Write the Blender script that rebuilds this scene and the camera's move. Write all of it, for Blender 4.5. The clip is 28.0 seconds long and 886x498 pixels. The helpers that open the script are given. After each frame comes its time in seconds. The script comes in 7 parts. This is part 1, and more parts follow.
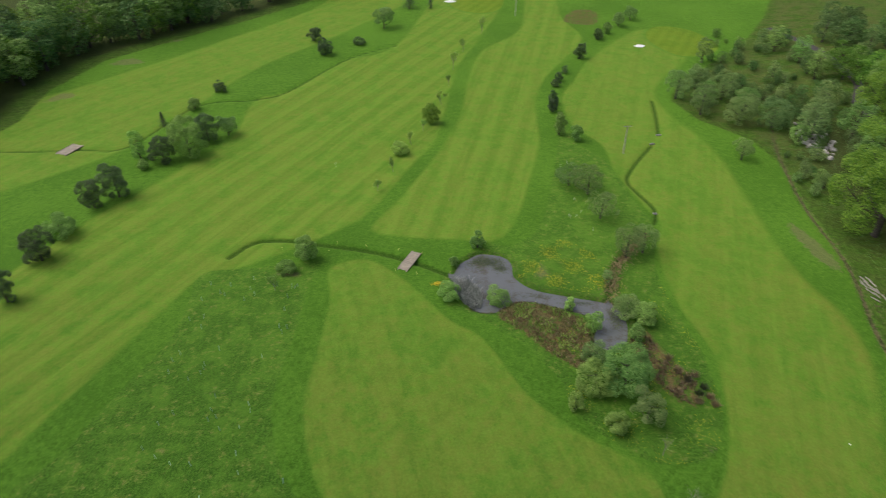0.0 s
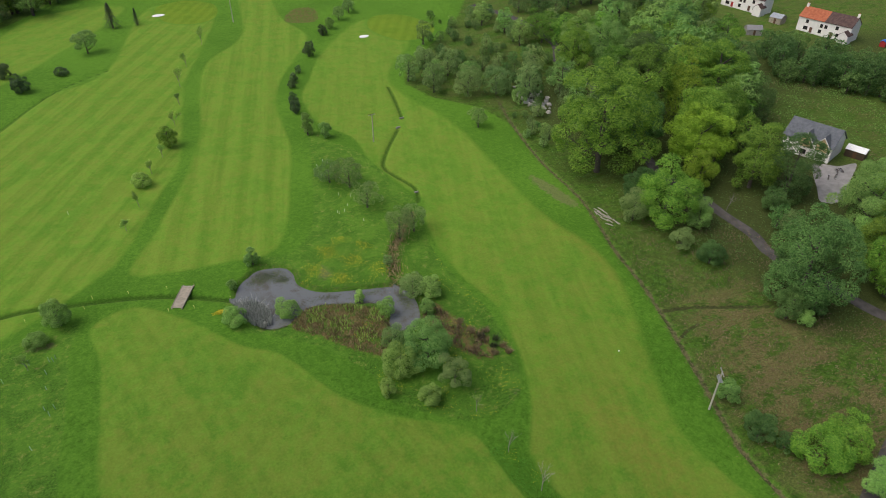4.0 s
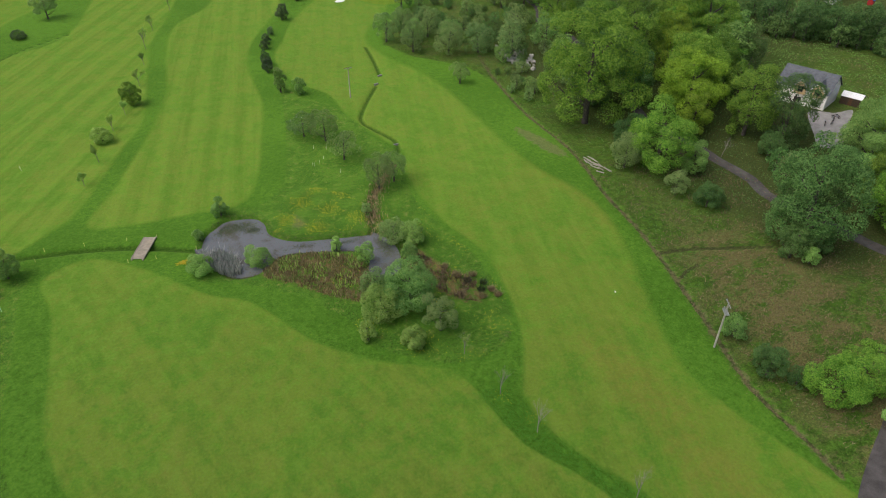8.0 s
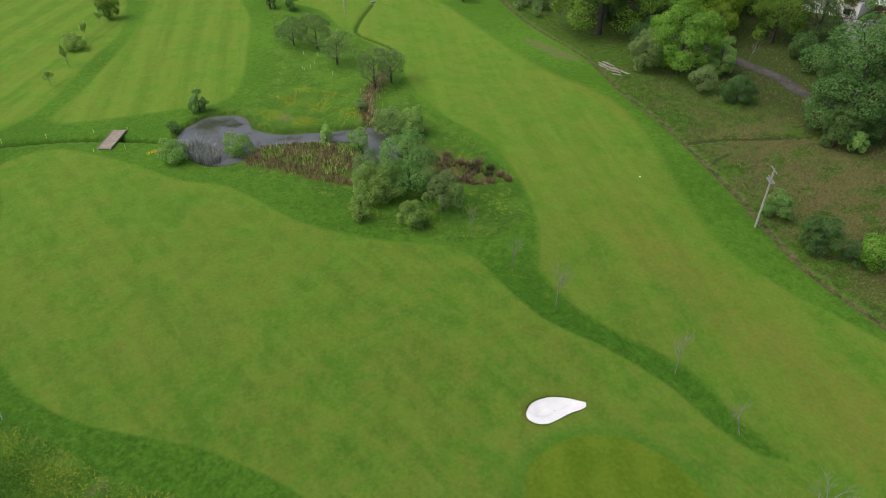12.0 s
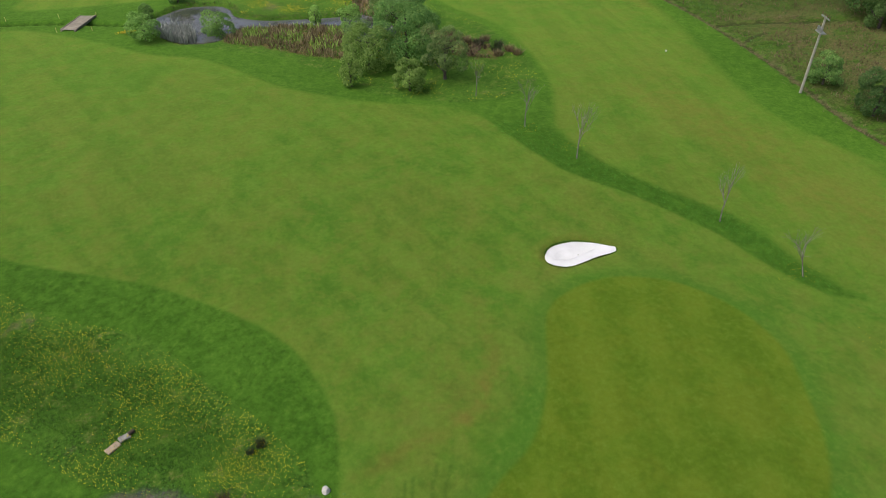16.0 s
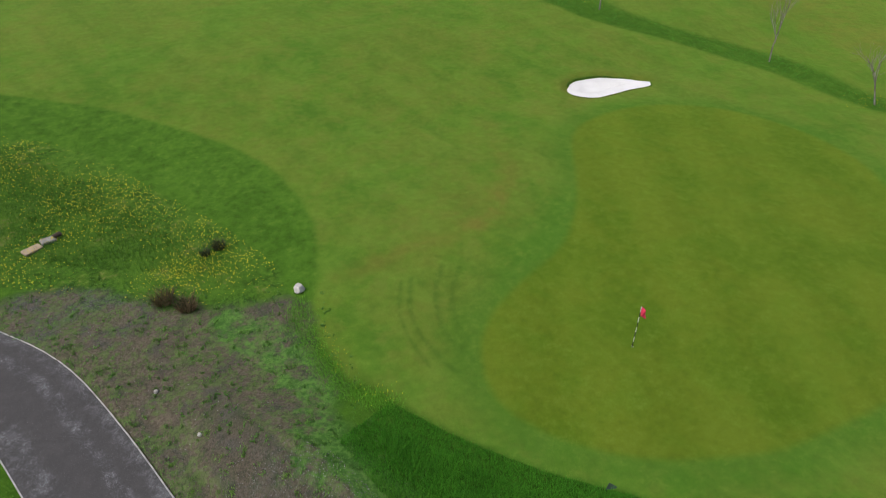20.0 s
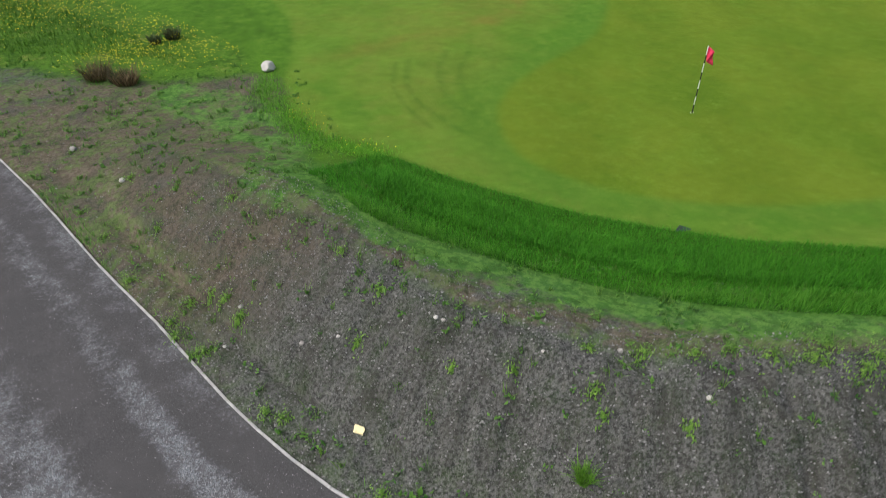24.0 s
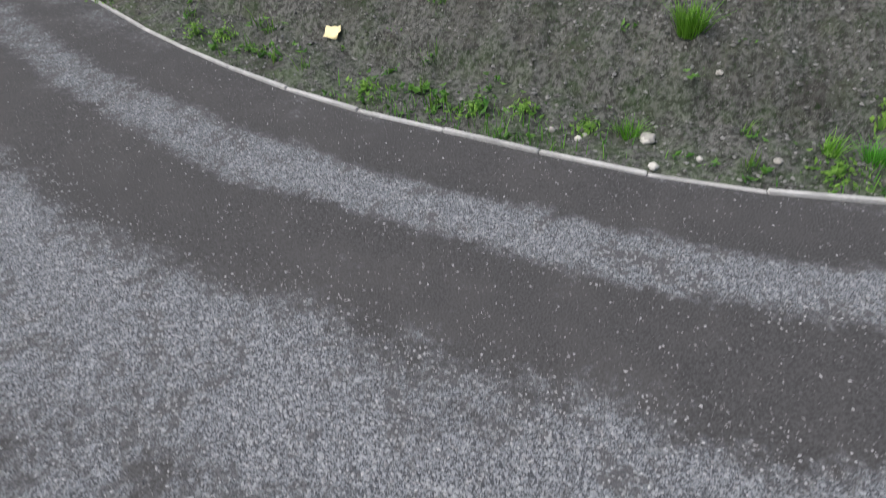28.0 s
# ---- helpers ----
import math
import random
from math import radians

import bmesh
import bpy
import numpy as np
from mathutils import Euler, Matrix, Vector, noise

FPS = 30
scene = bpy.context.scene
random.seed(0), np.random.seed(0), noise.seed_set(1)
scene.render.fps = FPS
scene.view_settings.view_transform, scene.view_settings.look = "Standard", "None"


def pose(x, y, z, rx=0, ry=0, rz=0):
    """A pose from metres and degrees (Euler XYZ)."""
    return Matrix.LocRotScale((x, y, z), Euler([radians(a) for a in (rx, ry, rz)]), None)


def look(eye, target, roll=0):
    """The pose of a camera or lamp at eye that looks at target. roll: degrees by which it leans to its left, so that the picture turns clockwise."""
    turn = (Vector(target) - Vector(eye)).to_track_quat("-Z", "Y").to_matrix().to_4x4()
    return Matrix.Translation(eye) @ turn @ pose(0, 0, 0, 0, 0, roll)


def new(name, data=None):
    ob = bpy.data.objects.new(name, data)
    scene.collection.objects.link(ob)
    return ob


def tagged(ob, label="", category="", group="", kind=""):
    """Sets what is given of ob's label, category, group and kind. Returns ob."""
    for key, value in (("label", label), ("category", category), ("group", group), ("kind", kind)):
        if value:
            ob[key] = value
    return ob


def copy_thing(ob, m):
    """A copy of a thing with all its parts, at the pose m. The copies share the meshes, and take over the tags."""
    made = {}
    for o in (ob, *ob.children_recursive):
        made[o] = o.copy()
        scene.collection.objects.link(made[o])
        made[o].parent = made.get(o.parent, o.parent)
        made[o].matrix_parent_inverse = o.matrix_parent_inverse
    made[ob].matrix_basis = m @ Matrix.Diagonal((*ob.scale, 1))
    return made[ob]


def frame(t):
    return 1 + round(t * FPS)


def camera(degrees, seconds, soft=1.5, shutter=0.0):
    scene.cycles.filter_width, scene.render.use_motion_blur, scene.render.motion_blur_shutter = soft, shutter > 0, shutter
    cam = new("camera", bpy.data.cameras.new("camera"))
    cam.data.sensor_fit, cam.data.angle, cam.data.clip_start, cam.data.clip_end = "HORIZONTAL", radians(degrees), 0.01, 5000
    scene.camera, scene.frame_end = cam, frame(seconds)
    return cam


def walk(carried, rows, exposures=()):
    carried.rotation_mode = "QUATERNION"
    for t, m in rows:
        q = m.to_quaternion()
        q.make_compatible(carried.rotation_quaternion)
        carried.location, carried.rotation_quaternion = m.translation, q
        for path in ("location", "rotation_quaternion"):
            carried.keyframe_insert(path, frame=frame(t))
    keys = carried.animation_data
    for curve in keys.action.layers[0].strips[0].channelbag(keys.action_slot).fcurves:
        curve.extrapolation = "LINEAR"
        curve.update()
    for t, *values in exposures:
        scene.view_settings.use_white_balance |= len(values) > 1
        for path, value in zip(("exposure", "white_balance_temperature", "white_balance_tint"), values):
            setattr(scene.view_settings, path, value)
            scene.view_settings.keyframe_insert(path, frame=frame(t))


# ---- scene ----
cam = camera(68.6, 28.0, soft=0.9, shutter=0.5)
METRES, EYE, TILT, LEAN, TURN = 88.0, 90.6, -35.6, 0.0, 0.0
ROWS = [
    (0.0, 0.0, 0.0, 0.0, 0.0, 0.0, -0.0),
    (0.5, 0.0008, -0.0002, 0.0, -4.46, -0.18, 3.22),
    (1.0, 0.0012, -0.001, -0.0, -8.13, -0.52, 5.8),
    (1.5, 0.0014, -0.0011, -0.0002, -11.14, -0.89, 7.9),
    (2.0, 0.0017, -0.0011, -0.0002, -13.6, -1.27, 9.59),
    (2.5, 0.0019, -0.0011, -0.0002, -15.61, -1.64, 10.96),
    (3.0, 0.0022, -0.0009, -0.0003, -17.26, -1.97, 12.05),
    (3.5, 0.0023, -0.0008, -0.0003, -18.62, -2.27, 12.93),
    (5.5, -0.0005, 0.0092, -0.0082, -21.26, -2.89, 14.5),
    (6.0, -0.0012, 0.0226, -0.0275, -21.27, -2.88, 14.5),
    (6.5, -0.0009, 0.0411, -0.0522, -21.28, -2.89, 14.52),
    (7.0, 0.0019, 0.0619, -0.0786, -21.27, -2.85, 14.53),
    (7.5, 0.0041, 0.082, -0.1031, -21.27, -2.89, 14.54),
    (8.0, 0.006, 0.1022, -0.1289, -21.28, -2.9, 14.55),
    (8.5, 0.0068, 0.1212, -0.1552, -21.25, -2.89, 14.57),
    (9.0, 0.0057, 0.1401, -0.1819, -21.25, -2.91, 14.57),
    (9.5, 0.0038, 0.1593, -0.2084, -21.29, -2.92, 14.58),
    (10.0, 0.0034, 0.1769, -0.2354, -21.25, -2.95, 14.6),
    (10.5, 0.0015, 0.1951, -0.2615, -21.26, -2.98, 14.6),
    (11.0, 0.0009, 0.2133, -0.2877, -21.24, -3.01, 14.61),
    (11.5, 0.0009, 0.232, -0.3147, -21.23, -3.02, 14.61),
    (12.0, 0.001, 0.2503, -0.3411, -21.2, -3.04, 14.63),
    (12.5, 0.0007, 0.2677, -0.3667, -21.19, -3.08, 14.62),
    (14.5, -0.0018, 0.3324, -0.4611, -21.09, -3.16, 14.62),
    (15.0, -0.0021, 0.3473, -0.4824, -21.09, -3.19, 14.65),
    (15.5, -0.0027, 0.362, -0.5031, -21.07, -3.22, 14.65),
    (16.0, -0.0021, 0.3752, -0.5233, -21.05, -3.28, 14.65),
    (16.5, -0.0031, 0.3889, -0.5427, -21.04, -3.3, 14.65),
    (17.0, -0.0035, 0.4023, -0.5617, -21.05, -3.35, 14.65),
    (17.5, -0.0034, 0.4153, -0.5787, -21.05, -3.37, 14.65),
    (18.0, -0.0044, 0.4281, -0.5952, -21.04, -3.42, 14.62),
    (18.5, -0.0046, 0.4388, -0.613, -21.03, -3.48, 14.62),
    (19.0, -0.0055, 0.4494, -0.6297, -21.06, -3.54, 14.61),
    (19.5, -0.0067, 0.4602, -0.6446, -21.04, -3.62, 14.61),
    (20.0, -0.007, 0.4704, -0.6593, -21.01, -3.69, 14.61),
    (20.5, -0.0071, 0.4798, -0.6727, -21.0, -3.83, 14.57),
    (22.5, -0.0085, 0.5142, -0.7221, -20.95, -4.18, 14.64),
    (23.0, -0.0095, 0.5216, -0.7327, -20.91, -4.28, 14.65),
    (23.5, -0.0091, 0.5287, -0.7424, -20.9, -4.34, 14.62),
    (24.0, -0.0093, 0.5358, -0.7512, -20.88, -4.45, 14.64),
    (24.5, -0.0097, 0.5423, -0.76, -20.85, -4.55, 14.67),
    (25.0, -0.01, 0.5482, -0.7684, -20.81, -4.71, 14.72),
    (25.5, -0.0101, 0.5536, -0.7766, -20.75, -4.89, 14.79),
    (26.0, -0.0106, 0.5587, -0.7842, -20.67, -5.11, 14.86),
    (26.5, -0.0112, 0.5635, -0.7914, -20.61, -5.32, 14.9),
    (27.0, -0.0118, 0.5681, -0.7983, -20.56, -5.46, 14.94),
    (27.5, -0.0122, 0.5723, -0.805, -20.54, -5.68, 14.98),
    (28.0, -0.0126, 0.5758, -0.8111, -20.52, -5.97, 15.01),
]
EXPOSURES = [(0.0, -0.36, 6400, 8), (3.0, -0.4, 6400, 8), (7.0, -0.36, 6400, 8), (12.0, -0.37, 6400, 8), (20.0, -0.43, 6420, 8), (23.0, -0.2, 6380, 7), (25.0, -0.08, 6320, 6), (28.0, -0.06, 6280, 6)]
walk(cam, [(t, pose(0, 0, EYE, TILT, LEAN, TURN) @ pose(METRES * x, METRES * y, METRES * z, 90 + pitch, roll, yaw)) for t, x, y, z, yaw, pitch, roll in ROWS], EXPOSURES)

# ---- world, sun ----
SUN_EL, SUN_AZ = 58.0, 275.0
world = bpy.data.worlds.new("overcast_sky")
scene.world = world
world.use_nodes = True
wn = world.node_tree.nodes
sky = wn.new("ShaderNodeTexSky")
sky.sky_type = "NISHITA"
sky.sun_disc = False
sky.sun_elevation, sky.sun_rotation = radians(SUN_EL), radians(SUN_AZ)
sky.air_density, sky.dust_density, sky.ozone_density = 0.6, 7.0, 0.6
wn["Background"].inputs["Strength"].default_value = 0.19
world.node_tree.links.new(sky.outputs["Color"], wn["Background"].inputs["Color"])
sun_data = bpy.data.lights.new("sun", "SUN")
sun_data.energy, sun_data.angle, sun_data.color = 0.9, radians(60), (0.96, 0.985, 1.0)
sun = new("sun", sun_data)
sun.matrix_world = look((60 * math.sin(radians(SUN_AZ)), 60 * math.cos(radians(SUN_AZ)), 60 * math.tan(radians(SUN_EL))), (0, 0, 0))


# ---- plan: outlines in metres ----
def smooth_line(pts, closed, step=1.0):
    """A rounded line through a few corner points."""
    p = [Vector((a[0], a[1], 0)) for a in pts]
    n, out = len(p), []
    for i in range(n if closed else n - 1):
        if closed:
            a, b, c, d = p[i - 1], p[i], p[(i + 1) % n], p[(i + 2) % n]
        else:
            a, b, c, d = p[max(i - 1, 0)], p[i], p[i + 1], p[min(i + 2, n - 1)]
        k = max(1, min(12, int((c - b).length / step)))
        for j in range(k):
            t = j / k
            q = 0.5 * (2 * b + (c - a) * t + (2 * a - 5 * b + 4 * c - d) * t * t + (3 * b - a - 3 * c + d) * t ** 3)
            out.append((q.x, q.y))
    if not closed:
        out.append((p[-1].x, p[-1].y))
    return np.array(out)


def line_distance(X, Y, line, closed=False):
    """Distance of points from a line, and the side (plus to the left)."""
    best = np.full(X.shape, 1e9)
    side = np.zeros(X.shape)
    m = len(line)
    for i in range(m if closed else m - 1):
        ax, ay = line[i]
        bx, by = line[(i + 1) % m]
        ux, uy = bx - ax, by - ay
        L2 = ux * ux + uy * uy + 1e-9
        t = np.clip(((X - ax) * ux + (Y - ay) * uy) / L2, 0, 1)
        dx, dy = X - ax - t * ux, Y - ay - t * uy
        d = dx * dx + dy * dy
        near = d < best
        best = np.where(near, d, best)
        side = np.where(near, np.sign(ux * dy - uy * dx), side)
    return np.sqrt(best), side


def inside(X, Y, line):
    r = np.zeros(X.shape, bool)
    m = len(line)
    for i in range(m):
        ax, ay = line[i]
        bx, by = line[(i + 1) % m]
        if ay == by:
            continue
        r ^= ((ay > Y) != (by > Y)) & (X < (bx - ax) * (Y - ay) / (by - ay) + ax)
    return r


def area_distance(X, Y, line, reach=8.0):
    """Signed distance: minus inside an outline, capped at reach."""
    out = np.full(X.shape, reach)
    lo, hi = line.min(0) - reach, line.max(0) + reach
    w = (X > lo[0]) & (X < hi[0]) & (Y > lo[1]) & (Y < hi[1])
    if w.any():
        d, _ = line_distance(X[w], Y[w], line, True)
        out[w] = np.minimum(np.where(inside(X[w], Y[w], line), -d, d), reach)
    return out


def smooth(a, b, v):
    t = np.clip((v - a) / (b - a), 0, 1)
    return t * t * (3 - 2 * t)


FAIRWAY_B = smooth_line([(9.7, 227), (6, 197), (1.7, 180), (-0.9, 171), (-5.9, 158), (-12.4, 142.6), (-17.3, 131), (-6.6, 128), (4.1, 127.4), (11.4, 126.3), (16.5, 131.7), (20.4, 143), (23.2, 154), (28.5, 175), (29.6, 191), (31.2, 208), (36.8, 226), (46.9, 245), (56.9, 268), (52.4, 294), (54, 340), (42, 340), (32.8, 279), (15.8, 253)], True, 3)
FAIRWAY_D = smooth_line([(-20.5, 136), (-13.7, 150.7), (-7.9, 165), (-2.3, 178.5), (2.3, 212), (6.4, 239.6), (16.4, 272), (26, 318), (0, 330), (-18.7, 258), (-36.9, 241.5), (-53, 214), (-63, 206), (-64, 180), (-74, 160), (-81, 147), (-88, 134.5), (-100, 100), (-100, 60), (-74, 62), (-68, 74), (-63.6, 85.6), (-57.6, 101.6), (-54, 112), (-46, 116), (-34.9, 123.5)], True, 3)
FAIRWAY_E = smooth_line([(-10, 335), (-40, 276), (-62, 245.5), (-75, 221), (-86, 189), (-103, 161), (-150, 130), (-150, 190), (-127, 217), (-100, 249), (-84.5, 270), (-62, 301), (-45, 335)], True, 3)
FAIRWAY_C = smooth_line([(82.6, 277), (58, 247), (46.2, 222), (40.4, 209), (40.4, 188), (47.1, 175), (47.9, 159), (51.6, 141), (54, 135), (50.6, 125), (49.2, 115), (49.4, 102), (51.6, 90), (50, 78), (48.4, 72), (46, 65.5), (43, 60), (39.8, 55), (40.3, 47.5), (43.5, 40), (46.4, 34.5), (46, 27), (46.4, 22), (48.6, 15), (54, 4), (75, 6), (70.6, 24), (69.1, 31.3), (68.2, 35.5), (66.9, 39.6), (65.9, 44.5), (66, 52), (69.8, 62), (73, 69), (77.2, 78), (81, 89), (81.6, 101), (78.5, 116), (79, 141.6), (79.6, 164), (78, 178), (74, 191.6), (72, 210), (78.6, 225), (93.4, 245), (96, 271)], True, 3)
FAIRWAY_A = smooth_line([(-25.3, 115.4), (-23.8, 105), (-24, 90), (-24.5, 77), (-20.5, 62.5), (-15, 54.5), (-8.3, 49.2), (-4.2, 46.2), (-0.3, 42.2), (3.3, 37.5), (4.8, 33.4), (5.2, 28), (4.2, 24), (3.3, 21.5), (3.0, 19.2), (3.3, 16.9), (4.5, 15.2), (5.8, 13), (7.8, 10.5), (10.2, 8.2), (13.6, 5.3), (24, 2), (38, 2), (57, 3), (52, 12), (48, 19.5), (44.6, 22.6), (43.3, 27), (42.8, 32.5), (41.2, 37.7), (38.6, 42.6), (35.5, 47.6), (34.1, 56), (33.8, 59.6), (32, 64), (25.6, 68.4), (19.9, 73.4), (14.3, 80.1), (7.7, 93.3), (1.3, 98.6), (-7.5, 110.6), (-17.4, 119)], True, 2)
GREEN = smooth_line([(23, 30.4), (25.8, 31.9), (28.9, 32.2), (32, 31.2), (35, 28.6), (36.7, 24.5), (36.6, 20.5), (34.9, 16.9), (31, 11.6), (25, 7.8), (17.2, 7.3), (14.2, 7.9), (11.3, 9.2), (8.9, 11.6), (8.1, 13.7), (8.6, 15.9), (10, 17.7), (12.6, 19.3), (15.9, 20.9), (19.3, 24.6)], True, 1)
FAR_GREEN_1 = smooth_line([(83.4, 266), (90, 248), (103, 248), (110, 260), (103, 278), (90, 281)], True, 3)
FAR_GREEN_2 = smooth_line([(3, 330), (5, 308), (16, 300), (26, 306), (28, 325), (16, 336)], True, 3)
BUNKER = smooth_line([(27.0, 36.9), (27.9, 37.6), (29.4, 37.75), (31.0, 37.2), (32.1, 36.4), (32.8, 35.75), (33.25, 35.3), (33.0, 34.85), (32.2, 34.75), (30.9, 34.85), (29.5, 34.7), (28.2, 34.7), (27.2, 35.2), (26.7, 36.1)], True, 0.3)
STRIP = np.array([(2.0, 13.7), (4.35, 15.0), (5.75, 12.85), (7.7, 10.45), (10.1, 8.1), (13.3, 5.2), (22, 1.2), (30, -1), (30, -4), (20, -1.2), (10.6, 3.4), (8.2, 5.2), (6.5, 6.75), (4.85, 8.5), (2.95, 10.4), (2.5, 11.2)])
PLANTATION = smooth_line([(-28.3, 118), (-29.1, 110), (-29.2, 98), (-30.1, 83), (-29.5, 74), (-25, 62), (-17.1, 53), (-12.8, 47.1), (-8.9, 43.5), (-5, 40.6), (-1.8, 34.5), (0.8, 29.6), (2.6, 25), (2.5, 22.8), (-0.5, 23.3), (-3.3, 25.2), (-8.6, 28.5), (-20, 40), (-45, 52), (-66, 58), (-62, 66), (-58.4, 78), (-53.5, 92.5), (-53.4, 105), (-53.5, 114), (-42.6, 116)], True, 2)
POND = smooth_line([(5.9, 120.2), (8.7, 122.2), (14, 121), (15.8, 117.8), (15.9, 113.4), (19.8, 109.1), (26.6, 106.9), (33.6, 105.0), (36.4, 103), (37.3, 98), (35.5, 92), (31.6, 90.3), (29.5, 93), (31, 97), (30.2, 100), (25, 102.4), (18.5, 104.7), (14.9, 104.3), (10.8, 101.4), (6.4, 102), (3.9, 106.5), (2.2, 112.6), (3.7, 118.2)], True, 1)
ISLAND = smooth_line([(13.6, 104), (20.5, 103.4), (28.6, 98.6), (29.8, 94.5), (28.7, 89.8), (25.5, 85.4), (20.7, 89.3), (15.7, 95.1), (11.4, 99.9)], True, 1)
POND_ROUGH = smooth_line([(4.4, 119), (-0.5, 112), (-0.3, 104.5), (4.9, 100.8), (11.5, 95.9), (16.6, 90.4), (22, 81), (22, 76), (26.6, 70.2), (32.8, 65.2), (38.9, 64.4), (44, 66), (47.5, 72), (49, 80), (49.5, 90), (48, 102), (47.6, 115), (52, 134), (50.5, 139.5), (46, 166), (39.6, 176), (38, 193), (31, 160), (24, 133.5), (16.2, 124.5), (10, 126)], True, 2)
BARE = smooth_line([(-9.5, 27.5), (-6.4, 27.6), (-3.3, 25.2), (-0.5, 23.3), (2.5, 22.8), (3.1, 21.9), (2.7, 19.4), (3.0, 16.6), (2.3, 15), (3.0, 11.6), (5, 8.6), (7, 6.4), (9.2, 4.6), (12.3, 2.7), (20, -0.8), (30, -3.5), (30, -12), (10, -12), (2, 1), (-1, 6), (-4, 14), (-8, 23)], True, 1)
HEATHER = smooth_line([(52.6, 288), (60, 304), (69, 302), (65, 284)], True, 3)
FLOWERS = smooth_line([(16, 113), (20, 122), (28, 127), (36, 118), (34, 107), (25, 109)], True, 3)
EDGING = smooth_line([(-16, 31.5), (-11.6, 28.4), (-8.5, 25.27), (-6.4, 22.3), (-4.64, 18.2), (-2.95, 13.4), (-2.06, 11.1), (-1.0, 8.1), (-0.12, 6.2), (0.49, 5.2), (1.16, 4.35), (1.78, 3.6), (2.46, 2.85), (3.37, 2.1), (4.2, 1.6), (5.6, 0.95), (8, 0.1), (14, -1.6), (22, -3.4)], False, 0.3)
DITCH_W = smooth_line([(-49.2, 120.2), (-45, 126), (-38, 127), (-30, 125.4), (-17.2, 122.6), (-7.6, 119.0), (0.8, 114.3), (4, 112)], False, 2)
DITCH_C1 = smooth_line([(70, 206), (68.7, 196), (65.9, 182)], False, 2)
DITCH_C2 = smooth_line([(61.7, 174.4), (54.6, 163.7), (50.1, 155), (50.9, 149.3), (53.9, 140.4), (52.2, 134)], False, 2)
DITCH_N = smooth_line([(47, 129), (44.6, 125), (38.4, 116.4), (35.5, 108), (34.8, 103)], False, 2)
DITCH_X = smooth_line([(82.1, 74.3), (88.7, 72.7), (96, 69.6), (104.3, 66.1)], False, 2)
FAR_LINE = smooth_line([(-140, 170), (-108, 172), (-93, 174), (-81, 202), (-63, 207), (-53, 214), (-37, 243), (-18, 259)], False, 3)
BOUNDARY = smooth_line([(104, 190), (99.6, 178), (95.7, 161), (92.4, 139), (91.8, 122.3), (90.1, 110.8), (86.3, 96.3), (84.1, 83.2), (81.7, 74), (78.4, 63), (76.3, 55.5), (73.9, 47.5), (72.6, 41), (72.5, 34), (72.3, 29), (71.9, 25.4)], False, 2)
DRIVE = smooth_line([(64, 16.6), (69.5, 19.8), (75, 22.8), (82, 26), (92, 30.4), (107, 37.5), (123, 49), (121.5, 59), (117.5, 78.5), (119.4, 87), (119.5, 97), (120.1, 106.5), (119.1, 122.4), (124.6, 138.4), (131, 165), (136, 184), (135.2, 199.5), (143.5, 217), (143.8, 247), (136, 275)], False, 2)


def boundary_x(Y):
    return np.interp(Y, [-60, 20, 33, 45, 63, 74, 83, 96, 111, 122, 139, 161, 178, 192, 206, 222, 236, 260, 290, 330, 400], [73, 71.6, 72.4, 73.2, 78.6, 81.7, 84.1, 86.3, 90, 91.8, 92.4, 95.7, 92, 80, 76, 82, 97, 120, 140, 160, 190])


def base_height(X, Y):
    z = np.interp(Y, [-60, 0, 37, 50, 65, 100, 130, 170, 250, 400, 900, 3000], [0.2, 0.2, 0.4, 1.6, 2.2, 2.2, 2.4, 3.3, 5.5, 9, 20, 60])
    z = z + 4 * np.clip((X - 100) / 60, 0, 1) ** 2 * np.clip((Y - 40) / 50, 0, 1)
    return z


def road_width(Y):
    return np.interp(Y, [2.0, 8.5], [5.2, 3.5])


def along_edging(X, Y):
    """How far along the edging the nearest place of it lies."""
    best, out, run = np.full(X.shape, 1e9), np.zeros(X.shape), 0.0
    for (ax, ay), (bx, by) in zip(EDGING[:-1], EDGING[1:]):
        ux, uy = bx - ax, by - ay
        L = math.hypot(ux, uy)
        t = np.clip(((X - ax) * ux + (Y - ay) * uy) / (L * L + 1e-9), 0, 1)
        d = (X - ax - t * ux) ** 2 + (Y - ay - t * uy) ** 2
        out = np.where(d < best, run + t * L, out)
        best = np.minimum(best, d)
        run += L
    return out


def bank(X, Y):
    """The bund beside the road: distance from the edging towards the green, and its height."""
    d, side = line_distance(X, Y, EDGING)
    d = d * side
    up = np.interp(d, [-9, -4.2, -0.02, 0, 0.5, 0.82, 0.94, 1.06, 1.16, 1.6, 2.0, 2.85, 3.05, 3.6, 5.5, 8, 10.5], [-0.1, -0.08, -0.08, -0.07, 0.04, 0.09, 0.01, 0.29, 0.36, 0.62, 0.86, 1.4, 1.47, 1.5, 0.92, 0.22, 0])
    amount = smooth(20.5, 12.0, Y + 0.12 * X)
    return d, up * np.where(d > 0, amount, 1.0)


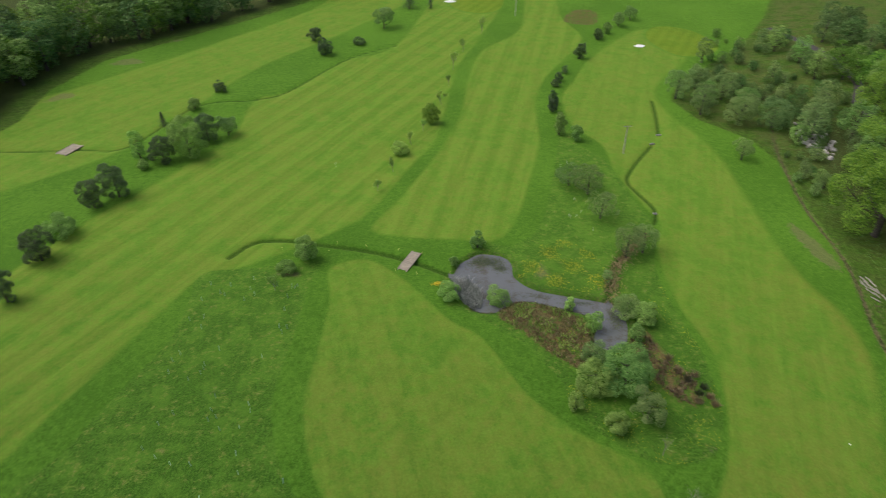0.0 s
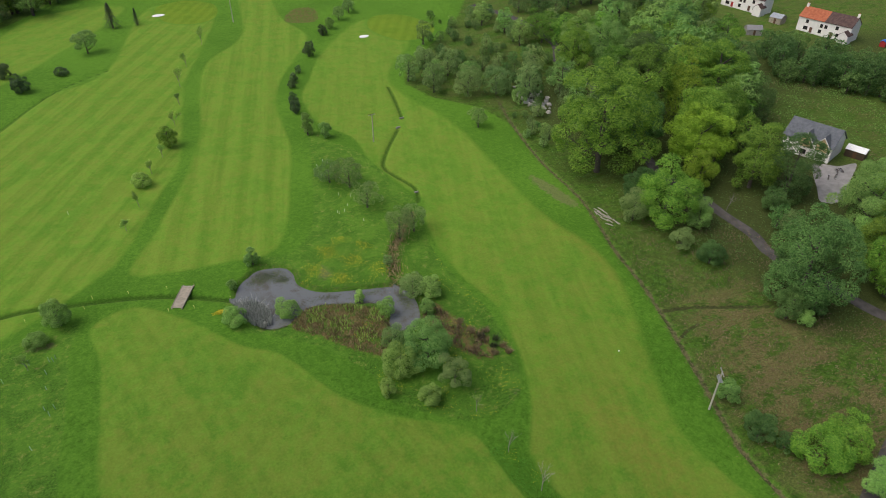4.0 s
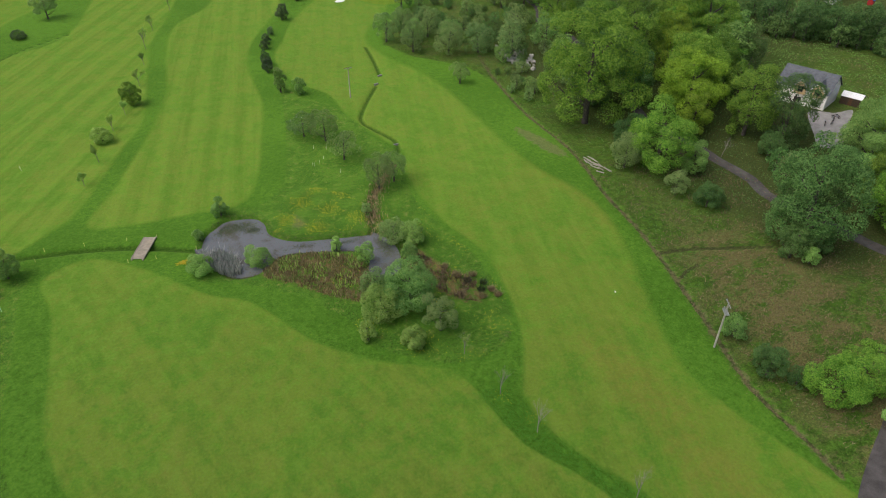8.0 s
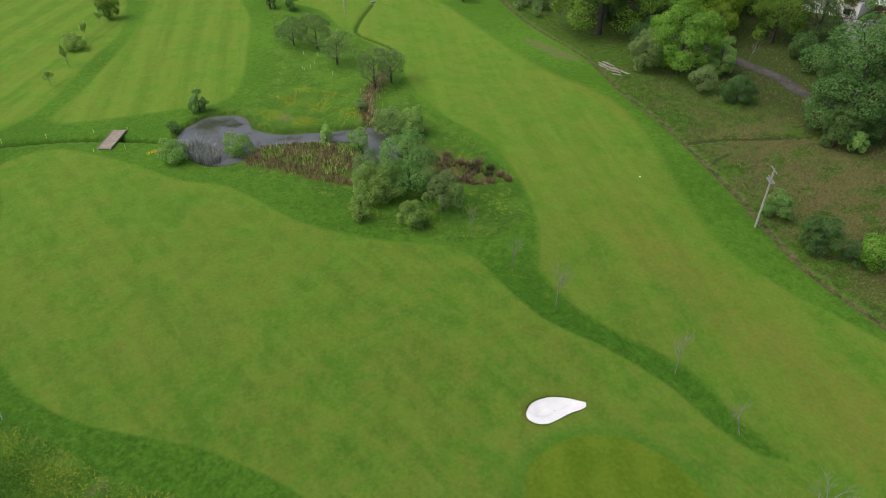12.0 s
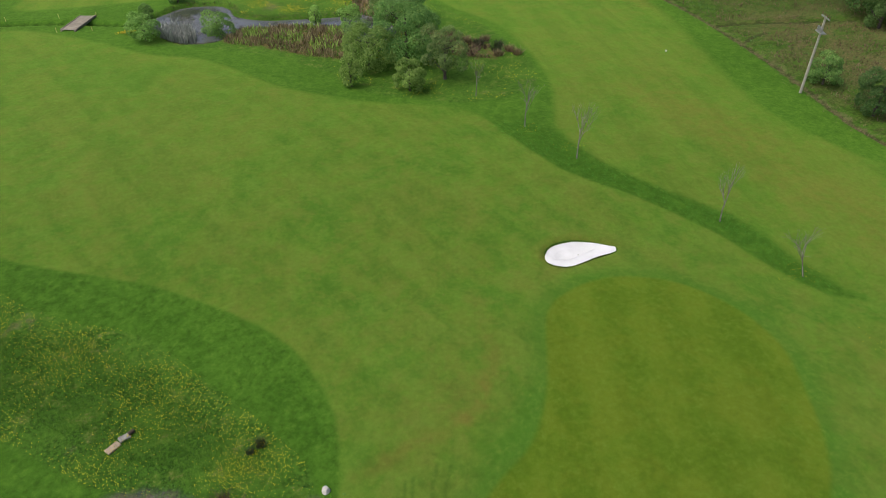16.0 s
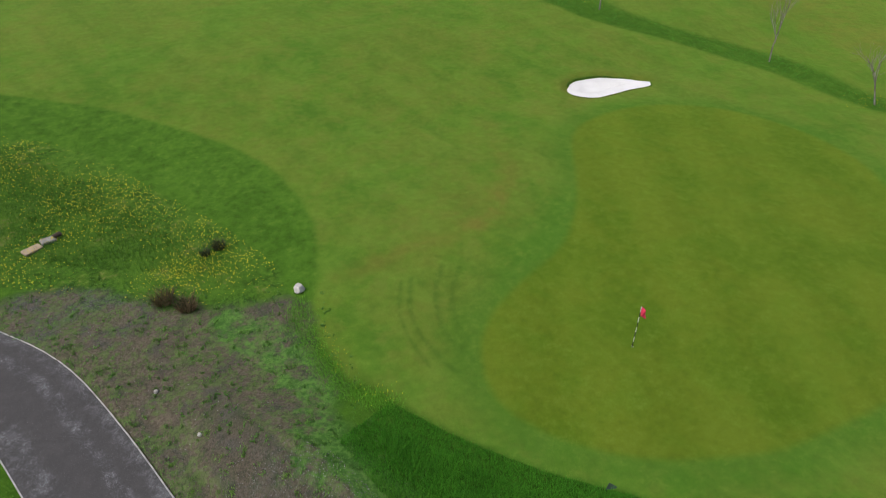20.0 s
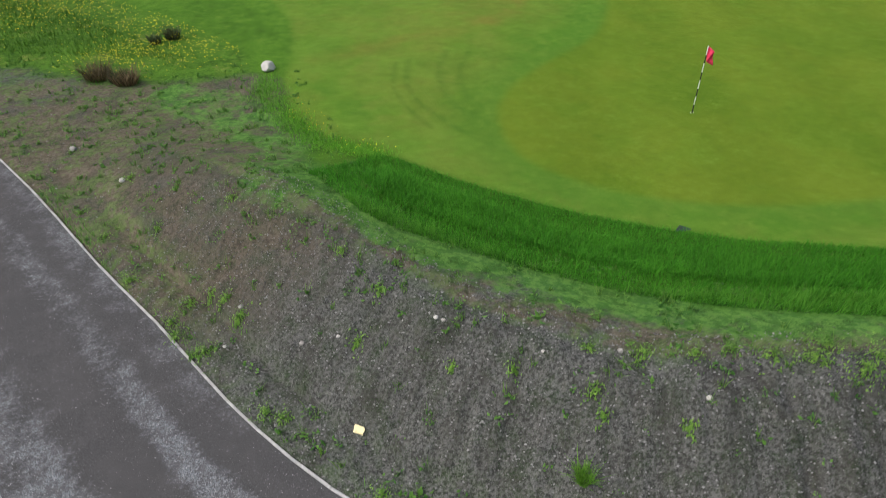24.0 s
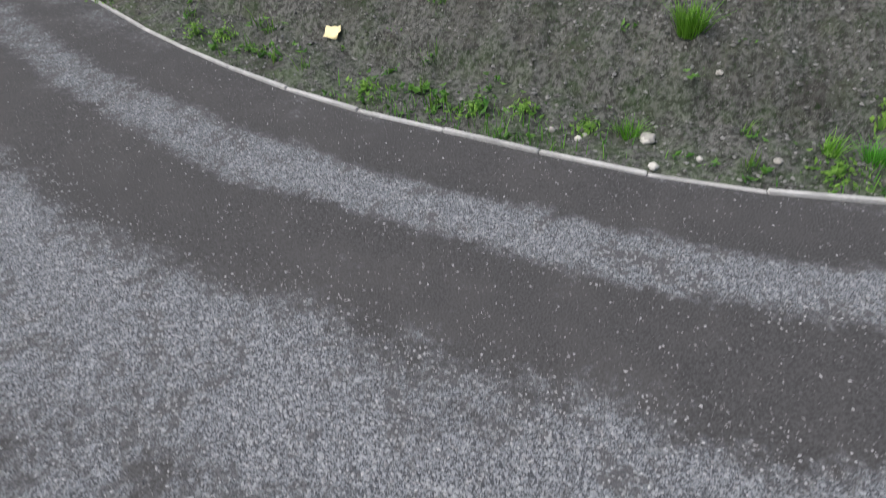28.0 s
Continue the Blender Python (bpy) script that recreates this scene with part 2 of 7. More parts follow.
def height(X, Y):
    X, Y = np.asarray(X, float), np.asarray(Y, float)
    z = base_height(X, Y)
    z = z + 0.12 * np.sin(X * 0.11 + 1.3) * np.sin(Y * 0.09 + 0.4) * smooth(20, 50, np.hypot(X - 10, Y - 10)) + 0.04 * np.sin(X * 0.35) * np.cos(Y * 0.31 + 1)
    near = (X > -40) & (X < 45) & (Y > -30) & (Y < 45)
    if near.any():
        d, up = bank(X[near], Y[near])
        rough = np.where((d > 0) & (d < 4), 0.06 * (np.sin(X[near] * 3.1 + 2 * np.sin(Y[near] * 1.7)) * np.sin(Y[near] * 2.7 + 1.1)) + 0.03 * np.sin(X[near] * 7.3 + Y[near] * 5.1) + 0.02 * np.sin(X[near] * 13 - Y[near] * 11), 0)
        s = along_edging(X[near], Y[near])
        runnel = 0.03 * np.sin(s * 4.3 + 1.5 * np.sin(s * 1.3)) + 0.022 * np.sin(s * 9.7 + 2 * np.sin(s * 2.9)) + 0.02 * np.sin(s * 19 + d * 3)
        rough = rough + runnel * smooth(0.95, 1.4, d) * smooth(3.2, 2.7, d) + 0.05 * np.sin(s * 1.1 + 2) * smooth(0.9, 1.1, d) * smooth(2.0, 1.3, d)
        wide = road_width(Y[near])
        road = -0.1 * ((d < -0.02) & (d > 0.02 - wide)) + 0.1 * smooth(0.0, 0.25, -d - wide)
        z[near] += up + rough * np.clip(d * 2, 0, 1) * smooth(19, 11, Y[near]) + road
    b = area_distance(X, Y, BUNKER, 3.0)
    lip = np.clip((Y - 35.6) / 2.0, 0, 1)
    z = z - 0.8 * smooth(0.3, -0.6, b) + 0.18 * lip * smooth(2.4, 0.15, b) * smooth(-0.4, 0.1, b)
    w = area_distance(X, Y, POND, 4.0)
    isl = area_distance(X, Y, ISLAND, 4.0)
    z = z - 0.9 * smooth(0.9, -1.0, w) + 0.25 * smooth(0.5, -2, isl)
    for line, width, deep in ((DITCH_W, 1.3, 0.75), (DITCH_C1, 0.9, 0.5), (DITCH_C2, 0.9, 0.55), (DITCH_N, 1.0, 0.5), (DITCH_X, 0.8, 0.45), (FAR_LINE, 1.0, 0.45), (BOUNDARY, 0.7, 0.35)):
        lo, hi = line.min(0) - 4, line.max(0) + 4
        m = (X > lo[0]) & (X < hi[0]) & (Y > lo[1]) & (Y < hi[1])
        if m.any():
            d, _ = line_distance(X[m], Y[m], line)
            z[m] -= deep * smooth(width, 0.2 * width, d)
    return z


def ground_z(x, y):
    return float(height(np.array([float(x)]), np.array([float(y)]))[0])

# ---- end of plan ----


# ---- materials ----
class Nodes:
    """Short hand for building a node material."""

    def __init__(self, name):
        self.mat = bpy.data.materials.new(name)
        self.mat.use_nodes = True
        self.tree = self.mat.node_tree
        self.shader = self.tree.nodes["Principled BSDF"]
        self.where = self.tree.nodes.new("ShaderNodeNewGeometry").outputs["Position"]

    def put(self, socket, value):
        if isinstance(value, (int, float)):
            socket.default_value = value
        elif isinstance(value, tuple):
            socket.default_value = (*value, 1.0) if len(socket.default_value) == 4 and len(value) == 3 else value
        else:
            self.tree.links.new(value, socket)

    def math(self, op, a, b=0.0, c=0.0):
        n = self.tree.nodes.new("ShaderNodeMath")
        n.operation = op
        for s, v in zip(n.inputs, (a, b, c)):
            self.put(s, v)
        return n.outputs[0]

    def noise(self, scale, detail=3.0, rough=0.55, vector=None, distortion=0.0):
        n = self.tree.nodes.new("ShaderNodeTexNoise")
        self.put(n.inputs["Vector"], vector or self.where)
        self.put(n.inputs["Scale"], scale)
        self.put(n.inputs["Detail"], detail)
        self.put(n.inputs["Roughness"], rough)
        self.put(n.inputs["Distortion"], distortion)
        return n.outputs[0]

    def cells(self, scale, out="Distance", vector=None):
        n = self.tree.nodes.new("ShaderNodeTexVoronoi")
        self.put(n.inputs["Vector"], vector or self.where)
        self.put(n.inputs["Scale"], scale)
        return n.outputs[out]

    def ramp(self, v, a, b, lo=0.0, hi=1.0):
        n = self.tree.nodes.new("ShaderNodeMapRange")
        n.interpolation_type = "SMOOTHSTEP"
        for s, x in zip(("Value", "From Min", "From Max", "To Min", "To Max"), (v, a, b, lo, hi)):
            self.put(n.inputs[s], x)
        return n.outputs[0]

    def mix(self, f, a, b, kind="MIX"):
        n = self.tree.nodes.new("ShaderNodeMix")
        n.data_type, n.blend_type = "RGBA", kind
        self.put(n.inputs[0], f)
        self.put(n.inputs[6], a)
        self.put(n.inputs[7], b)
        return n.outputs[2]

    def attr(self, name):
        n = self.tree.nodes.new("ShaderNodeAttribute")
        n.attribute_name = name
        return n.outputs["Fac"]

    def island(self):
        return self.tree.nodes.new("ShaderNodeNewGeometry").outputs["Random Per Island"]

    def each(self):
        return self.tree.nodes.new("ShaderNodeObjectInfo").outputs["Random"]

    def local(self):
        return self.tree.nodes.new("ShaderNodeTexCoord").outputs["Object"]

    def stretch(self, vector, sx, sy, sz):
        n = self.tree.nodes.new("ShaderNodeMapping")
        self.put(n.inputs["Vector"], vector)
        n.inputs["Scale"].default_value = (sx, sy, sz)
        return n.outputs[0]

    def bump(self, h, strength=0.4, distance=0.05):
        n = self.tree.nodes.new("ShaderNodeBump")
        self.put(n.inputs["Height"], h)
        n.inputs["Strength"].default_value, n.inputs["Distance"].default_value = strength, distance
        self.put(self.shader.inputs["Normal"], n.outputs[0])

    def done(self, color, rough=0.9, metal=0.0, spec=0.25):
        self.put(self.shader.inputs["Base Color"], color)
        self.put(self.shader.inputs["Roughness"], rough)
        self.put(self.shader.inputs["Metallic"], metal)
        self.put(self.shader.inputs["Specular IOR Level"], spec)
        return self.mat


def simple(name, color, rough=0.8, metal=0.0, spread=0.25, scale=6.0, fine=60.0, relief=0.2, spec=0.3):
    """A plain surface with two scales of variation."""
    m = Nodes(name)
    big, small = m.noise(scale, 4), m.noise(fine, 2)
    v = m.math("ADD", m.math("MULTIPLY", big, 0.7), m.math("MULTIPLY", small, 0.3))
    dark = tuple(c * (1 - spread) for c in color)
    light = tuple(min(1, c * (1 + spread)) for c in color)
    m.bump(small, relief, 0.01)
    return m.done(m.mix(m.ramp(v, 0.3, 0.7), dark, light), rough, metal, spec)


def turf_material():
    """Mown and rough grass, bare earth and bracken: what grows where is given by distances to the outlines."""
    m = Nodes("turf")
    huge, big, mid, fine, tiny = m.noise(0.035, 3), m.noise(0.16, 4, 0.6), m.noise(0.8, 4, 0.6), m.noise(5, 4, 0.65), m.noise(32, 3, 0.7)
    wob = m.math("MULTIPLY", m.math("SUBTRACT", mid, 0.5), 0.9)

    def zone(name, soft=0.18, k=0.35, push=0.0):
        d = m.math("ADD", m.math("ADD", m.attr(name), push), m.math("MULTIPLY", wob, k))
        return m.ramp(d, soft, -soft)
    worn = m.ramp(m.math("ADD", m.math("MULTIPLY", big, 0.6), m.math("MULTIPLY", mid, 0.4)), 0.4, 0.58)
    lush = m.ramp(m.math("ADD", m.math("MULTIPLY", huge, 0.5), m.math("MULTIPLY", mid, 0.5)), 0.42, 0.58)
    # semi-rough between the fairways
    col = m.mix(lush, (0.034, 0.108, 0.007), (0.058, 0.152, 0.012))
    # fairway with mowing bands
    wave = m.math("ADD", m.attr("mow"), m.math("MULTIPLY", m.math("SUBTRACT", big, 0.5), 2.2))
    band = m.math("ADD", 0.5, m.math("MULTIPLY", m.math("SUBTRACT", m.ramp(m.math("SINE", wave), -0.8, 0.8), 0.5), m.attr("mowk")))
    fair = m.mix(band, (0.068, 0.162, 0.012), (0.108, 0.212, 0.021))
    fair = m.mix(m.math("MULTIPLY", worn, 0.55), fair, (0.128, 0.152, 0.025))
    fair = m.mix(m.math("MULTIPLY", m.ramp(big, 0.52, 0.34), 0.55), fair, (0.05, 0.142, 0.012))
    patch = m.ramp(m.attr("mowk"), 0.1, 0.7, 0.42, 0.16)
    fair = m.mix(m.math("MULTIPLY", m.ramp(m.noise(0.5, 5, 0.62), 0.44, 0.64), patch), fair, (0.12, 0.222, 0.028))
    fair = m.mix(m.math("MULTIPLY", m.ramp(m.noise(0.33, 5, 0.62, m.stretch(m.where, 1.3, 0.8, 1)), 0.46, 0.64), patch), fair, (0.048, 0.118, 0.01))
    fair = m.mix(m.ramp(m.noise(0.85, 5, 0.66), 0.53, 0.67, 0.0, 0.34), fair, (0.15, 0.168, 0.032))
    fair = m.mix(m.ramp(m.noise(0.28, 4, 0.6), 0.54, 0.68, 0.0, 0.4), fair, (0.15, 0.17, 0.03))
    join = m.tree.nodes.new("ShaderNodeCombineXYZ")
    m.put(join.inputs[0], m.math("MULTIPLY", m.attr("mow"), 1.1))
    m.put(join.inputs[1], m.math("MULTIPLY", m.attr("along"), 0.045))
    streak = m.noise(0.6, 4, 0.6, join.outputs[0])
    lines = m.ramp(m.attr("mowk"), 0.1, 1.0, 0.24, 0.34)
    fair = m.mix(m.math("MULTIPLY", m.ramp(streak, 0.48, 0.68), lines), fair, (0.13, 0.215, 0.026))
    fair = m.mix(m.math("MULTIPLY", m.ramp(streak, 0.51, 0.36), lines), fair, (0.05, 0.135, 0.011))
    fair = m.mix(m.math("MULTIPLY", m.attr("dry"), m.ramp(mid, 0.3, 0.7, 0.35, 1.0)), fair, (0.16, 0.135, 0.028))
    col = m.mix(zone("sd_fair", 0.5, 1.0), col, fair)
    col = m.mix(m.math("MULTIPLY", zone("sd_mark", 0.15, 0.2), 0.6), col, (0.045, 0.1, 0.011))
    # rim of lusher grass round the green, then the green
    col = m.mix(m.math("MULTIPLY", m.ramp(m.attr("sd_green"), 2.4, 0.3), 0.6), col, (0.045, 0.145, 0.012))
    gband = m.ramp(m.math("SINE", m.math("ADD", m.attr("gmow"), m.math("MULTIPLY", big, 1.5))), -0.9, 0.9, 0.2, 0.8)
    green = m.mix(gband, (0.07, 0.136, 0.007), (0.108, 0.18, 0.013))
    green = m.mix(m.math("MULTIPLY", worn, 0.3), green, (0.132, 0.148, 0.012))
    green = m.mix(m.math("MULTIPLY", m.ramp(big, 0.52, 0.34), 0.5), green, (0.062, 0.118, 0.005))
    col = m.mix(zone("sd_green", 0.25, 0.2), col, green)
    # rough
    tuft = m.ramp(fine, 0.42, 0.58)
    rough = m.mix(tuft, (0.015, 0.062, 0.006), (0.052, 0.14, 0.012))
    rough = m.mix(m.math("MULTIPLY", m.ramp(m.noise(0.25, 4), 0.45, 0.6), 0.6), rough, (0.07, 0.165, 0.016))
    rough = m.mix(m.math("MULTIPLY", m.ramp(mid, 0.52, 0.64), 0.5), rough, (0.1, 0.17, 0.02))
    rough = m.mix(m.ramp(m.math("ADD", m.math("MULTIPLY", mid, 0.5), m.math("MULTIPLY", fine, 0.5)), 0.57, 0.63, 0, 0.7), rough, (0.2, 0.165, 0.07))
    col = m.mix(zone("sd_rough", 0.3, 0.9), col, rough)
    # haze and grazing light on the far grass, painted in as lighter colour
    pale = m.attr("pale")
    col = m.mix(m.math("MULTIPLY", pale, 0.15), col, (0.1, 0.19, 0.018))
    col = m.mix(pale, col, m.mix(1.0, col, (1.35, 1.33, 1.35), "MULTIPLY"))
    # bracken and dead grass in the waste ground
    dead = m.mix(m.ramp(fine, 0.35, 0.65), (0.042, 0.029, 0.015), (0.19, 0.138, 0.075))
    wgreen = m.mix(m.ramp(m.math("ADD", m.math("MULTIPLY", mid, 0.5), m.math("MULTIPLY", fine, 0.5)), 0.42, 0.58), (0.013, 0.042, 0.005), (0.058, 0.13, 0.014))
    patch_w = m.math("ADD", m.math("MULTIPLY", m.noise(0.24, 4, 0.62, m.stretch(m.where, 0.7, 1.25, 1)), 0.62), m.math("MULTIPLY", m.noise(1.6, 5, 0.7, m.stretch(m.where, 0.6, 1.5, 1)), 0.38))
    waste = m.mix(m.ramp(patch_w, 0.43, 0.55, 0.0, m.attr("tan")), wgreen, dead)
    waste = m.mix(m.ramp(m.noise(0.4, 5, 0.68), 0.54, 0.66, 0.0, 0.7), waste, m.mix(tuft, (0.01, 0.022, 0.005), (0.05, 0.075, 0.014)))
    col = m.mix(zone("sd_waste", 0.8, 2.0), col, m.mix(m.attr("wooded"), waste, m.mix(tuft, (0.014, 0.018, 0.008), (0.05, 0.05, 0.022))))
    # brown reeds and heather
    brown = m.mix(m.ramp(fine, 0.35, 0.66), (0.06, 0.03, 0.016), (0.2, 0.13, 0.07))
    brown = m.mix(m.ramp(m.noise(1.1, 4, 0.65), 0.46, 0.56, 0, 0.9), brown, m.mix(tuft, (0.03, 0.085, 0.008), (0.065, 0.15, 0.016)))
    col = m.mix(zone("sd_brown", 0.5, 3.0), col, brown)
    # ditches: long dark grass
    col = m.mix(m.math("MULTIPLY", zone("sd_ditch", 0.35, 0.5), 0.85), col, m.mix(tuft, (0.01, 0.036, 0.004), (0.03, 0.085, 0.008)))
    # long lush grass behind the bank
    col = m.mix(zone("sd_strip", 0.06, 0.08), col, m.mix(tuft, (0.012, 0.07, 0.003), (0.03, 0.14, 0.008)))
    # stony bare earth, streaked down the slope
    join = m.tree.nodes.new("ShaderNodeCombineXYZ")
    m.put(join.inputs[0], m.attr("bank_s"))
    m.put(join.inputs[1], m.math("MULTIPLY", m.attr("bank_d"), 0.22))
    run, thin = m.noise(2.6, 4, 0.65, join.outputs[0]), m.noise(13, 3, 0.7, join.outputs[0])
    earth = m.mix(m.ramp(m.noise(17, 5, 0.78), 0.4, 0.6), (0.036, 0.037, 0.035), (0.135, 0.138, 0.132))
    earth = m.mix(m.math("MULTIPLY", m.attr("slope"), m.ramp(run, 0.45, 0.62, 0, 0.45)), earth, (0.05, 0.049, 0.044))
    earth = m.mix(m.math("MULTIPLY", m.attr("slope"), m.ramp(thin, 0.48, 0.34, 0, 0.3)), earth, (0.035, 0.032, 0.026))
    earth = m.mix(m.math("MULTIPLY", m.attr("slope"), m.ramp(thin, 0.52, 0.66, 0, 0.25)), earth, (0.17, 0.165, 0.145))
    earth = m.mix(m.ramp(m.noise(1.5, 4, 0.7), 0.52, 0.66, 0, 0.55), earth, (0.042, 0.04, 0.036))
    earth = m.mix(m.ramp(m.noise(2.1, 5, 0.7, m.stretch(m.where, 1, 1, 2.2)), 0.55, 0.68, 0, 0.22), earth, (0.06, 0.078, 0.034))
    earth = m.mix(m.math("MULTIPLY", m.attr("brownish"), m.ramp(m.noise(1.1, 4, 0.7), 0.3, 0.6, 0.35, 0.85)), earth, m.mix(m.ramp(m.noise(12, 5, 0.75), 0.38, 0.62), (0.05, 0.041, 0.03), (0.125, 0.106, 0.08)))
    earth = m.mix(m.ramp(m.cells(34), 0.2, 0.1, 0, 0.45), earth, (0.25, 0.245, 0.225))
    earth = m.mix(m.ramp(m.cells(75), 0.2, 0.1, 0, 0.35), earth, (0.22, 0.215, 0.2))
    moss = m.math("MULTIPLY", m.attr("weedy"), m.ramp(m.math("ADD", m.math("MULTIPLY", m.noise(1.3, 4, 0.6), 0.5), m.math("MULTIPLY", fine, 0.5)), 0.45, 0.56))
    flat = m.ramp(m.math("ADD", m.attr("weedy"), m.math("MULTIPLY", wob, 0.3)), 0.4, 0.7)
    soil = m.mix(m.ramp(m.noise(9, 5, 0.75), 0.38, 0.62), (0.075, 0.062, 0.045), (0.17, 0.145, 0.112))
    earth = m.mix(m.math("MULTIPLY", m.math("MULTIPLY", flat, 0.85), m.ramp(m.noise(0.9, 4, 0.65), 0.38, 0.55)), earth, soil)
    earth = m.mix(m.math("MULTIPLY", moss, 0.55), earth, m.mix(tuft, (0.035, 0.1, 0.012), (0.095, 0.2, 0.03)))
    green_in = m.math("ADD", m.attr("mossy"), m.math("MULTIPLY", m.math("SUBTRACT", m.noise(1.4, 5, 0.7), 0.52), 2.2))
    earth = m.mix(m.ramp(green_in, 0.3, 0.8, 0, 0.85), earth, m.mix(tuft, (0.05, 0.155, 0.02), (0.108, 0.245, 0.044)))
    col = m.mix(zone("sd_bare", 0.45, 1.5), col, earth)
    # bald patches of pale soil
    col = m.mix(zone("sd_mud", 0.15, 0.5), col, m.mix(m.ramp(fine, 0.4, 0.6), (0.014, 0.012, 0.009), (0.05, 0.04, 0.026)))
    patchy = m.math("MULTIPLY", m.math("SUBTRACT", m.noise(0.9, 5, 0.7), 0.5), 5.0)
    bald = m.ramp(m.math("ADD", m.math("ADD", m.attr("sd_soil"), 0.5), patchy), 0.3, -0.6, 0, 0.6)
    col = m.mix(bald, col, m.mix(m.ramp(fine, 0.35, 0.65), (0.1, 0.075, 0.045), (0.22, 0.175, 0.11)))
    col = m.mix(zone("sd_scar", 0.06, 0.1), col, (0.16, 0.105, 0.05))
    speck = m.math("ADD", m.math("MULTIPLY", m.noise(2.2, 5, 0.75), 0.5), m.math("MULTIPLY", tiny, 0.5))
    long_grass = m.ramp(m.attr("sd_fair"), -0.4, 0.6)
    col = m.mix(m.math("MULTIPLY", m.ramp(speck, 0.51, 0.38), m.ramp(long_grass, 0, 1, 0.26, 0.58)), col, (0.012, 0.035, 0.004))
    col = m.mix(m.math("MULTIPLY", m.ramp(speck, 0.51, 0.63, 0.0, 0.42), m.ramp(m.attr("sd_bare"), 0.0, 0.5)), col, (0.17, 0.27, 0.04))
    m.bump(m.math("ADD", m.math("MULTIPLY", fine, 0.7), m.math("MULTIPLY", tiny, 0.35)), 0.45, 0.14)
    m.put(m.shader.inputs["Sheen Weight"], m.ramp(m.attr("sd_bare"), 0.0, 0.5, 0.0, 0.13))
    m.put(m.shader.inputs["Sheen Roughness"], 0.7)
    m.put(m.shader.inputs["Sheen Tint"], (0.5, 0.8, 0.12))
    return m.done(col, 0.9, 0.0, 0.08)


def road_material():
    """Worn tarmac with wheel tracks and bands of loose chippings; 'across' is the distance from the edging."""
    m = Nodes("road_chippings")
    a = m.attr("across")
    big, mid, fine, tiny = m.noise(0.5, 4, 0.6), m.noise(2.2, 4, 0.6), m.noise(14, 4, 0.7), m.noise(70, 2)
    a = m.math("ADD", a, m.math("MULTIPLY", m.math("SUBTRACT", big, 0.5), 0.5))
    mid_band = m.math("MULTIPLY", m.ramp(a, 0.62, 1.0), m.ramp(a, 1.6, 1.2))
    far_band = m.math("MULTIPLY", m.ramp(a, 2.1, 2.8), m.ramp(m.noise(1.4, 4, 0.6), 0.38, 0.5, 0.62, 1.0))
    far_band = m.math("MULTIPLY", far_band, m.ramp(a, 3.0, 3.9, 1.0, 0.6))
    thick = m.math("MAXIMUM", mid_band, far_band)
    split = m.tree.nodes.new("ShaderNodeSeparateXYZ")
    m.put(split.inputs[0], m.where)
    north = m.ramp(split.outputs[1], 3.5, 12.0)
    thick = m.math("MULTIPLY", thick, m.math("SUBTRACT", 1.0, m.math("MULTIPLY", north, 0.62)))
    thick = m.math("MAXIMUM", thick, m.ramp(a, 0.25, 0.0, 0.0, 0.25))
    thick = m.math("MAXIMUM", thick, m.math("MULTIPLY", north, m.ramp(a, 0.9, 0.1, 0.0, 0.42)))
    grain = m.math("ADD", m.math("MULTIPLY", fine, 0.55), m.math("MULTIPLY", mid, 0.45))
    loose = m.ramp(m.math("ADD", m.math("MULTIPLY", thick, 0.62), m.math("MULTIPLY", m.math("SUBTRACT", grain, 0.5), 1.7)), 0.12, 0.56)
    stone = m.cells(130, "Color")
    chips = m.mix(m.ramp(stone, 0.25, 0.8), (0.055, 0.06, 0.068), (0.25, 0.265, 0.29))
    chips = m.mix(m.ramp(m.noise(3.4, 5, 0.75), 0.51, 0.62, 0, 0.85), chips, (0.085, 0.086, 0.09))
    chips = m.mix(m.ramp(m.cells(60, "Color"), 0.7, 0.85, 0, 0.6), chips, (0.4, 0.415, 0.43))
    tar = m.mix(m.ramp(tiny, 0.35, 0.65), (0.044, 0.044, 0.0455), (0.077, 0.0765, 0.079))
    tar = m.mix(m.ramp(mid, 0.4, 0.65, 0, 0.4), tar, (0.08, 0.078, 0.079))
    speck = m.math("MULTIPLY", m.ramp(m.cells(46, "Color"), 0.74, 0.8), m.ramp(m.cells(46), 0.26, 0.16))
    tar = m.mix(m.math("MULTIPLY", speck, 0.7), tar, (0.36, 0.35, 0.35))
    col = m.mix(loose, tar, chips)
    m.bump(m.math("ADD", m.math("MULTIPLY", m.cells(58), loose), m.math("MULTIPLY", tiny, 0.3)), 0.5, 0.012)
    return m.done(col, 0.9, 0.0, 0.3)


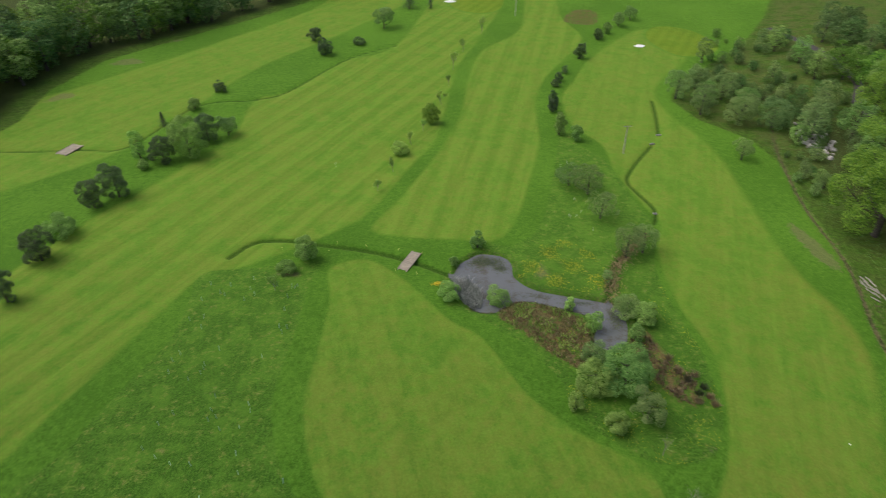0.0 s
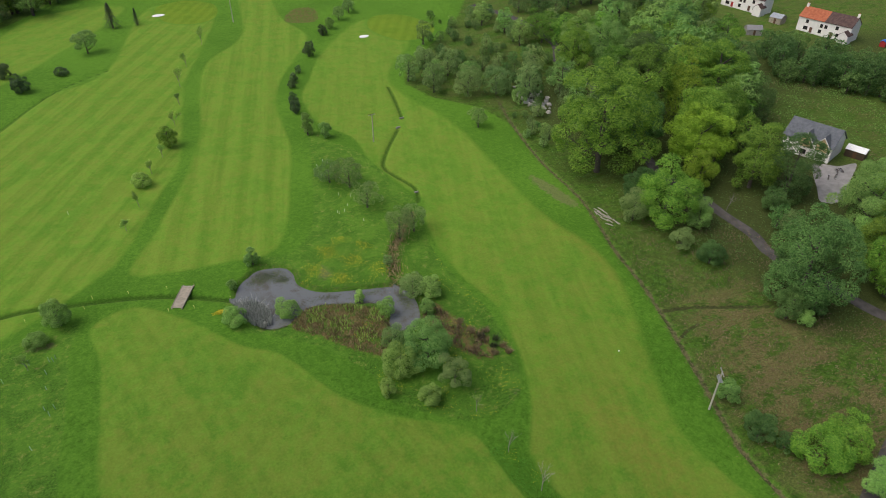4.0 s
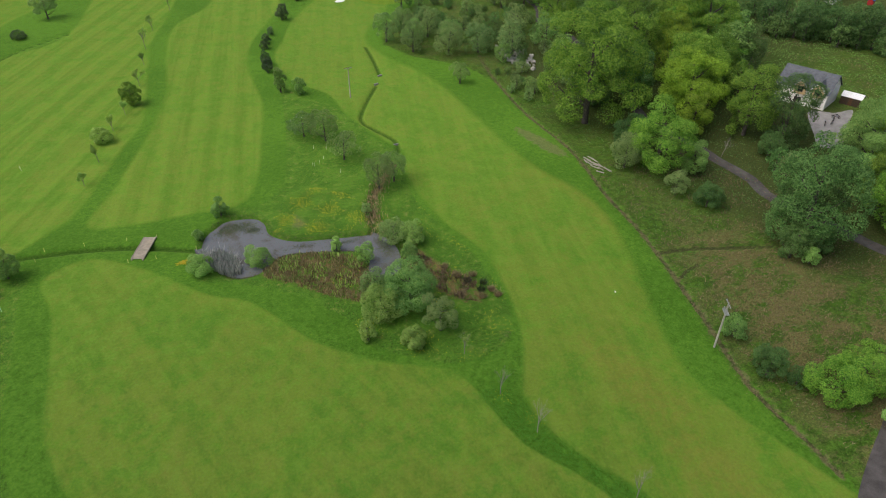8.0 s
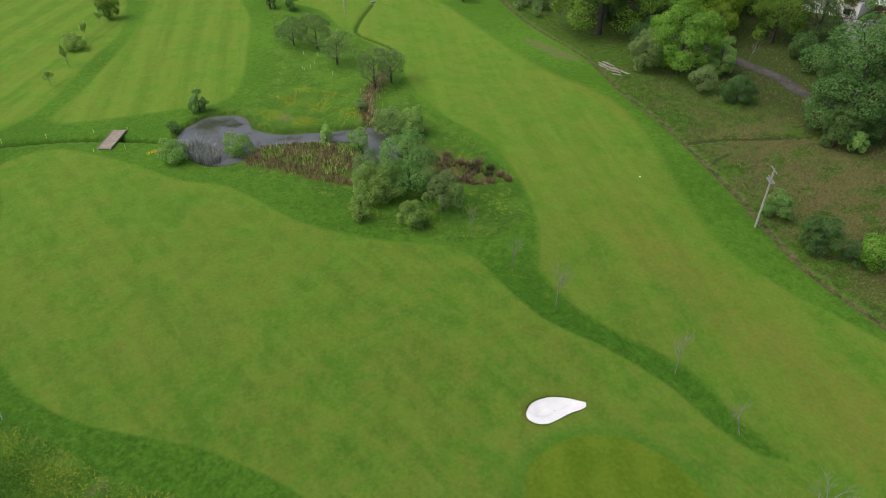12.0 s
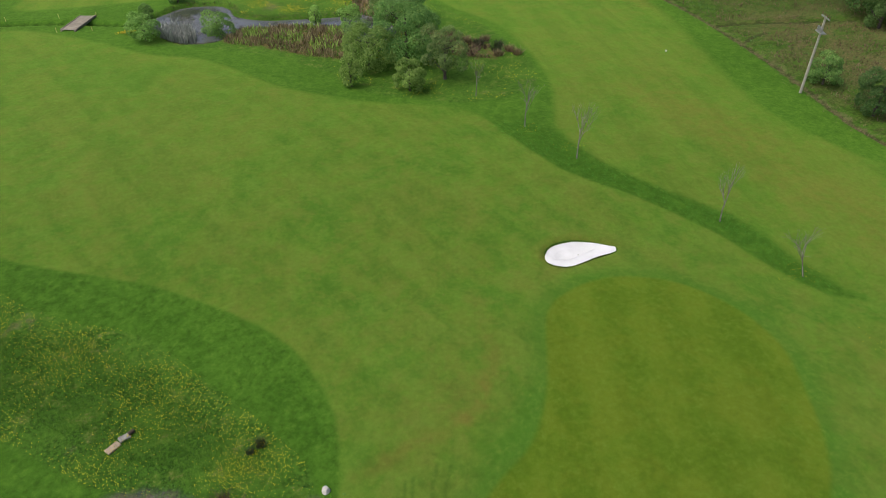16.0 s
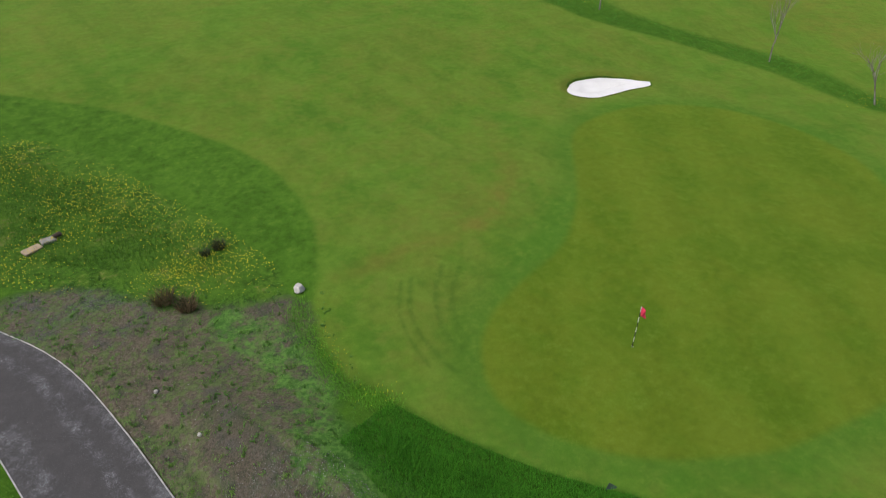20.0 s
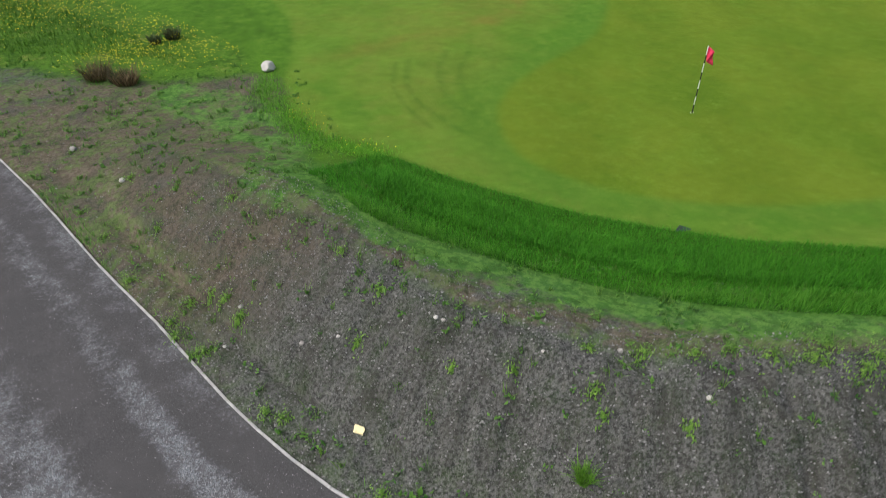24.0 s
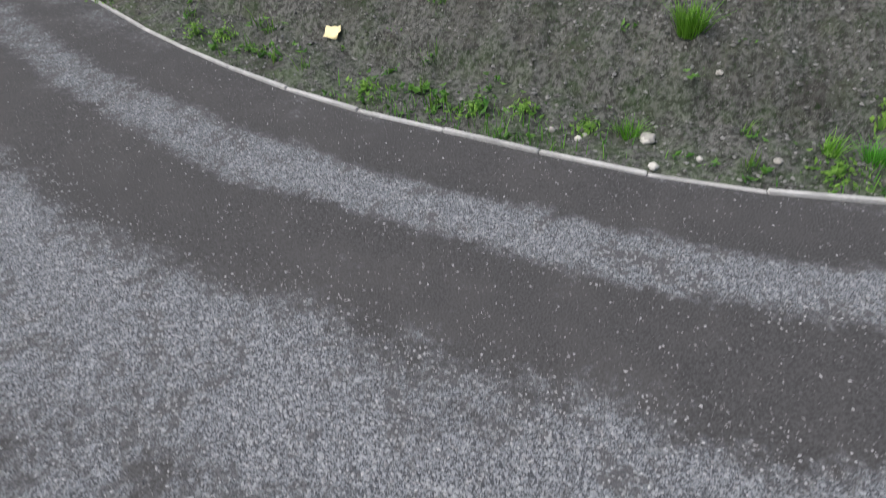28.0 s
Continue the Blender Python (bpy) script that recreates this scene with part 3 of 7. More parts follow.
def leaf_material(name, dark, light, gloss=0.55):
    m = Nodes(name)
    tone = m.math("ADD", m.math("MULTIPLY", m.island(), 0.5), m.math("MULTIPLY", m.noise(0.45, 3), 0.5))
    col = m.mix(m.ramp(tone, 0.2, 0.8), dark, light)
    hue = m.tree.nodes.new("ShaderNodeHueSaturation")
    m.put(hue.inputs["Hue"], m.ramp(m.each(), 0, 1, 0.485, 0.512))
    m.put(hue.inputs["Value"], m.ramp(m.math("FRACT", m.math("MULTIPLY", m.each(), 7.3)), 0, 1, 0.8, 1.2))
    m.put(hue.inputs["Color"], col)
    col = hue.outputs[0]
    mat = m.done(col, gloss, 0.0, 0.3)
    thin = m.tree.nodes.new("ShaderNodeBsdfTranslucent")
    m.put(thin.inputs["Color"], col)
    both = m.tree.nodes.new("ShaderNodeMixShader")
    both.inputs[0].default_value = 0.36
    m.tree.links.new(m.shader.outputs[0], both.inputs[1])
    m.tree.links.new(thin.outputs[0], both.inputs[2])
    m.tree.links.new(both.outputs[0], m.tree.nodes["Material Output"].inputs[0])
    return mat


def bark_material(name, dark, light):
    m = Nodes(name)
    v = m.noise(6, 4, 0.6, m.stretch(m.local(), 1, 1, 0.25))
    m.bump(v, 0.6, 0.03)
    return m.done(m.mix(m.ramp(v, 0.35, 0.65), dark, light), 0.9)


def water_material():
    m = Nodes("pond_water")
    weed = m.ramp(m.math("ADD", m.math("MULTIPLY", m.noise(0.35, 4), 0.6), m.math("MULTIPLY", m.noise(3.5, 4), 0.4)), 0.48, 0.62)
    m.bump(m.noise(4, 3), 0.06, 0.02)
    # light grey-blue base colour stands in for part of the sky's reflection
    return m.done(m.mix(m.math("MULTIPLY", weed, 0.8), (0.135, 0.145, 0.15), (0.085, 0.076, 0.05)), 0.08, 0.0, 0.6)


def roof_material(name, a, b):
    m = Nodes(name)
    n = m.noise(1.2, 4)
    k = m.noise(18, 3)
    m.bump(k, 0.4, 0.02)
    return m.done(m.mix(m.ramp(m.math("ADD", m.math("MULTIPLY", n, 0.5), m.math("MULTIPLY", k, 0.5)), 0.35, 0.65), a, b), 0.75)


TURF = turf_material()
ROAD = road_material()
WATER = water_material()
SAND = simple("bunker_sand", (0.76, 0.775, 0.785), 0.95, 0, 0.07, 0.8, 25, 0.5, 0.1)
CONCRETE = simple("pale_concrete", (0.4, 0.402, 0.4), 0.9, 0, 0.3, 3, 40, 0.3)
STONE = simple("grey_stone", (0.32, 0.31, 0.29), 0.9, 0, 0.35, 4, 30, 0.5)
WHITE_STONE = simple("white_stone", (0.52, 0.51, 0.48), 0.85, 0, 0.12, 5, 40, 0.4)
DRIVE_MAT = simple("dirt_drive", (0.075, 0.07, 0.068), 0.95, 0, 0.4, 0.5, 9, 0.4)
YARD_MAT = simple("yard_gravel", (0.25, 0.243, 0.24), 0.95, 0, 0.2, 0.6, 12, 0.4)
TIMBER = simple("grey_timber", (0.32, 0.285, 0.225), 0.9, 0, 0.25, 1.5, 20, 0.4)
POLE_WOOD = simple("weathered_pole", (0.42, 0.4, 0.35), 0.85, 0, 0.2, 2, 30, 0.3)
METAL = simple("galvanised_steel", (0.42, 0.43, 0.45), 0.45, 0.7, 0.15, 8, 60, 0.1)
PORCELAIN = simple("brown_insulator", (0.2, 0.13, 0.1), 0.25, 0, 0.1, 20, 60, 0.0, 0.5)
RENDER_WHITE = simple("white_render", (0.78, 0.77, 0.74), 0.9, 0, 0.07, 0.7, 18, 0.2)
RENDER_BUFF = simple("buff_render", (0.62, 0.46, 0.26), 0.9, 0, 0.1, 0.9, 18, 0.2)
ROOF_RED = roof_material("red_roof_tiles", (0.26, 0.075, 0.035), (0.42, 0.14, 0.07))
ROOF_BROWN = roof_material("brown_roof_tiles", (0.05, 0.03, 0.028), (0.11, 0.07, 0.062))
ROOF_SLATE = roof_material("grey_slates", (0.07, 0.08, 0.095), (0.14, 0.15, 0.17))
FRAME_WHITE = simple("white_frame", (0.75, 0.75, 0.73), 0.5, 0, 0.05, 3, 30, 0.05)
FRAME_DARK = simple("dark_frame", (0.07, 0.05, 0.035), 0.5, 0, 0.1, 3, 30, 0.05)
GLASS = simple("window_glass", (0.02, 0.022, 0.025), 0.06, 0, 0.1, 1, 10, 0.0, 0.6)
DOOR_RED = simple("red_door_paint", (0.35, 0.03, 0.03), 0.5, 0, 0.1, 3, 30, 0.1)
DOOR_BROWN = simple("brown_door_wood", (0.11, 0.06, 0.035), 0.6, 0, 0.2, 3, 30, 0.2)
BARK = bark_material("bark", (0.05, 0.042, 0.035), (0.13, 0.115, 0.1))
BARK_PALE = bark_material("pale_bark", (0.16, 0.14, 0.13), (0.32, 0.3, 0.28))
LEAF = {
    "g": leaf_material("green_leaves", (0.125, 0.265, 0.052), (0.33, 0.54, 0.14)),
    "l": leaf_material("light_leaves", (0.16, 0.3, 0.05), (0.38, 0.57, 0.14)),
    "b": leaf_material("beech_leaves", (0.07, 0.185, 0.014), (0.26, 0.45, 0.055)),
    "y": leaf_material("yellow_leaves", (0.115, 0.25, 0.014), (0.34, 0.53, 0.05)),
    "d": leaf_material("dark_leaves", (0.045, 0.085, 0.032), (0.135, 0.2, 0.085)),
    "p": leaf_material("pine_needles", (0.04, 0.07, 0.042), (0.11, 0.15, 0.095)),
    "w": leaf_material("willow_leaves", (0.11, 0.21, 0.058), (0.29, 0.43, 0.145)),
    "h": leaf_material("hedge_leaves", (0.05, 0.13, 0.026), (0.17, 0.3, 0.08)),
}
BLADE = leaf_material("grass_blades", (0.034, 0.16, 0.006), (0.095, 0.32, 0.018), 0.8)
BLADE_FRONT = leaf_material("tall_grass_blades", (0.07, 0.25, 0.014), (0.175, 0.45, 0.04), 0.8)
WEED = leaf_material("weed_leaves", (0.072, 0.19, 0.026), (0.2, 0.38, 0.064))
RUSH = leaf_material("dead_rushes", (0.14, 0.105, 0.052), (0.46, 0.36, 0.21))
REED = leaf_material("grey_reeds", (0.22, 0.25, 0.22), (0.5, 0.53, 0.48))
BUTTERCUP = leaf_material("buttercup_petals", (0.66, 0.58, 0.02), (0.82, 0.74, 0.04))


# ---- building helpers ----
def part(name, bm, material, parent=None, label="", shade=False):
    """Links a bmesh as one mesh object, under a thing or a part."""
    me = bpy.data.meshes.new(name)
    if shade:
        for fc in bm.faces:
            fc.smooth = True
    bm.to_mesh(me)
    bm.free()
    me.materials.append(material)
    ob = new(name, me)
    if parent:
        ob.parent = parent
    if label:
        ob["label"] = label
    return ob


def mesh_object(name, verts, faces, material, parent=None, shade=False, attributes=None):
    """A mesh object from number arrays; faces all have the same number of corners."""
    verts, faces = np.asarray(verts, np.float32), np.asarray(faces, np.int32)
    me = bpy.data.meshes.new(name)
    me.vertices.add(len(verts))
    me.vertices.foreach_set("co", verts.ravel())
    n, k = faces.shape
    me.loops.add(n * k)
    me.loops.foreach_set("vertex_index", faces.ravel())
    me.polygons.add(n)
    me.polygons.foreach_set("loop_start", np.arange(0, n * k, k, dtype=np.int32))
    me.polygons.foreach_set("use_smooth", np.full(n, shade))
    for key, vals in (attributes or {}).items():
        me.attributes.new(key, "FLOAT", "POINT").data.foreach_set("value", np.asarray(vals, np.float32))
    me.update(calc_edges=True)
    me.materials.append(material)
    ob = new(name, me)
    if parent:
        ob.parent = parent
    return ob


def empty(name, x, y, z, turn=0.0, **tags):
    ob = new(name)
    ob.matrix_world = pose(x, y, z, 0, 0, turn)
    ob.empty_display_size = 0.2
    return tagged(ob, **tags)


def box(bm, x0, y0, z0, x1, y1, z1, bevel=0.0):
    made = bmesh.ops.create_cube(bm, size=1, matrix=Matrix.Translation(((x0 + x1) / 2, (y0 + y1) / 2, (z0 + z1) / 2)) @ Matrix.Diagonal((x1 - x0, y1 - y0, z1 - z0, 1)))
    if bevel:
        edges = list({e for v in made["verts"] for e in v.link_edges})
        bmesh.ops.bevel(bm, geom=edges, offset=bevel, segments=1, affect="EDGES")
    return bm


def boxed(*a, **k):
    return box(bmesh.new(), *a, **k)


def tube_arrays(points, radii, sides=6):
    """Verts and faces of a tapered tube along points."""
    pts = np.asarray(points, float)
    n = len(pts)
    tang = np.gradient(pts, axis=0)
    tang /= np.linalg.norm(tang, axis=1)[:, None] + 1e-9
    ref = np.where(np.abs(tang[:, 2:3]) > 0.9, np.array([[1.0, 0, 0]]), np.array([[0, 0, 1.0]]))
    a = np.cross(tang, ref)
    a /= np.linalg.norm(a, axis=1)[:, None] + 1e-9
    b = np.cross(tang, a)
    ang = np.arange(sides) * 2 * np.pi / sides
    ring = a[:, None] * np.cos(ang)[None, :, None] + b[:, None] * np.sin(ang)[None, :, None]
    v = (pts[:, None] + ring * np.asarray(radii, float)[:, None, None]).reshape(-1, 3)
    i, j = np.meshgrid(np.arange(n - 1), np.arange(sides), indexing="ij")
    k = (j + 1) % sides
    f = np.stack([i * sides + j, i * sides + k, (i + 1) * sides + k, (i + 1) * sides + j], -1).reshape(-1, 4)
    return v, f


def joined(pieces):
    vs, fs, off = [], [], 0
    for v, f in pieces:
        vs.append(v)
        fs.append(f + off)
        off += len(v)
    return np.concatenate(vs), np.concatenate(fs)


def leaf_arrays(rng, centres, normals, sizes, narrow=0.55):
    """Pointed, slightly folded leaf shapes, each an island of two triangles."""
    n = len(centres)
    nm = normals / (np.linalg.norm(normals, axis=1)[:, None] + 1e-9)
    r = rng.normal(size=(n, 3))
    u = np.cross(nm, r)
    u /= np.linalg.norm(u, axis=1)[:, None] + 1e-9
    w = np.cross(nm, u)
    s = np.asarray(sizes)[:, None]
    fold = nm * s * 0.18
    v = np.stack([centres - u * s * 0.5, centres - w * s * 0.5 * narrow - fold, centres + u * s * 0.5, centres + w * s * 0.5 * narrow - fold], 1).reshape(-1, 3)
    f = np.arange(4 * n).reshape(n, 4)
    return v, f


# ---- trees ----
TREE_WORDS = {
    "g": ("leafy green tree with a rounded bushy crown", "tree"),
    "l": ("light green young tree with a loose crown", "tree"),
    "b": ("large beech tree in fresh green leaf", "tree"),
    "y": ("tree with fresh yellow-green spring leaves", "tree"),
    "d": ("dark bushy evergreen tree on the course", "tree"),
    "p": ("dark conical pine tree on the course", "pine tree"),
    "w": ("grey-green willow tree with open foliage", "willow tree"),
    "h": ("dark green woodland tree with dense leaves", "tree"),
}


def crown_arrays(rng, h, r, kind, leaf, cover):
    """Leaves set in lobes over the crown, with gaps and an uneven outline."""
    low = {"g": 0.1, "d": 0.0, "h": 0.02, "p": 0.06, "l": 0.2, "b": 0.04, "y": 0.04, "w": 0.06}[kind] * h
    if h < 13 and kind in "glh":
        low = 0.03 * h
    if 5.5 < h < 9 and kind == "w":
        low = 0.2 * h
    cz, rz = (low + h) / 2, (h - low) / 2
    if kind == "p":
        n = int(cover * 16 * r * h / leaf ** 2)
        t = rng.random(n) ** 0.75
        tier = np.floor(t * 9) / 9
        rr = r * (1 - 0.9 * t) * (0.55 + 0.45 * rng.random(n)) * (1.15 - 0.9 * (t - tier) * 9 * 0.5)
        a = rng.random(n) * 6.283
        rr = rr * (0.8 + 0.35 * np.sin(a * 3 + tier * 40))
        c = np.stack([rr * np.cos(a), rr * np.sin(a), low * 0.6 + t * (h - low * 0.6) - 0.15 * rr], 1)
        nrm = np.stack([np.cos(a) * 0.6, np.sin(a) * 0.6, np.full(n, 0.8)], 1) + rng.normal(size=(n, 3)) * 0.3
        return leaf_arrays(rng, c, nrm, leaf * (0.7 + 0.7 * rng.random(n)), 0.4)
    # boughs: flattened domes of leaves set over the crown's surface, with dark gaps between
    open_crown = kind in "wl"
    lobes = int(np.clip(10 + 2.6 * r + 0.5 * h, 14, 62))
    k = np.arange(lobes) + 0.5
    up = 1 - 1.88 * k / lobes
    az = k * 2.39996 + rng.random() * 6.283 + rng.normal(size=lobes) * 0.25
    flat = np.sqrt(1 - up ** 2)
    d = np.stack([flat * np.cos(az), flat * np.sin(az), up], 1) + rng.normal(size=(lobes, 3)) * 0.1
    ragged = 1 + 0.13 * np.sin(2 * az + rng.random() * 6) + 0.1 * np.sin(3 * az + rng.random() * 6 + 3 * up)
    round_crown = h < 13 and kind in "glh"
    reach = (0.68 + 0.22 * rng.random(lobes)) * (1 + (ragged - 1) * (0.3 if round_crown else 0.8))
    lc = d * reach[:, None] * np.array([r, r, rz]) + np.array([0, 0, cz])
    lr = (1.72 / math.sqrt(lobes)) * (0.7 + 0.6 * rng.random(lobes)) * (r * r * rz) ** (1 / 3)
    lc = np.vstack([lc, [[0, 0, cz - 0.1 * rz]]])
    lr = np.append(lr, 0.5 * min(r, rz))
    area = 2.6 * np.pi * lr ** 2
    n = (cover * area / (0.28 * leaf ** 2)).astype(int)
    n[-1] = int(n[-1] * 0.6)
    idx = np.repeat(np.arange(lobes + 1), n)
    q = rng.normal(size=(len(idx), 3))
    q /= np.linalg.norm(q, axis=1)[:, None]
    out = np.vstack([d, [[0, 0, 1.0]]])[idx] * 0.75 + np.array([0, 0, 0.8])
    low_side = (q * out).sum(1) < -0.15
    q[low_side & (rng.random(len(idx)) < 0.85)] *= -1
    c = lc[idx] + q * (lr[idx] * (0.8 + 0.32 * rng.random(len(idx)) ** 1.5))[:, None] * np.array([1.05, 1.05, 0.72])
    keep = np.ones(len(idx), bool)
    for i in range(lobes):
        inner = np.linalg.norm((c - lc[i]) / np.array([1.05, 1.05, 0.72]), axis=1) < 0.8 * lr[i]
        keep &= ~(inner & (idx != i))
    gap = np.sin(c[:, 0] * 4.6 / max(r, 2) + 5 * np.sin(c[:, 2] * 0.8)) * np.sin(c[:, 1] * 4.1 / max(r, 2) + c[:, 2])
    keep &= ~((gap > 0.5) & (rng.random(len(idx)) < (0.6 if open_crown else 0.35)))
    keep &= c[:, 2] > max(low * 0.5, 0.15)
    c, q = c[keep], q[keep]
    lo, hi = c[:, 2].min(), np.quantile(c[:, 2], 0.998)
    c[:, 2] = max(low, 0.1) + (c[:, 2] - lo) / (hi - lo) * (h - max(low, 0.1))
    c[:, :2] *= r / np.quantile(np.hypot(c[:, 0], c[:, 1]), 0.97)
    nrm = q + np.array([0, 0, 0.6]) + rng.normal(size=c.shape) * 0.4
    return leaf_arrays(rng, c, nrm, leaf * (0.65 + 0.7 * rng.random(len(c))), 0.5 if kind != "w" else 0.38)


def tree(x, y, h, r, kind, seed, cover=0.55, leaf=None, label="", group="", z=None):
    rng = np.random.default_rng(seed)
    words, cat = TREE_WORDS[kind]
    if h < 4.2 and kind != "p":
        words, cat = words.replace("tree", "shrub"), "shrub"
    base = ground_z(x, y) if z is None else z
    top = empty("pine_tree" if kind == "p" else ("shrub" if cat == "shrub" else "tree"), x, y, base - 0.05, rng.random() * 360, label=label or words, category=cat, group=group)
    leaf = leaf or (0.23 + 0.0095 * h)
    v, f = crown_arrays(rng, h, r, kind, leaf, cover)
    mesh_object("crown", v, f, LEAF[kind], top)
    rad = 0.022 * h + 0.03
    bend = rng.normal(size=2) * 0.03 * h
    zs = np.linspace(0, 0.72 * h, 6)
    spine = np.stack([bend[0] * (zs / h) ** 2 * 2, bend[1] * (zs / h) ** 2 * 2, zs], 1)
    pieces = [tube_arrays(spine, rad * (1.25 - zs / h * 1.3), 7)]
    for i in range(5 if kind != "p" else 0):
        s = 1 + i % 4
        a = rng.random() * 6.283
        ln = r * (0.5 + 0.25 * rng.random())
        tip = spine[s] + np.array([math.cos(a) * ln, math.sin(a) * ln, 0.3 * h * (0.5 + rng.random() * 0.4)])
        midp = (spine[s] * 0.55 + tip * 0.45) + np.array([0, 0, -0.03 * h])
        pieces.append(tube_arrays([spine[s], midp, tip], [rad * 0.5, rad * 0.35, rad * 0.12], 5))
    v, f = joined(pieces)
    mesh_object("trunk", v, f, BARK, top, True)
    return top


def twig_tree(x, y, h, seed, lean=0.0, leafy=0, label="", spread=0.35):
    """A bare young tree: a slender stem with forking twigs."""
    rng = np.random.default_rng(seed)
    top = empty("sapling", x, y, ground_z(x, y) - 0.05, rng.random() * 360, label=label or "bare slender sapling with thin grey twigs", category="sapling", group="saplings")
    pieces, tips = [], []

    def grow(p, d, length, rad, level):
        q = p + d * length * 0.5 + rng.normal(size=3) * 0.03 * length
        e = p + d * length
        pieces.append(tube_arrays([p, q, e], [rad, rad * 0.8, rad * 0.55], 5 if level < 2 else 3))
        tips.append(e)
        if level >= 4:
            return
        for i in range((5, 4, 3, 2)[level]):
            nd = d * 1.0 + rng.normal(size=3) * np.array([spread, spread, spread * 0.4]) + np.array([0, 0, 0.12])
            nd /= np.linalg.norm(nd)
            s = p + d * length * (0.45 + 0.55 * (i + 1) / (5, 4, 3, 2)[level])
            grow(s, nd, length * (0.5 + 0.2 * rng.random()), rad * 0.5, level + 1)
    d0 = np.array([lean, lean * 0.5, 1.0])
    grow(np.zeros(3), d0 / np.linalg.norm(d0), h * 0.5, 0.008 * h + 0.025, 0)
    v, f = joined(pieces)
    mesh_object("twig_crown", v, f, BARK_PALE, top)
    if leafy:
        t = np.array(tips)
        c = np.repeat(t, leafy, 0) + rng.normal(size=(len(t) * leafy, 3)) * 0.12
        v, f = leaf_arrays(rng, c, rng.normal(size=c.shape), 0.16 + 0.1 * rng.random(len(c)))
        mesh_object("foliage", v, f, LEAF["l"], top)
    return top


# ---- the ground ----
def spaced(*runs):
    out = []
    for a, b, step in runs:
        out.extend(np.arange(a, b - step * 0.3, step))
    out.append(runs[-1][1])
    return out


gx = np.array([-3000, -1500, -800, -450, -300, -220] + spaced((-180, -100, 2.0), (-100, -30, 1.0), (-30, -10, 0.6), (-10, -3.5, 0.2), (-3.5, 8, 0.1), (8, 18, 0.2), (18, 60, 0.5), (60, 100, 0.7), (100, 180, 1.6), (180, 300, 3.5)) + [340, 420, 600, 1000, 1800, 3000], float)
gy = np.array([-3000, -1500, -700, -300, -150, -90] + spaced((-60, -14, 2), (-14, -2, 0.6), (-2, 1, 0.2), (1, 13, 0.1), (13, 26, 0.2), (26, 60, 0.45), (60, 130, 0.65), (130, 210, 1.0), (210, 340, 2.0)) + [360, 400, 470, 600, 900, 1500, 3000], float)
GX, GY = np.meshgrid(gx, gy)
GZ = height(GX.ravel(), GY.ravel()).reshape(GX.shape)
fx, fy = GX.ravel(), GY.ravel()


def union(*outlines):
    d = np.full(fx.shape, 8.0)
    for o in outlines:
        d = np.minimum(d, area_distance(fx, fy, o))
    return d


def near_lines(*lines, width=0.9):
    d = np.full(fx.shape, 8.0)
    for o, w in lines:
        lo, hi = o.min(0) - 6, o.max(0) + 6
        m = (fx > lo[0]) & (fx < hi[0]) & (fy > lo[1]) & (fy < hi[1])
        dd, _ = line_distance(fx[m], fy[m], o)
        d[m] = np.minimum(d[m], dd - w)
    return d


parts_fair = {k: area_distance(fx, fy, o) for k, o in (("A", FAIRWAY_A), ("B", FAIRWAY_B), ("C", FAIRWAY_C), ("D", FAIRWAY_D), ("E", FAIRWAY_E))}
for key, gentle in (("A", np.where(fy < 60, 1.8, 0.9)), ("B", 0.6), ("C", np.where(fx > 62, np.where(fy < 50, 1.0, 0.4), 0.8)), ("D", 0.6), ("E", 0.4)):
    parts_fair[key] = parts_fair[key] * gentle
sd_fair = np.minimum.reduce(list(parts_fair.values()))
mow, mowk, along = np.zeros(fx.shape), np.zeros(fx.shape), np.zeros(fx.shape)
for key, (dx, dy, wide, strong) in {"A": (0.96, 0.28, 5.5, 0.12), "B": (0.97, -0.22, 4.5, 1.0), "C": (0.95, -0.3, 5.0, 0.4), "D": (0.88, -0.47, 4.6, 1.7), "E": (0.8, -0.6, 6, 0.4)}.items():
    mowk = np.where(parts_fair[key] <= sd_fair + 0.01, strong, mowk)
    along = np.where(parts_fair[key] <= sd_fair + 0.01, -fx * dy + fy * dx, along)
    mow = np.where(parts_fair[key] <= sd_fair + 0.01, (fx * dx + fy * dy) * 2 * np.pi / wide / 1.6, mow)
sd_green = union(GREEN, FAR_GREEN_1, FAR_GREEN_2)
sd_waste = boundary_x(fy) + 0.6 - fx
left_edge = np.interp(fy, [-60, 40, 150, 190, 215, 242, 268, 287, 316, 350], [-150, -150, -146, -134, -136, -128, -106, -88, -64, -40])
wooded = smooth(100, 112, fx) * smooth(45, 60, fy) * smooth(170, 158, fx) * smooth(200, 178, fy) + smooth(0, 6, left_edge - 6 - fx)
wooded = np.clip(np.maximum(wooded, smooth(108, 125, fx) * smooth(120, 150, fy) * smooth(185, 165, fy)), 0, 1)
dry = np.clip(smooth(7, 1, np.abs(fx - 57 - 0.0 * fy)) * smooth(75, 50, fy) * 0.5 + smooth(5, 0.5, np.abs(fx - (82.5 - np.abs(fy - 95) * 0.15))) * smooth(60, 70, fy) * smooth(125, 110, fy) * 0.5, 0, 1)
trail = smooth_line([(5, 23.1), (8.7, 23.8), (11.2, 23.9), (13.9, 24.6), (17.1, 28.4), (17.9, 30.5), (19, 35)], False, 1)
dt, _ = line_distance(fx, fy, trail)
dry = np.maximum(dry, smooth(1.0, 0.1, dt) * 0.45 + 0.4 * smooth(4, 1, np.hypot(fx - 14, fy - 25.5)))
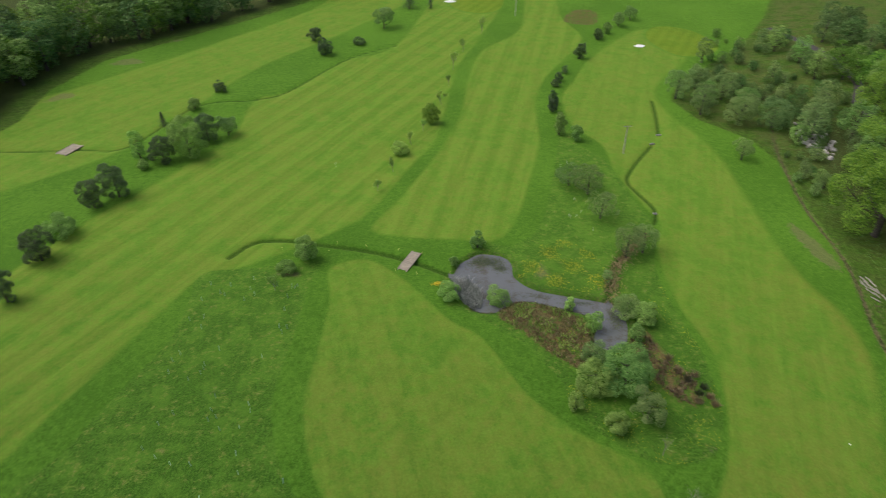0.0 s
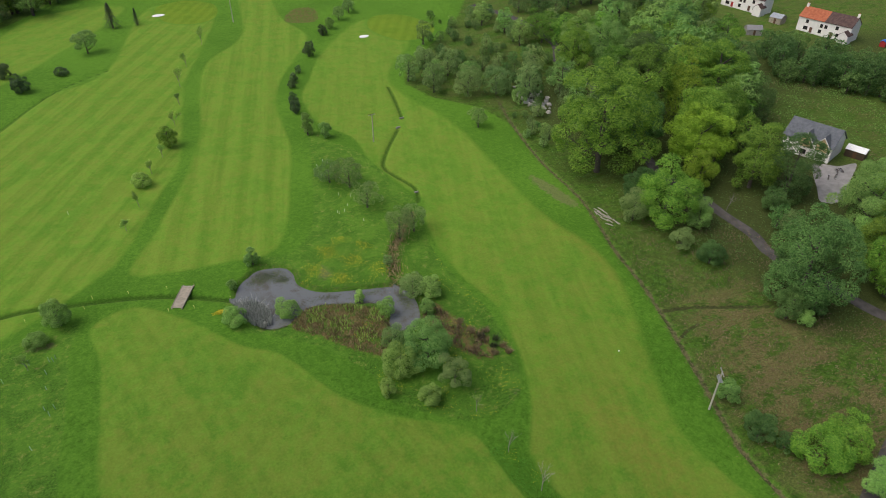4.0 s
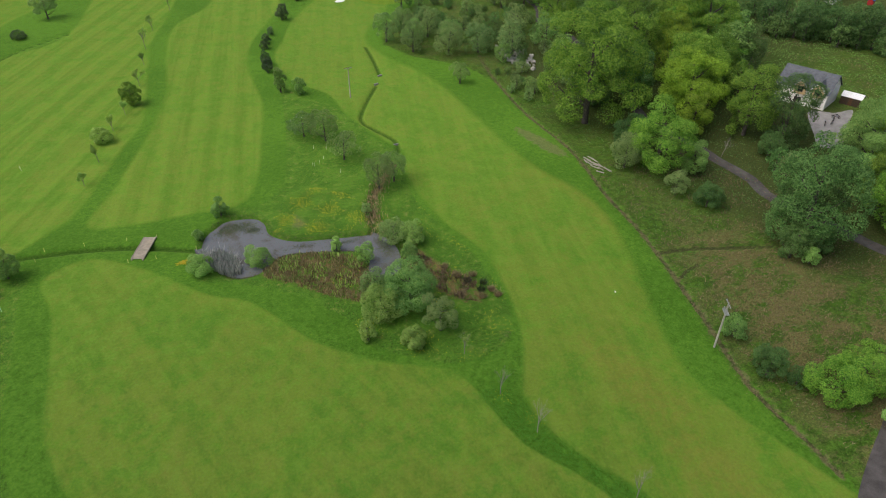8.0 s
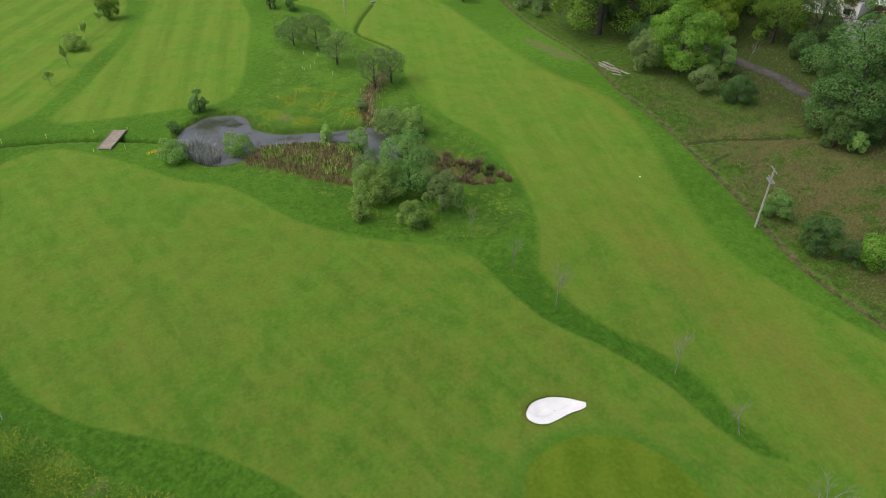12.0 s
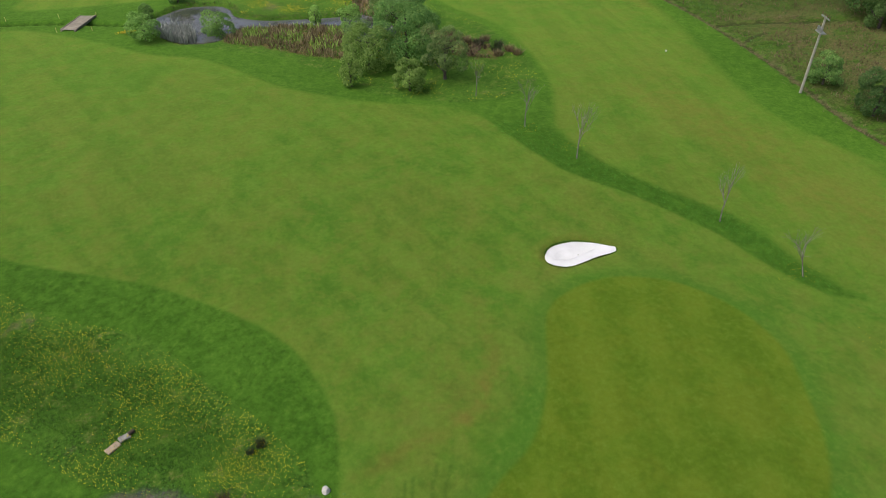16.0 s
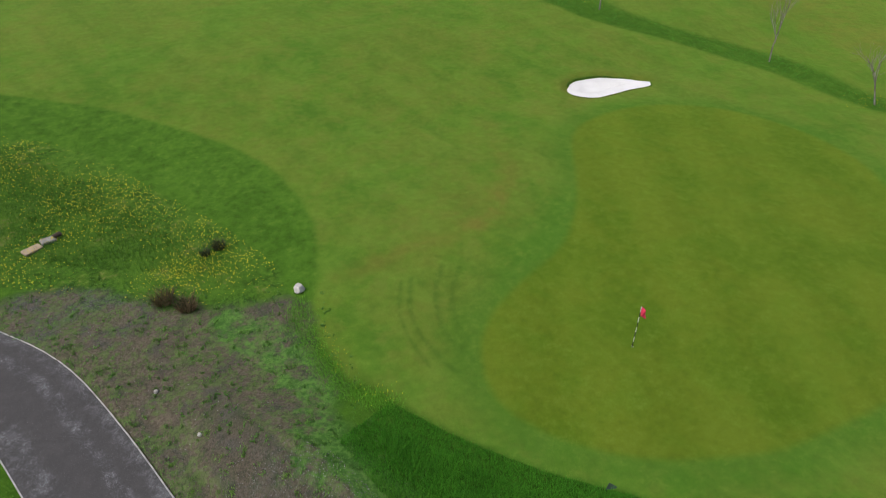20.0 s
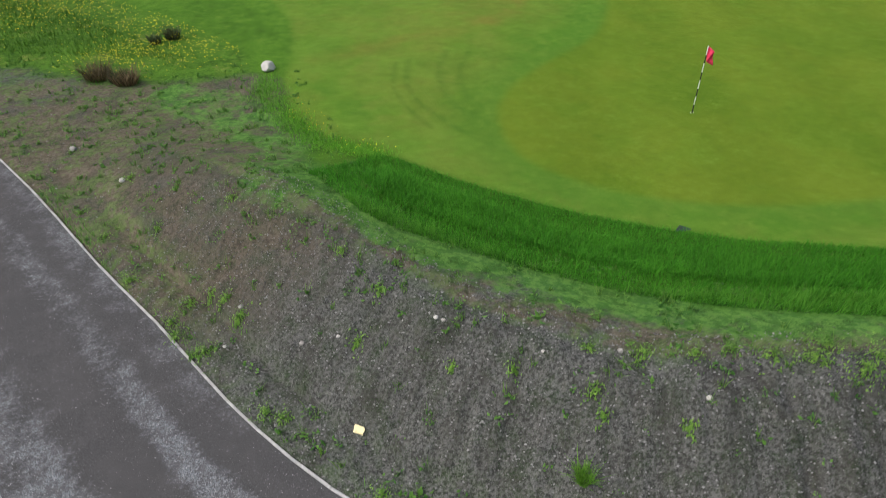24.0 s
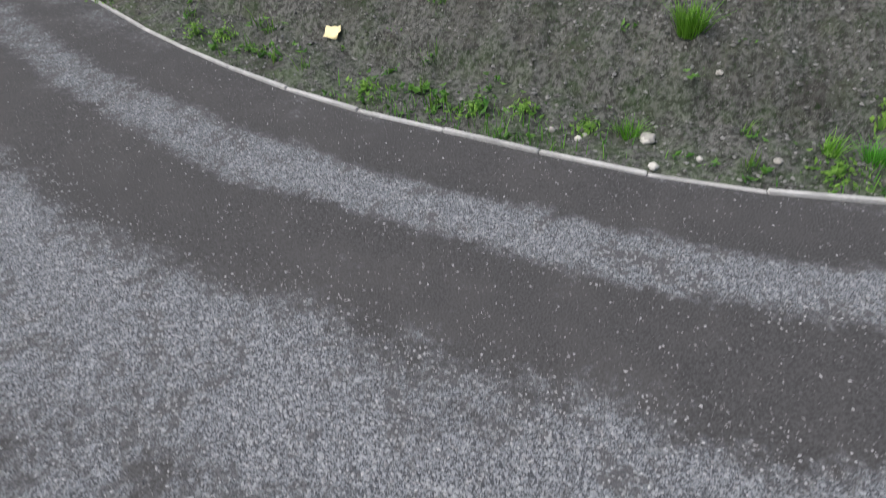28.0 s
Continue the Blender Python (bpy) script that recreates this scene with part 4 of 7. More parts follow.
dry = np.maximum(dry, 0.5 * smooth(1.5, 0.2, area_distance(fx, fy, BUNKER, 3.0)) * smooth(33.5, 36.5, fy - 0.1 * (fx - 30)))
bank_d, bank_up = bank(fx, fy)
weedy = 0.16 + 0.16 * smooth(0.6, 0.1, bank_d) + 0.55 * smooth(3.1, 3.7, bank_d)
weedy = np.maximum(weedy, smooth(9, 13, fy + 0.12 * fx) * 0.85)
weedy = weedy * (1 - 0.85 * smooth(0.6, 1.3, bank_d) * smooth(3.5, 3.0, bank_d) * smooth(0.1, 0.6, bank_up))
soil = [smooth_line(o, True, 1) for o in (
    [(84, 133), (87, 133), (90, 121), (89, 114), (85, 119)], [(-134, 204), (-130, 213), (-124, 209)], [(-126, 238), (-119, 245), (-112, 240), (-118, 237)], [(-112.5, 262), (-107, 267), (-106, 263)],
    [(-31, 113), (-34, 116), (-38, 114), (-34, 112)], [(-15, 45), (-13, 47.4), (-11.6, 46), (-13, 44.4)], [(-43, 79), (-40, 80.5), (-38, 79)], [(20, 112), (22, 118), (24, 113)], [(42, 66.6), (44, 68.4), (46, 67)], [(-10.9, 33.6), (-9.4, 33.3), (-8.0, 32.3), (-9.5, 31.9), (-11, 32.4)], [(121, 196), (117, 193), (117, 200), (123, 201)])]
fields_strip = union(STRIP)
close = (fx > -30) & (fx < 40) & (fy > -25) & (fy < 40)
bank_s = np.zeros(fx.shape)
bank_s[close] = along_edging(fx[close], fy[close])
slope = smooth(0.9, 1.1, bank_d) * smooth(3.1, 2.85, bank_d) * smooth(0.15, 0.4, bank_up)
moss_d = np.full(fx.shape, 9.0)
moss_d[close], _ = line_distance(fx[close], fy[close], np.array([(1.2, 12.9), (2.3, 16.2), (1.7, 18), (1.1, 20.5), (0.0, 22)]))
fields = {
    "sd_fair": sd_fair, "mow": mow, "mowk": mowk, "along": along, "sd_mud": near_lines((DITCH_X, 0.5), (smooth_line([(80.2, 66.2), (83, 67.4), (86.1, 67.9)], False, 1), 0.35), (BOUNDARY, 0.42)), "sd_green": sd_green, "gmow": (fx * 0.89 + fy * -0.46) * 2 * np.pi / 4.4,
    # pale grows up the course: painted brightening for haze and low viewing angles
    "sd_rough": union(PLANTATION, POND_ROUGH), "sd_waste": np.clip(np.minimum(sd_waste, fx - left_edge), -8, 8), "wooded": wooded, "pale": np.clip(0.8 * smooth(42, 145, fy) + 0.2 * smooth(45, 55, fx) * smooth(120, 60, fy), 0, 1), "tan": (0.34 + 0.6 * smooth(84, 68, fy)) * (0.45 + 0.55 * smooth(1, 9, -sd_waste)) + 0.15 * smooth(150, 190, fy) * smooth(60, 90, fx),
    "sd_brown": union(ISLAND, HEATHER, smooth_line([(36, 92), (40, 96), (43, 88), (46, 82), (44, 76), (40, 80)], True, 2)), "sd_strip": fields_strip, "sd_bare": union(BARE),
    "sd_ditch": near_lines((DITCH_W, 0.75), (DITCH_C1, 0.55), (DITCH_C2, 0.55), (DITCH_N, 0.6), (DITCH_X, 0.4), (FAR_LINE, 0.5)),
    "sd_soil": np.minimum(union(*soil), near_lines((BOUNDARY, 1.0))), "dry": np.clip(dry, 0, 1), "weedy": weedy, "mossy": np.maximum(smooth(3.3, 3.9, bank_d) * smooth(2.2, 0.2, fields_strip) * smooth(22, 18, fy), 0.66 * smooth(2.0, 0.6, moss_d)),
    "bank_d": np.clip(bank_d, -5, 9), "bank_s": bank_s, "slope": slope, "brownish": smooth(8.5, 11.5, fy) * smooth(26, 22, fy),
    "sd_mark": near_lines((smooth_line([(8.0, 21.6), (7.1, 19.6), (6.9, 18.1), (7.05, 16.7), (7.4, 15.3)], False, 0.4), 0.1), (smooth_line([(9.7, 21.9), (8.5, 20), (7.95, 18.2), (8, 16.6), (8.6, 15)], False, 0.4), 0.12), (smooth_line([(7.5, 21.6), (6.6, 19.6), (6.4, 17.8), (6.5, 16.2)], False, 0.4), 0.07), (smooth_line([(10.4, 21.4), (9.2, 19.8), (8.6, 18), (8.7, 16.6), (9.4, 15)], False, 0.4), 0.08)),
    "sd_scar": near_lines((smooth_line([(17.76, 36.9), (16.7, 35.8), (15.2, 35.2)], False, 0.5), 0.02)),
}


def sheet(name, mask, **tags):
    """The cells of the ground grid where mask holds, as one sheet."""
    rows, cols = GX.shape
    j, i = np.nonzero(mask)
    quads = np.stack([j * cols + i, j * cols + i + 1, (j + 1) * cols + i + 1, (j + 1) * cols + i], 1)
    used, back = np.unique(quads, return_inverse=True)
    verts = np.stack([fx, fy, GZ.ravel()], 1)[used]
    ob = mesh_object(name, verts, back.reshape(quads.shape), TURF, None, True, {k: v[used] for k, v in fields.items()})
    return tagged(ob, kind="structure", **tags)


def cell_mean(a):
    a = a.reshape(GX.shape)
    return (a[:-1, :-1] + a[1:, :-1] + a[:-1, 1:] + a[1:, 1:]) / 4


on_green = cell_mean(sd_green) < 0
on_fair = (cell_mean(sd_fair) < 0) & ~on_green
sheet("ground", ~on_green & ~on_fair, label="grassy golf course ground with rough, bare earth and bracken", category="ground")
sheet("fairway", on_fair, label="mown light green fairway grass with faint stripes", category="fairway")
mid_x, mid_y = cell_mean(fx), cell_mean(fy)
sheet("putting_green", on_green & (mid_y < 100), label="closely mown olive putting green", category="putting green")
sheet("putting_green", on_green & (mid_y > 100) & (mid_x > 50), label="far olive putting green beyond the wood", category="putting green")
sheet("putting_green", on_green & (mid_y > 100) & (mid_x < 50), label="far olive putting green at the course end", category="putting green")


def draped_strip(name, line, offsets, lift, material, attribute=None, grow=None, **tags):
    """A band that follows a line over the ground."""
    p = np.asarray(line)
    t = np.gradient(p, axis=0)
    t /= np.linalg.norm(t, axis=1)[:, None]
    nrm = np.stack([-t[:, 1], t[:, 0]], 1)
    grow = np.ones(len(p)) if grow is None else grow
    out = np.asarray(offsets)[None] * grow[:, None]
    pts = p[:, None] + nrm[:, None] * out[..., None]
    zz = lift(pts[..., 0], pts[..., 1]) if callable(lift) else height(pts[..., 0].ravel(), pts[..., 1].ravel()).reshape(pts.shape[:2]) + lift
    n, k = pts.shape[:2]
    v = np.concatenate([pts, zz[..., None]], 2).reshape(-1, 3)
    i, j = np.meshgrid(np.arange(n - 1), np.arange(k - 1), indexing="ij")
    f = np.stack([i * k + j, (i + 1) * k + j, (i + 1) * k + j + 1, i * k + j + 1], -1).reshape(-1, 4)[:, ::-1]
    atts = {attribute: np.abs(out).ravel()} if attribute else None
    return tagged(mesh_object(name, v, f, material, None, True, atts), kind="structure", **tags)


def road_level(X, Y):
    return base_height(X, Y) - 0.04


draped_strip("road", EDGING, np.linspace(0.0, -1.0, 13), road_level, ROAD, "across", road_width(EDGING[:, 1]), label="dark tarmac road with wheel tracks and loose grey chippings", category="road")
draped_strip("drive", DRIVE, [-1.5, -0.7, 0, 0.7, 1.5], 0.05, DRIVE_MAT, None, label="dark dirt drive winding through the wood", category="drive")


def draped_patch(name, outline, lift, material, rings=6, **tags):
    """A filled outline laid over the ground as rings round its middle."""
    o = np.asarray(outline)
    mid = o.mean(0)
    n = len(o)
    pts = np.concatenate([mid + (o - mid) * s for s in np.linspace(1, 0.02, rings)])
    zz = lift(pts[:, 0], pts[:, 1]) if callable(lift) else height(pts[:, 0], pts[:, 1]) + lift
    f = [(r * n + i, r * n + (i + 1) % n, (r + 1) * n + (i + 1) % n, (r + 1) * n + i) for r in range(rings - 1) for i in range(n)]
    return tagged(mesh_object(name, np.column_stack([pts, zz]), np.array(f), material, None, True), **tags)


sand_mid = BUNKER.mean(0)
draped_patch("bunker_sand", sand_mid + (BUNKER - sand_mid) * 1.01, lambda X, Y: base_height(X, Y) - 0.09 - 0.25 * smooth(0.1, -0.9, area_distance(X, Y, BUNKER, 2)) + 0.03 * np.sin(X * 2.1) * np.sin(Y * 2.7), SAND, 9, label="white sand bunker beside the putting green", category="bunker", kind="structure")
wx0, wy0 = POND.min(0) - 1
wx1, wy1 = POND.max(0) + 1
bmw = bmesh.new()
bmesh.ops.create_grid(bmw, x_segments=6, y_segments=6, size=0.5, matrix=Matrix.Translation(((wx0 + wx1) / 2, (wy0 + wy1) / 2, 1.72)) @ Matrix.Diagonal((wx1 - wx0, wy1 - wy0, 1, 1)))
tagged(part("water", bmw, WATER), "dark still pond water with reeds and weed", "pond", kind="structure")
for i, (bx, by, br) in enumerate(((78.2, 257.2, 1.6), (3.3, 317.5, 1.9))):
    ring = np.array([(bx + br * 1.3 * math.cos(a) * (1 + 0.15 * math.sin(2 * a + i)), by + br * math.sin(a)) for a in np.linspace(0, 6.283, 20, endpoint=False)])
    draped_patch("bunker_sand", ring, 0.15, SAND, 3, label="small far white sand bunker by a green", category="bunker", kind="structure")
draped_patch("yard", smooth_line([(144, 89.5), (148, 94.5), (153, 100.5), (157, 103.5), (160, 99), (166, 98), (158, 93), (149, 87.5)], True, 2), 0.12, YARD_MAT, 4, label="pale gravel yard in front of the house", category="yard", kind="structure")

# ---- trees and shrubs, by stand ----
LEFT_STAND = [(-91.2, 104.3, 8.5, 2.6, "d"), (-91.2, 118.7, 8.4, 3.9, "d"), (-91.4, 128.6, 5.3, 4.1, "g"), (-89, 141, 8.2, 3, "d"), (-84.7, 146.3, 9.7, 3.8, "d"), (-83.5, 160.5, 3, 1.7, "g"), (-86.5, 166.3, 8.8, 2.2, "l"), (-86.8, 186.6, 5.1, 1.9, "p"), (-79.1, 164.6, 8.3, 3.7, "d"), (-73.1, 168.6, 11.8, 5.4, "g"), (-81, 199, 3.9, 2.3, "g"), (-70.2, 177.3, 8.5, 3.8, "d"), (-65.2, 181, 6.1, 3.3, "w")]
FAR_LEFT = [(-76.7, 213.6, 3.8, 2.5, "d"), (-51.9, 264, 5.4, 3, "d"), (-45.5, 248.2, 6.3, 3.3, "d"), (-33.5, 258.8, 3.2, 2.5, "d"), (-25, 279.4, 8.9, 4.6, "w"), (-15.3, 307, 10.5, 4.2, "p"), (-5.7, 307, 7.2, 1.9, "p")]
HEDGE_STRIP = [(-30.8, 118.9, 6.5, 2.8, "g"), (-34.9, 114.6, 2.8, 2.4, "l"), (-3.7, 189.2, 7.1, 2.9, "b"), (-12.4, 169.4, 4, 2.7, "l")]
ROW = [(63.2, 265.7, 4.5, 2.1, "d"), (52.3, 244.2, 6, 2.5, "d"), (55, 251, 4, 1.2, "p"), (44.3, 229.6, 3.1, 1.2, "d"), (41, 222.5, 3.4, 1.5, "d"), (39.3, 217.5, 4, 1.7, "d"), (36.4, 203, 4.8, 1.8, "d"), (35.4, 197.2, 4.6, 1.8, "d"), (35.3, 181, 7.3, 1.9, "g"), (39.9, 177.3, 5.3, 1.9, "g"), (68, 272, 5, 2, "g"), (75, 282, 6, 3, "w"), (82, 290, 6, 3, "w")]
WILLOWS = [(33.8, 152, 6.4, 4.2, "w"), (38.1, 147.5, 7.8, 4.8, "w"), (39.2, 136.1, 7.8, 4.0, "w"), (41.8, 119.8, 8.6, 3.7, "w"), (46.2, 121.8, 7.2, 3.6, "w")]
POND_TREES = [(8.1, 124.0, 4.6, 1.9, "g"), (1.2, 105.6, 4.2, 2.7, "g"), (11.6, 105.0, 4.0, 2.8, "l"), (26.2, 102.4, 3.5, 1.2, "l"), (30.0, 96.2, 4.0, 1.8, "l"), (37.3, 100.2, 5.2, 3.1, "w"), (40.6, 98.0, 5.0, 2.6, "g"), (37.6, 93.0, 4.2, 1.7, "g"), (32.9, 81.2, 8.8, 5.0, "g"), (27.0, 80.4, 6.4, 3.9, "l"), (34.6, 72.8, 6.8, 3.1, "w"), (29.0, 71.2, 4.4, 2.3, "l"), (22.9, 75.6, 4.4, 1.5, "l"), (28.5, 87.5, 4.2, 2.6, "w"), (2.5, 117.5, 2.4, 1.2, "g"), (36, 112, 2.6, 1.3, "w")]
BOUNDARY_TREES = [(97.3, 239.9, 9.9, 3.4, "w"), (78.4, 207.8, 10.1, 4.6, "w"), (82.8, 195.3, 10.5, 4.6, "w"), (93.4, 206.9, 10.2, 5.2, "w"), (92.2, 188, 10.6, 5.4, "w"), (102, 186, 9.8, 5, "w"), (85.3, 166, 6.5, 3.1, "w"), (86, 203, 8, 4, "g"), (88, 216, 8, 4, "w"), (98, 198, 8, 4, "g"), (106, 176, 6, 3, "g"), (101, 152, 4.5, 2.6, "g"), (106, 165, 4, 2.4, "w")]
GREAT_TREES = [(103.5, 128.5, 31.5, 13.4, "b"), (113, 138, 25, 8, "h"), (128.5, 144, 28, 8.4, "b"), (139.5, 139, 21.5, 6.2, "y"), (127, 117, 19.5, 8.6, "y"), (133, 123, 20.5, 8.4, "b"), (121, 108.5, 12.5, 4.2, "y"), (134, 103.5, 18.5, 7.2, "b"), (138.5, 96, 17.5, 6.2, "h"), (103.5, 100.5, 17, 8.6, "b"), (97.5, 104.5, 9, 4.2, "w"), (105.5, 112.5, 9, 4.6, "h"), (110, 95.5, 8, 3.6, "g"), (100, 90, 5.6, 3, "w"), (102.4, 83, 5.8, 3.3, "h"), (156, 142, 25, 9.4, "b"), (151, 151, 22, 8, "b"), (145, 128, 19, 7.2, "b"), (122, 133, 17, 6, "h"), (126, 149, 19, 7, "h"), (169, 144, 15, 3.8, "h"), (160, 130, 14, 5.5, "h"), (133.2, 188, 18.5, 6.4, "b"), (145, 184, 19.5, 7.6, "g"), (146, 168, 20, 8, "h"), (137, 170, 16, 6, "b"), (146, 203, 16, 8, "g"), (140, 220, 13, 7, "b"), (131, 93, 6, 3.4, "h")]
DRIVE_TREES = [(109.5, 65, 22.5, 8.6, "h"), (115, 69, 17, 6.6, "h"), (103.6, 62.3, 7.6, 3.2, "h"), (109.6, 61.2, 6.4, 2.5, "h"), (105.5, 59.4, 4.0, 1.8, "g"), (128, 59, 15, 6.6, "b"), (133, 66, 14.5, 6.5, "b"), (141, 76, 18.5, 8.6, "g"), (149, 75, 17, 6.6, "y"), (138, 70, 15, 6, "g"), (150, 83, 14, 5.6, "g"), (158, 84, 12, 5, "g"), (160, 74, 15, 6.5, "b"), (147, 66, 15, 7, "b"), (76.6, 42.8, 5.8, 2.6, "h"), (82.6, 35.4, 7.2, 4.8, "b"), (88, 35.4, 7.4, 4.6, "b"), (86, 26.5, 9, 3.8, "g"), (77.8, 51.1, 4.2, 2.2, "g"), (79.5, 39.5, 3.2, 1.8, "h"), (96, 26, 10, 4.5, "g")]
seed = 10
for stand, group in ((LEFT_STAND, "trees between the fairways"), (FAR_LEFT, "far trees on the course"), (HEDGE_STRIP, "trees in the rough strip"), (ROW, "row of shrubs along the fairway"), (WILLOWS, "willows by the ditch"), (POND_TREES, "trees round the pond"), (BOUNDARY_TREES, "scrub along the boundary"), (GREAT_TREES, "tall trees in the wood"), (DRIVE_TREES, "trees along the drive")):
    for x, y, h, r, kind in stand:
        seed += 1
        tree(x, y, h, r, kind, seed, group=group, cover=(0.58 if h < 13 else 0.48) * (1.4 if kind == "w" and h > 12 else 0.55 if stand is WILLOWS else 0.66 if stand is BOUNDARY_TREES else 1.0))

# woodland further off: a few tree shapes, set out many times
rng = np.random.default_rng(5)
patterns = [tree(0, 0, h, r, k, 900 + i, cover=0.32, leaf=0.78, group="woodland trees", z=0.0) for i, (h, r, k) in enumerate(((15, 6, "h"), (18, 7, "g"), (13, 5.5, "h"), (16, 6.5, "b"), (12, 5, "w"), (9, 4.2, "h")))]


def belt(name, places, label):
    """A far belt of trees that cannot be told apart, joined by kind."""
    for k in sorted({k for k, *_ in places}):
        for child in patterns[k].children:
            me = child.data
            v = np.empty(len(me.vertices) * 3)
            me.vertices.foreach_get("co", v)
            v = v.reshape(-1, 3)
            size = np.empty(len(me.polygons), int)
            me.polygons.foreach_get("loop_total", size)
            f = np.empty(len(me.loops), int)
            me.loops.foreach_get("vertex_index", f)
            f = f[:len(f) // size[0] * size[0]].reshape(-1, size[0]) if (size == size[0]).all() else None
            if f is None:
                continue
            vs, fs, n = [], [], 0
            for kk, x, y, a, s in places:
                if kk == k:
                    ca, sa = math.cos(a) * s, math.sin(a) * s
                    vs.append(np.stack([v[:, 0] * ca - v[:, 1] * sa + x, v[:, 0] * sa + v[:, 1] * ca + y, v[:, 2] * s + ground_z(x, y) - 0.1], 1))
                    fs.append(f + n)
                    n += len(v)
            tagged(mesh_object(name, np.vstack(vs), np.vstack(fs), me.materials[0]), label, "woodland", kind="stuff")


def wood(line, count, spread, kinds, low=0.8, high=1.2, far=""):
    p = smooth_line(line, False, 1)
    spots_far = []
    for i in range(count):
        a = p[int((i + rng.random() * 0.8) / count * (len(p) - 1))]
        x, y = a + rng.normal(size=2) * spread
        s = low + (high - low) * rng.random()
        src = patterns[kinds[int(rng.integers(len(kinds)))]]
        if far:
            spots_far.append((patterns.index(src), x, y, rng.random() * 6.283, s))
            continue
        copy_thing(src, pose(x, y, ground_z(x, y) - 0.1, 0, 0, rng.random() * 360) @ Matrix.Diagonal((s, s, s, 1)))
    if far:
        belt("woodland", spots_far, far)


def move_pattern(ob, x, y):
    ob.matrix_world = pose(x, y, ground_z(x, y) - 0.1)


wood([(-152, 180), (-151, 214), (-145, 246), (-121, 274), (-101, 294), (-76, 324)], 34, 3.0, (0, 1, 2, 3, 4), 0.9, 1.35, "dense green woodland along the far side of the course")
wood([(-168, 190), (-165, 225), (-158, 258), (-132, 288), (-112, 308)], 26, 4.0, (0, 1, 2, 3), 1.0, 1.5, "dense green woodland along the far side of the course")
wood([(-70, 330), (-44, 352), (-16, 372), (20, 386), (70, 392)], 34, 5.0, (0, 1, 2, 3), 0.9, 1.3, "dense green woodland at the far end of the course")
wood([(206, 168), (199, 153), (206, 142), (211, 130), (208, 108), (204, 90)], 30, 2.5, (0, 2, 5, 2), 0.7, 0.95, "dense dark green tree belt below the cottages")
wood([(216, 170), (213, 158), (218, 146), (225, 135), (224, 110)], 16, 3.0, (0, 2, 2, 5), 0.5, 0.75, "dense dark green tree belt below the cottages")
wood([(150, 172), (160, 180), (172, 188), (185, 188), (196, 180)], 16, 4.5, (1, 3, 0, 4), 0.75, 1.1)
wood([(150, 205), (165, 212), (185, 216), (205, 205)], 16, 4.0, (4, 3, 1, 2), 0.7, 1.0)
wood([(118, 172), (122, 205), (131, 232), (128, 262)], 9, 3.0, (4, 5, 1), 0.5, 0.85)
wood([(152, 228), (154, 250), (160, 270)], 10, 4.0, (2, 0, 4), 0.7, 1.0)
wood([(150, 150), (160, 158), (172, 165), (182, 158)], 12, 4.0, (0, 1, 3), 0.8, 1.2)
wood([(172, 250), (195, 240), (215, 236)], 12, 5.0, (0, 1, 4), 0.7, 1.0)
wood([(92, 222), (104, 214), (112, 200), (116, 186), (112, 168)], 38, 4.5, (5, 4, 2), 0.22, 0.5)
wood([(104, 240), (116, 228), (124, 214), (128, 196)], 26, 5.5, (5, 4, 2), 0.2, 0.5)
wood([(112, 262), (122, 250), (134, 236)], 14, 4.0, (5, 4), 0.2, 0.5)
wood([(112, 150), (118, 160), (126, 172)], 12, 3.0, (1, 5, 4), 0.4, 0.7)
wood([(97, 146), (99, 158), (103, 170)], 9, 2.0, (5, 4), 0.25, 0.4)
wood([(142, 120), (150, 128), (158, 136)], 5, 3.0, (1, 3), 0.7, 1.0)
wood([(126, 86), (131, 82)], 3, 1.5, (5, 4), 0.5, 0.8)
wood([(150, 76), (160, 72), (175, 76), (186, 84)], 9, 2.5, (4, 1, 3), 0.7, 0.95)
wood([(130, 52), (140, 56), (155, 66), (170, 74)], 9, 3.0, (1, 3, 4), 0.8, 1.1)
for ob, (x, y) in zip(patterns, ((178, 200), (190, 200), (214, 152), (168, 176), (110, 178), (225, 120))):
    move_pattern(ob, x, y)
for ob in bpy.data.objects:
    if ob.name.split(".")[0] in ("tree", "shrub") and ob.get("group") == "woodland trees":
        ob["label"] = "woodland tree standing in a dense belt"

SAPLINGS = [(35.6, 66.1, 4.6, 0, 1), (36.8, 56.6, 5.2, 0, 0), (38.2, 48.5, 6.6, 0, 0), (44.4, 34.3, 5.3, 0.12, 0), (44.6, 25.2, 4.6, 0.3, 0), (43, 15.8, 5.6, 0.25, 0)]
for i, (x, y, h, lean, leafy) in enumerate(SAPLINGS):
    twig_tree(x, y, h, 50 + i, lean, leafy)
for i, (x, y, h) in enumerate(((-13.8, 158.9, 4.1), (3.8, 232.8, 6.5), (-0.9, 202.4, 4.6), (-9.6, 175.1, 3.8), (-6.2, 183.8, 3.5), (-17.3, 149.2, 2.7), (7.8, 251.4, 4.7), (16, 272.1, 6.5), (2, 218, 4), (-36, 108, 3.6))):
    twig_tree(x, y, h, 70 + i, 0.05, 4, "thinly leaved sapling in the rough strip")


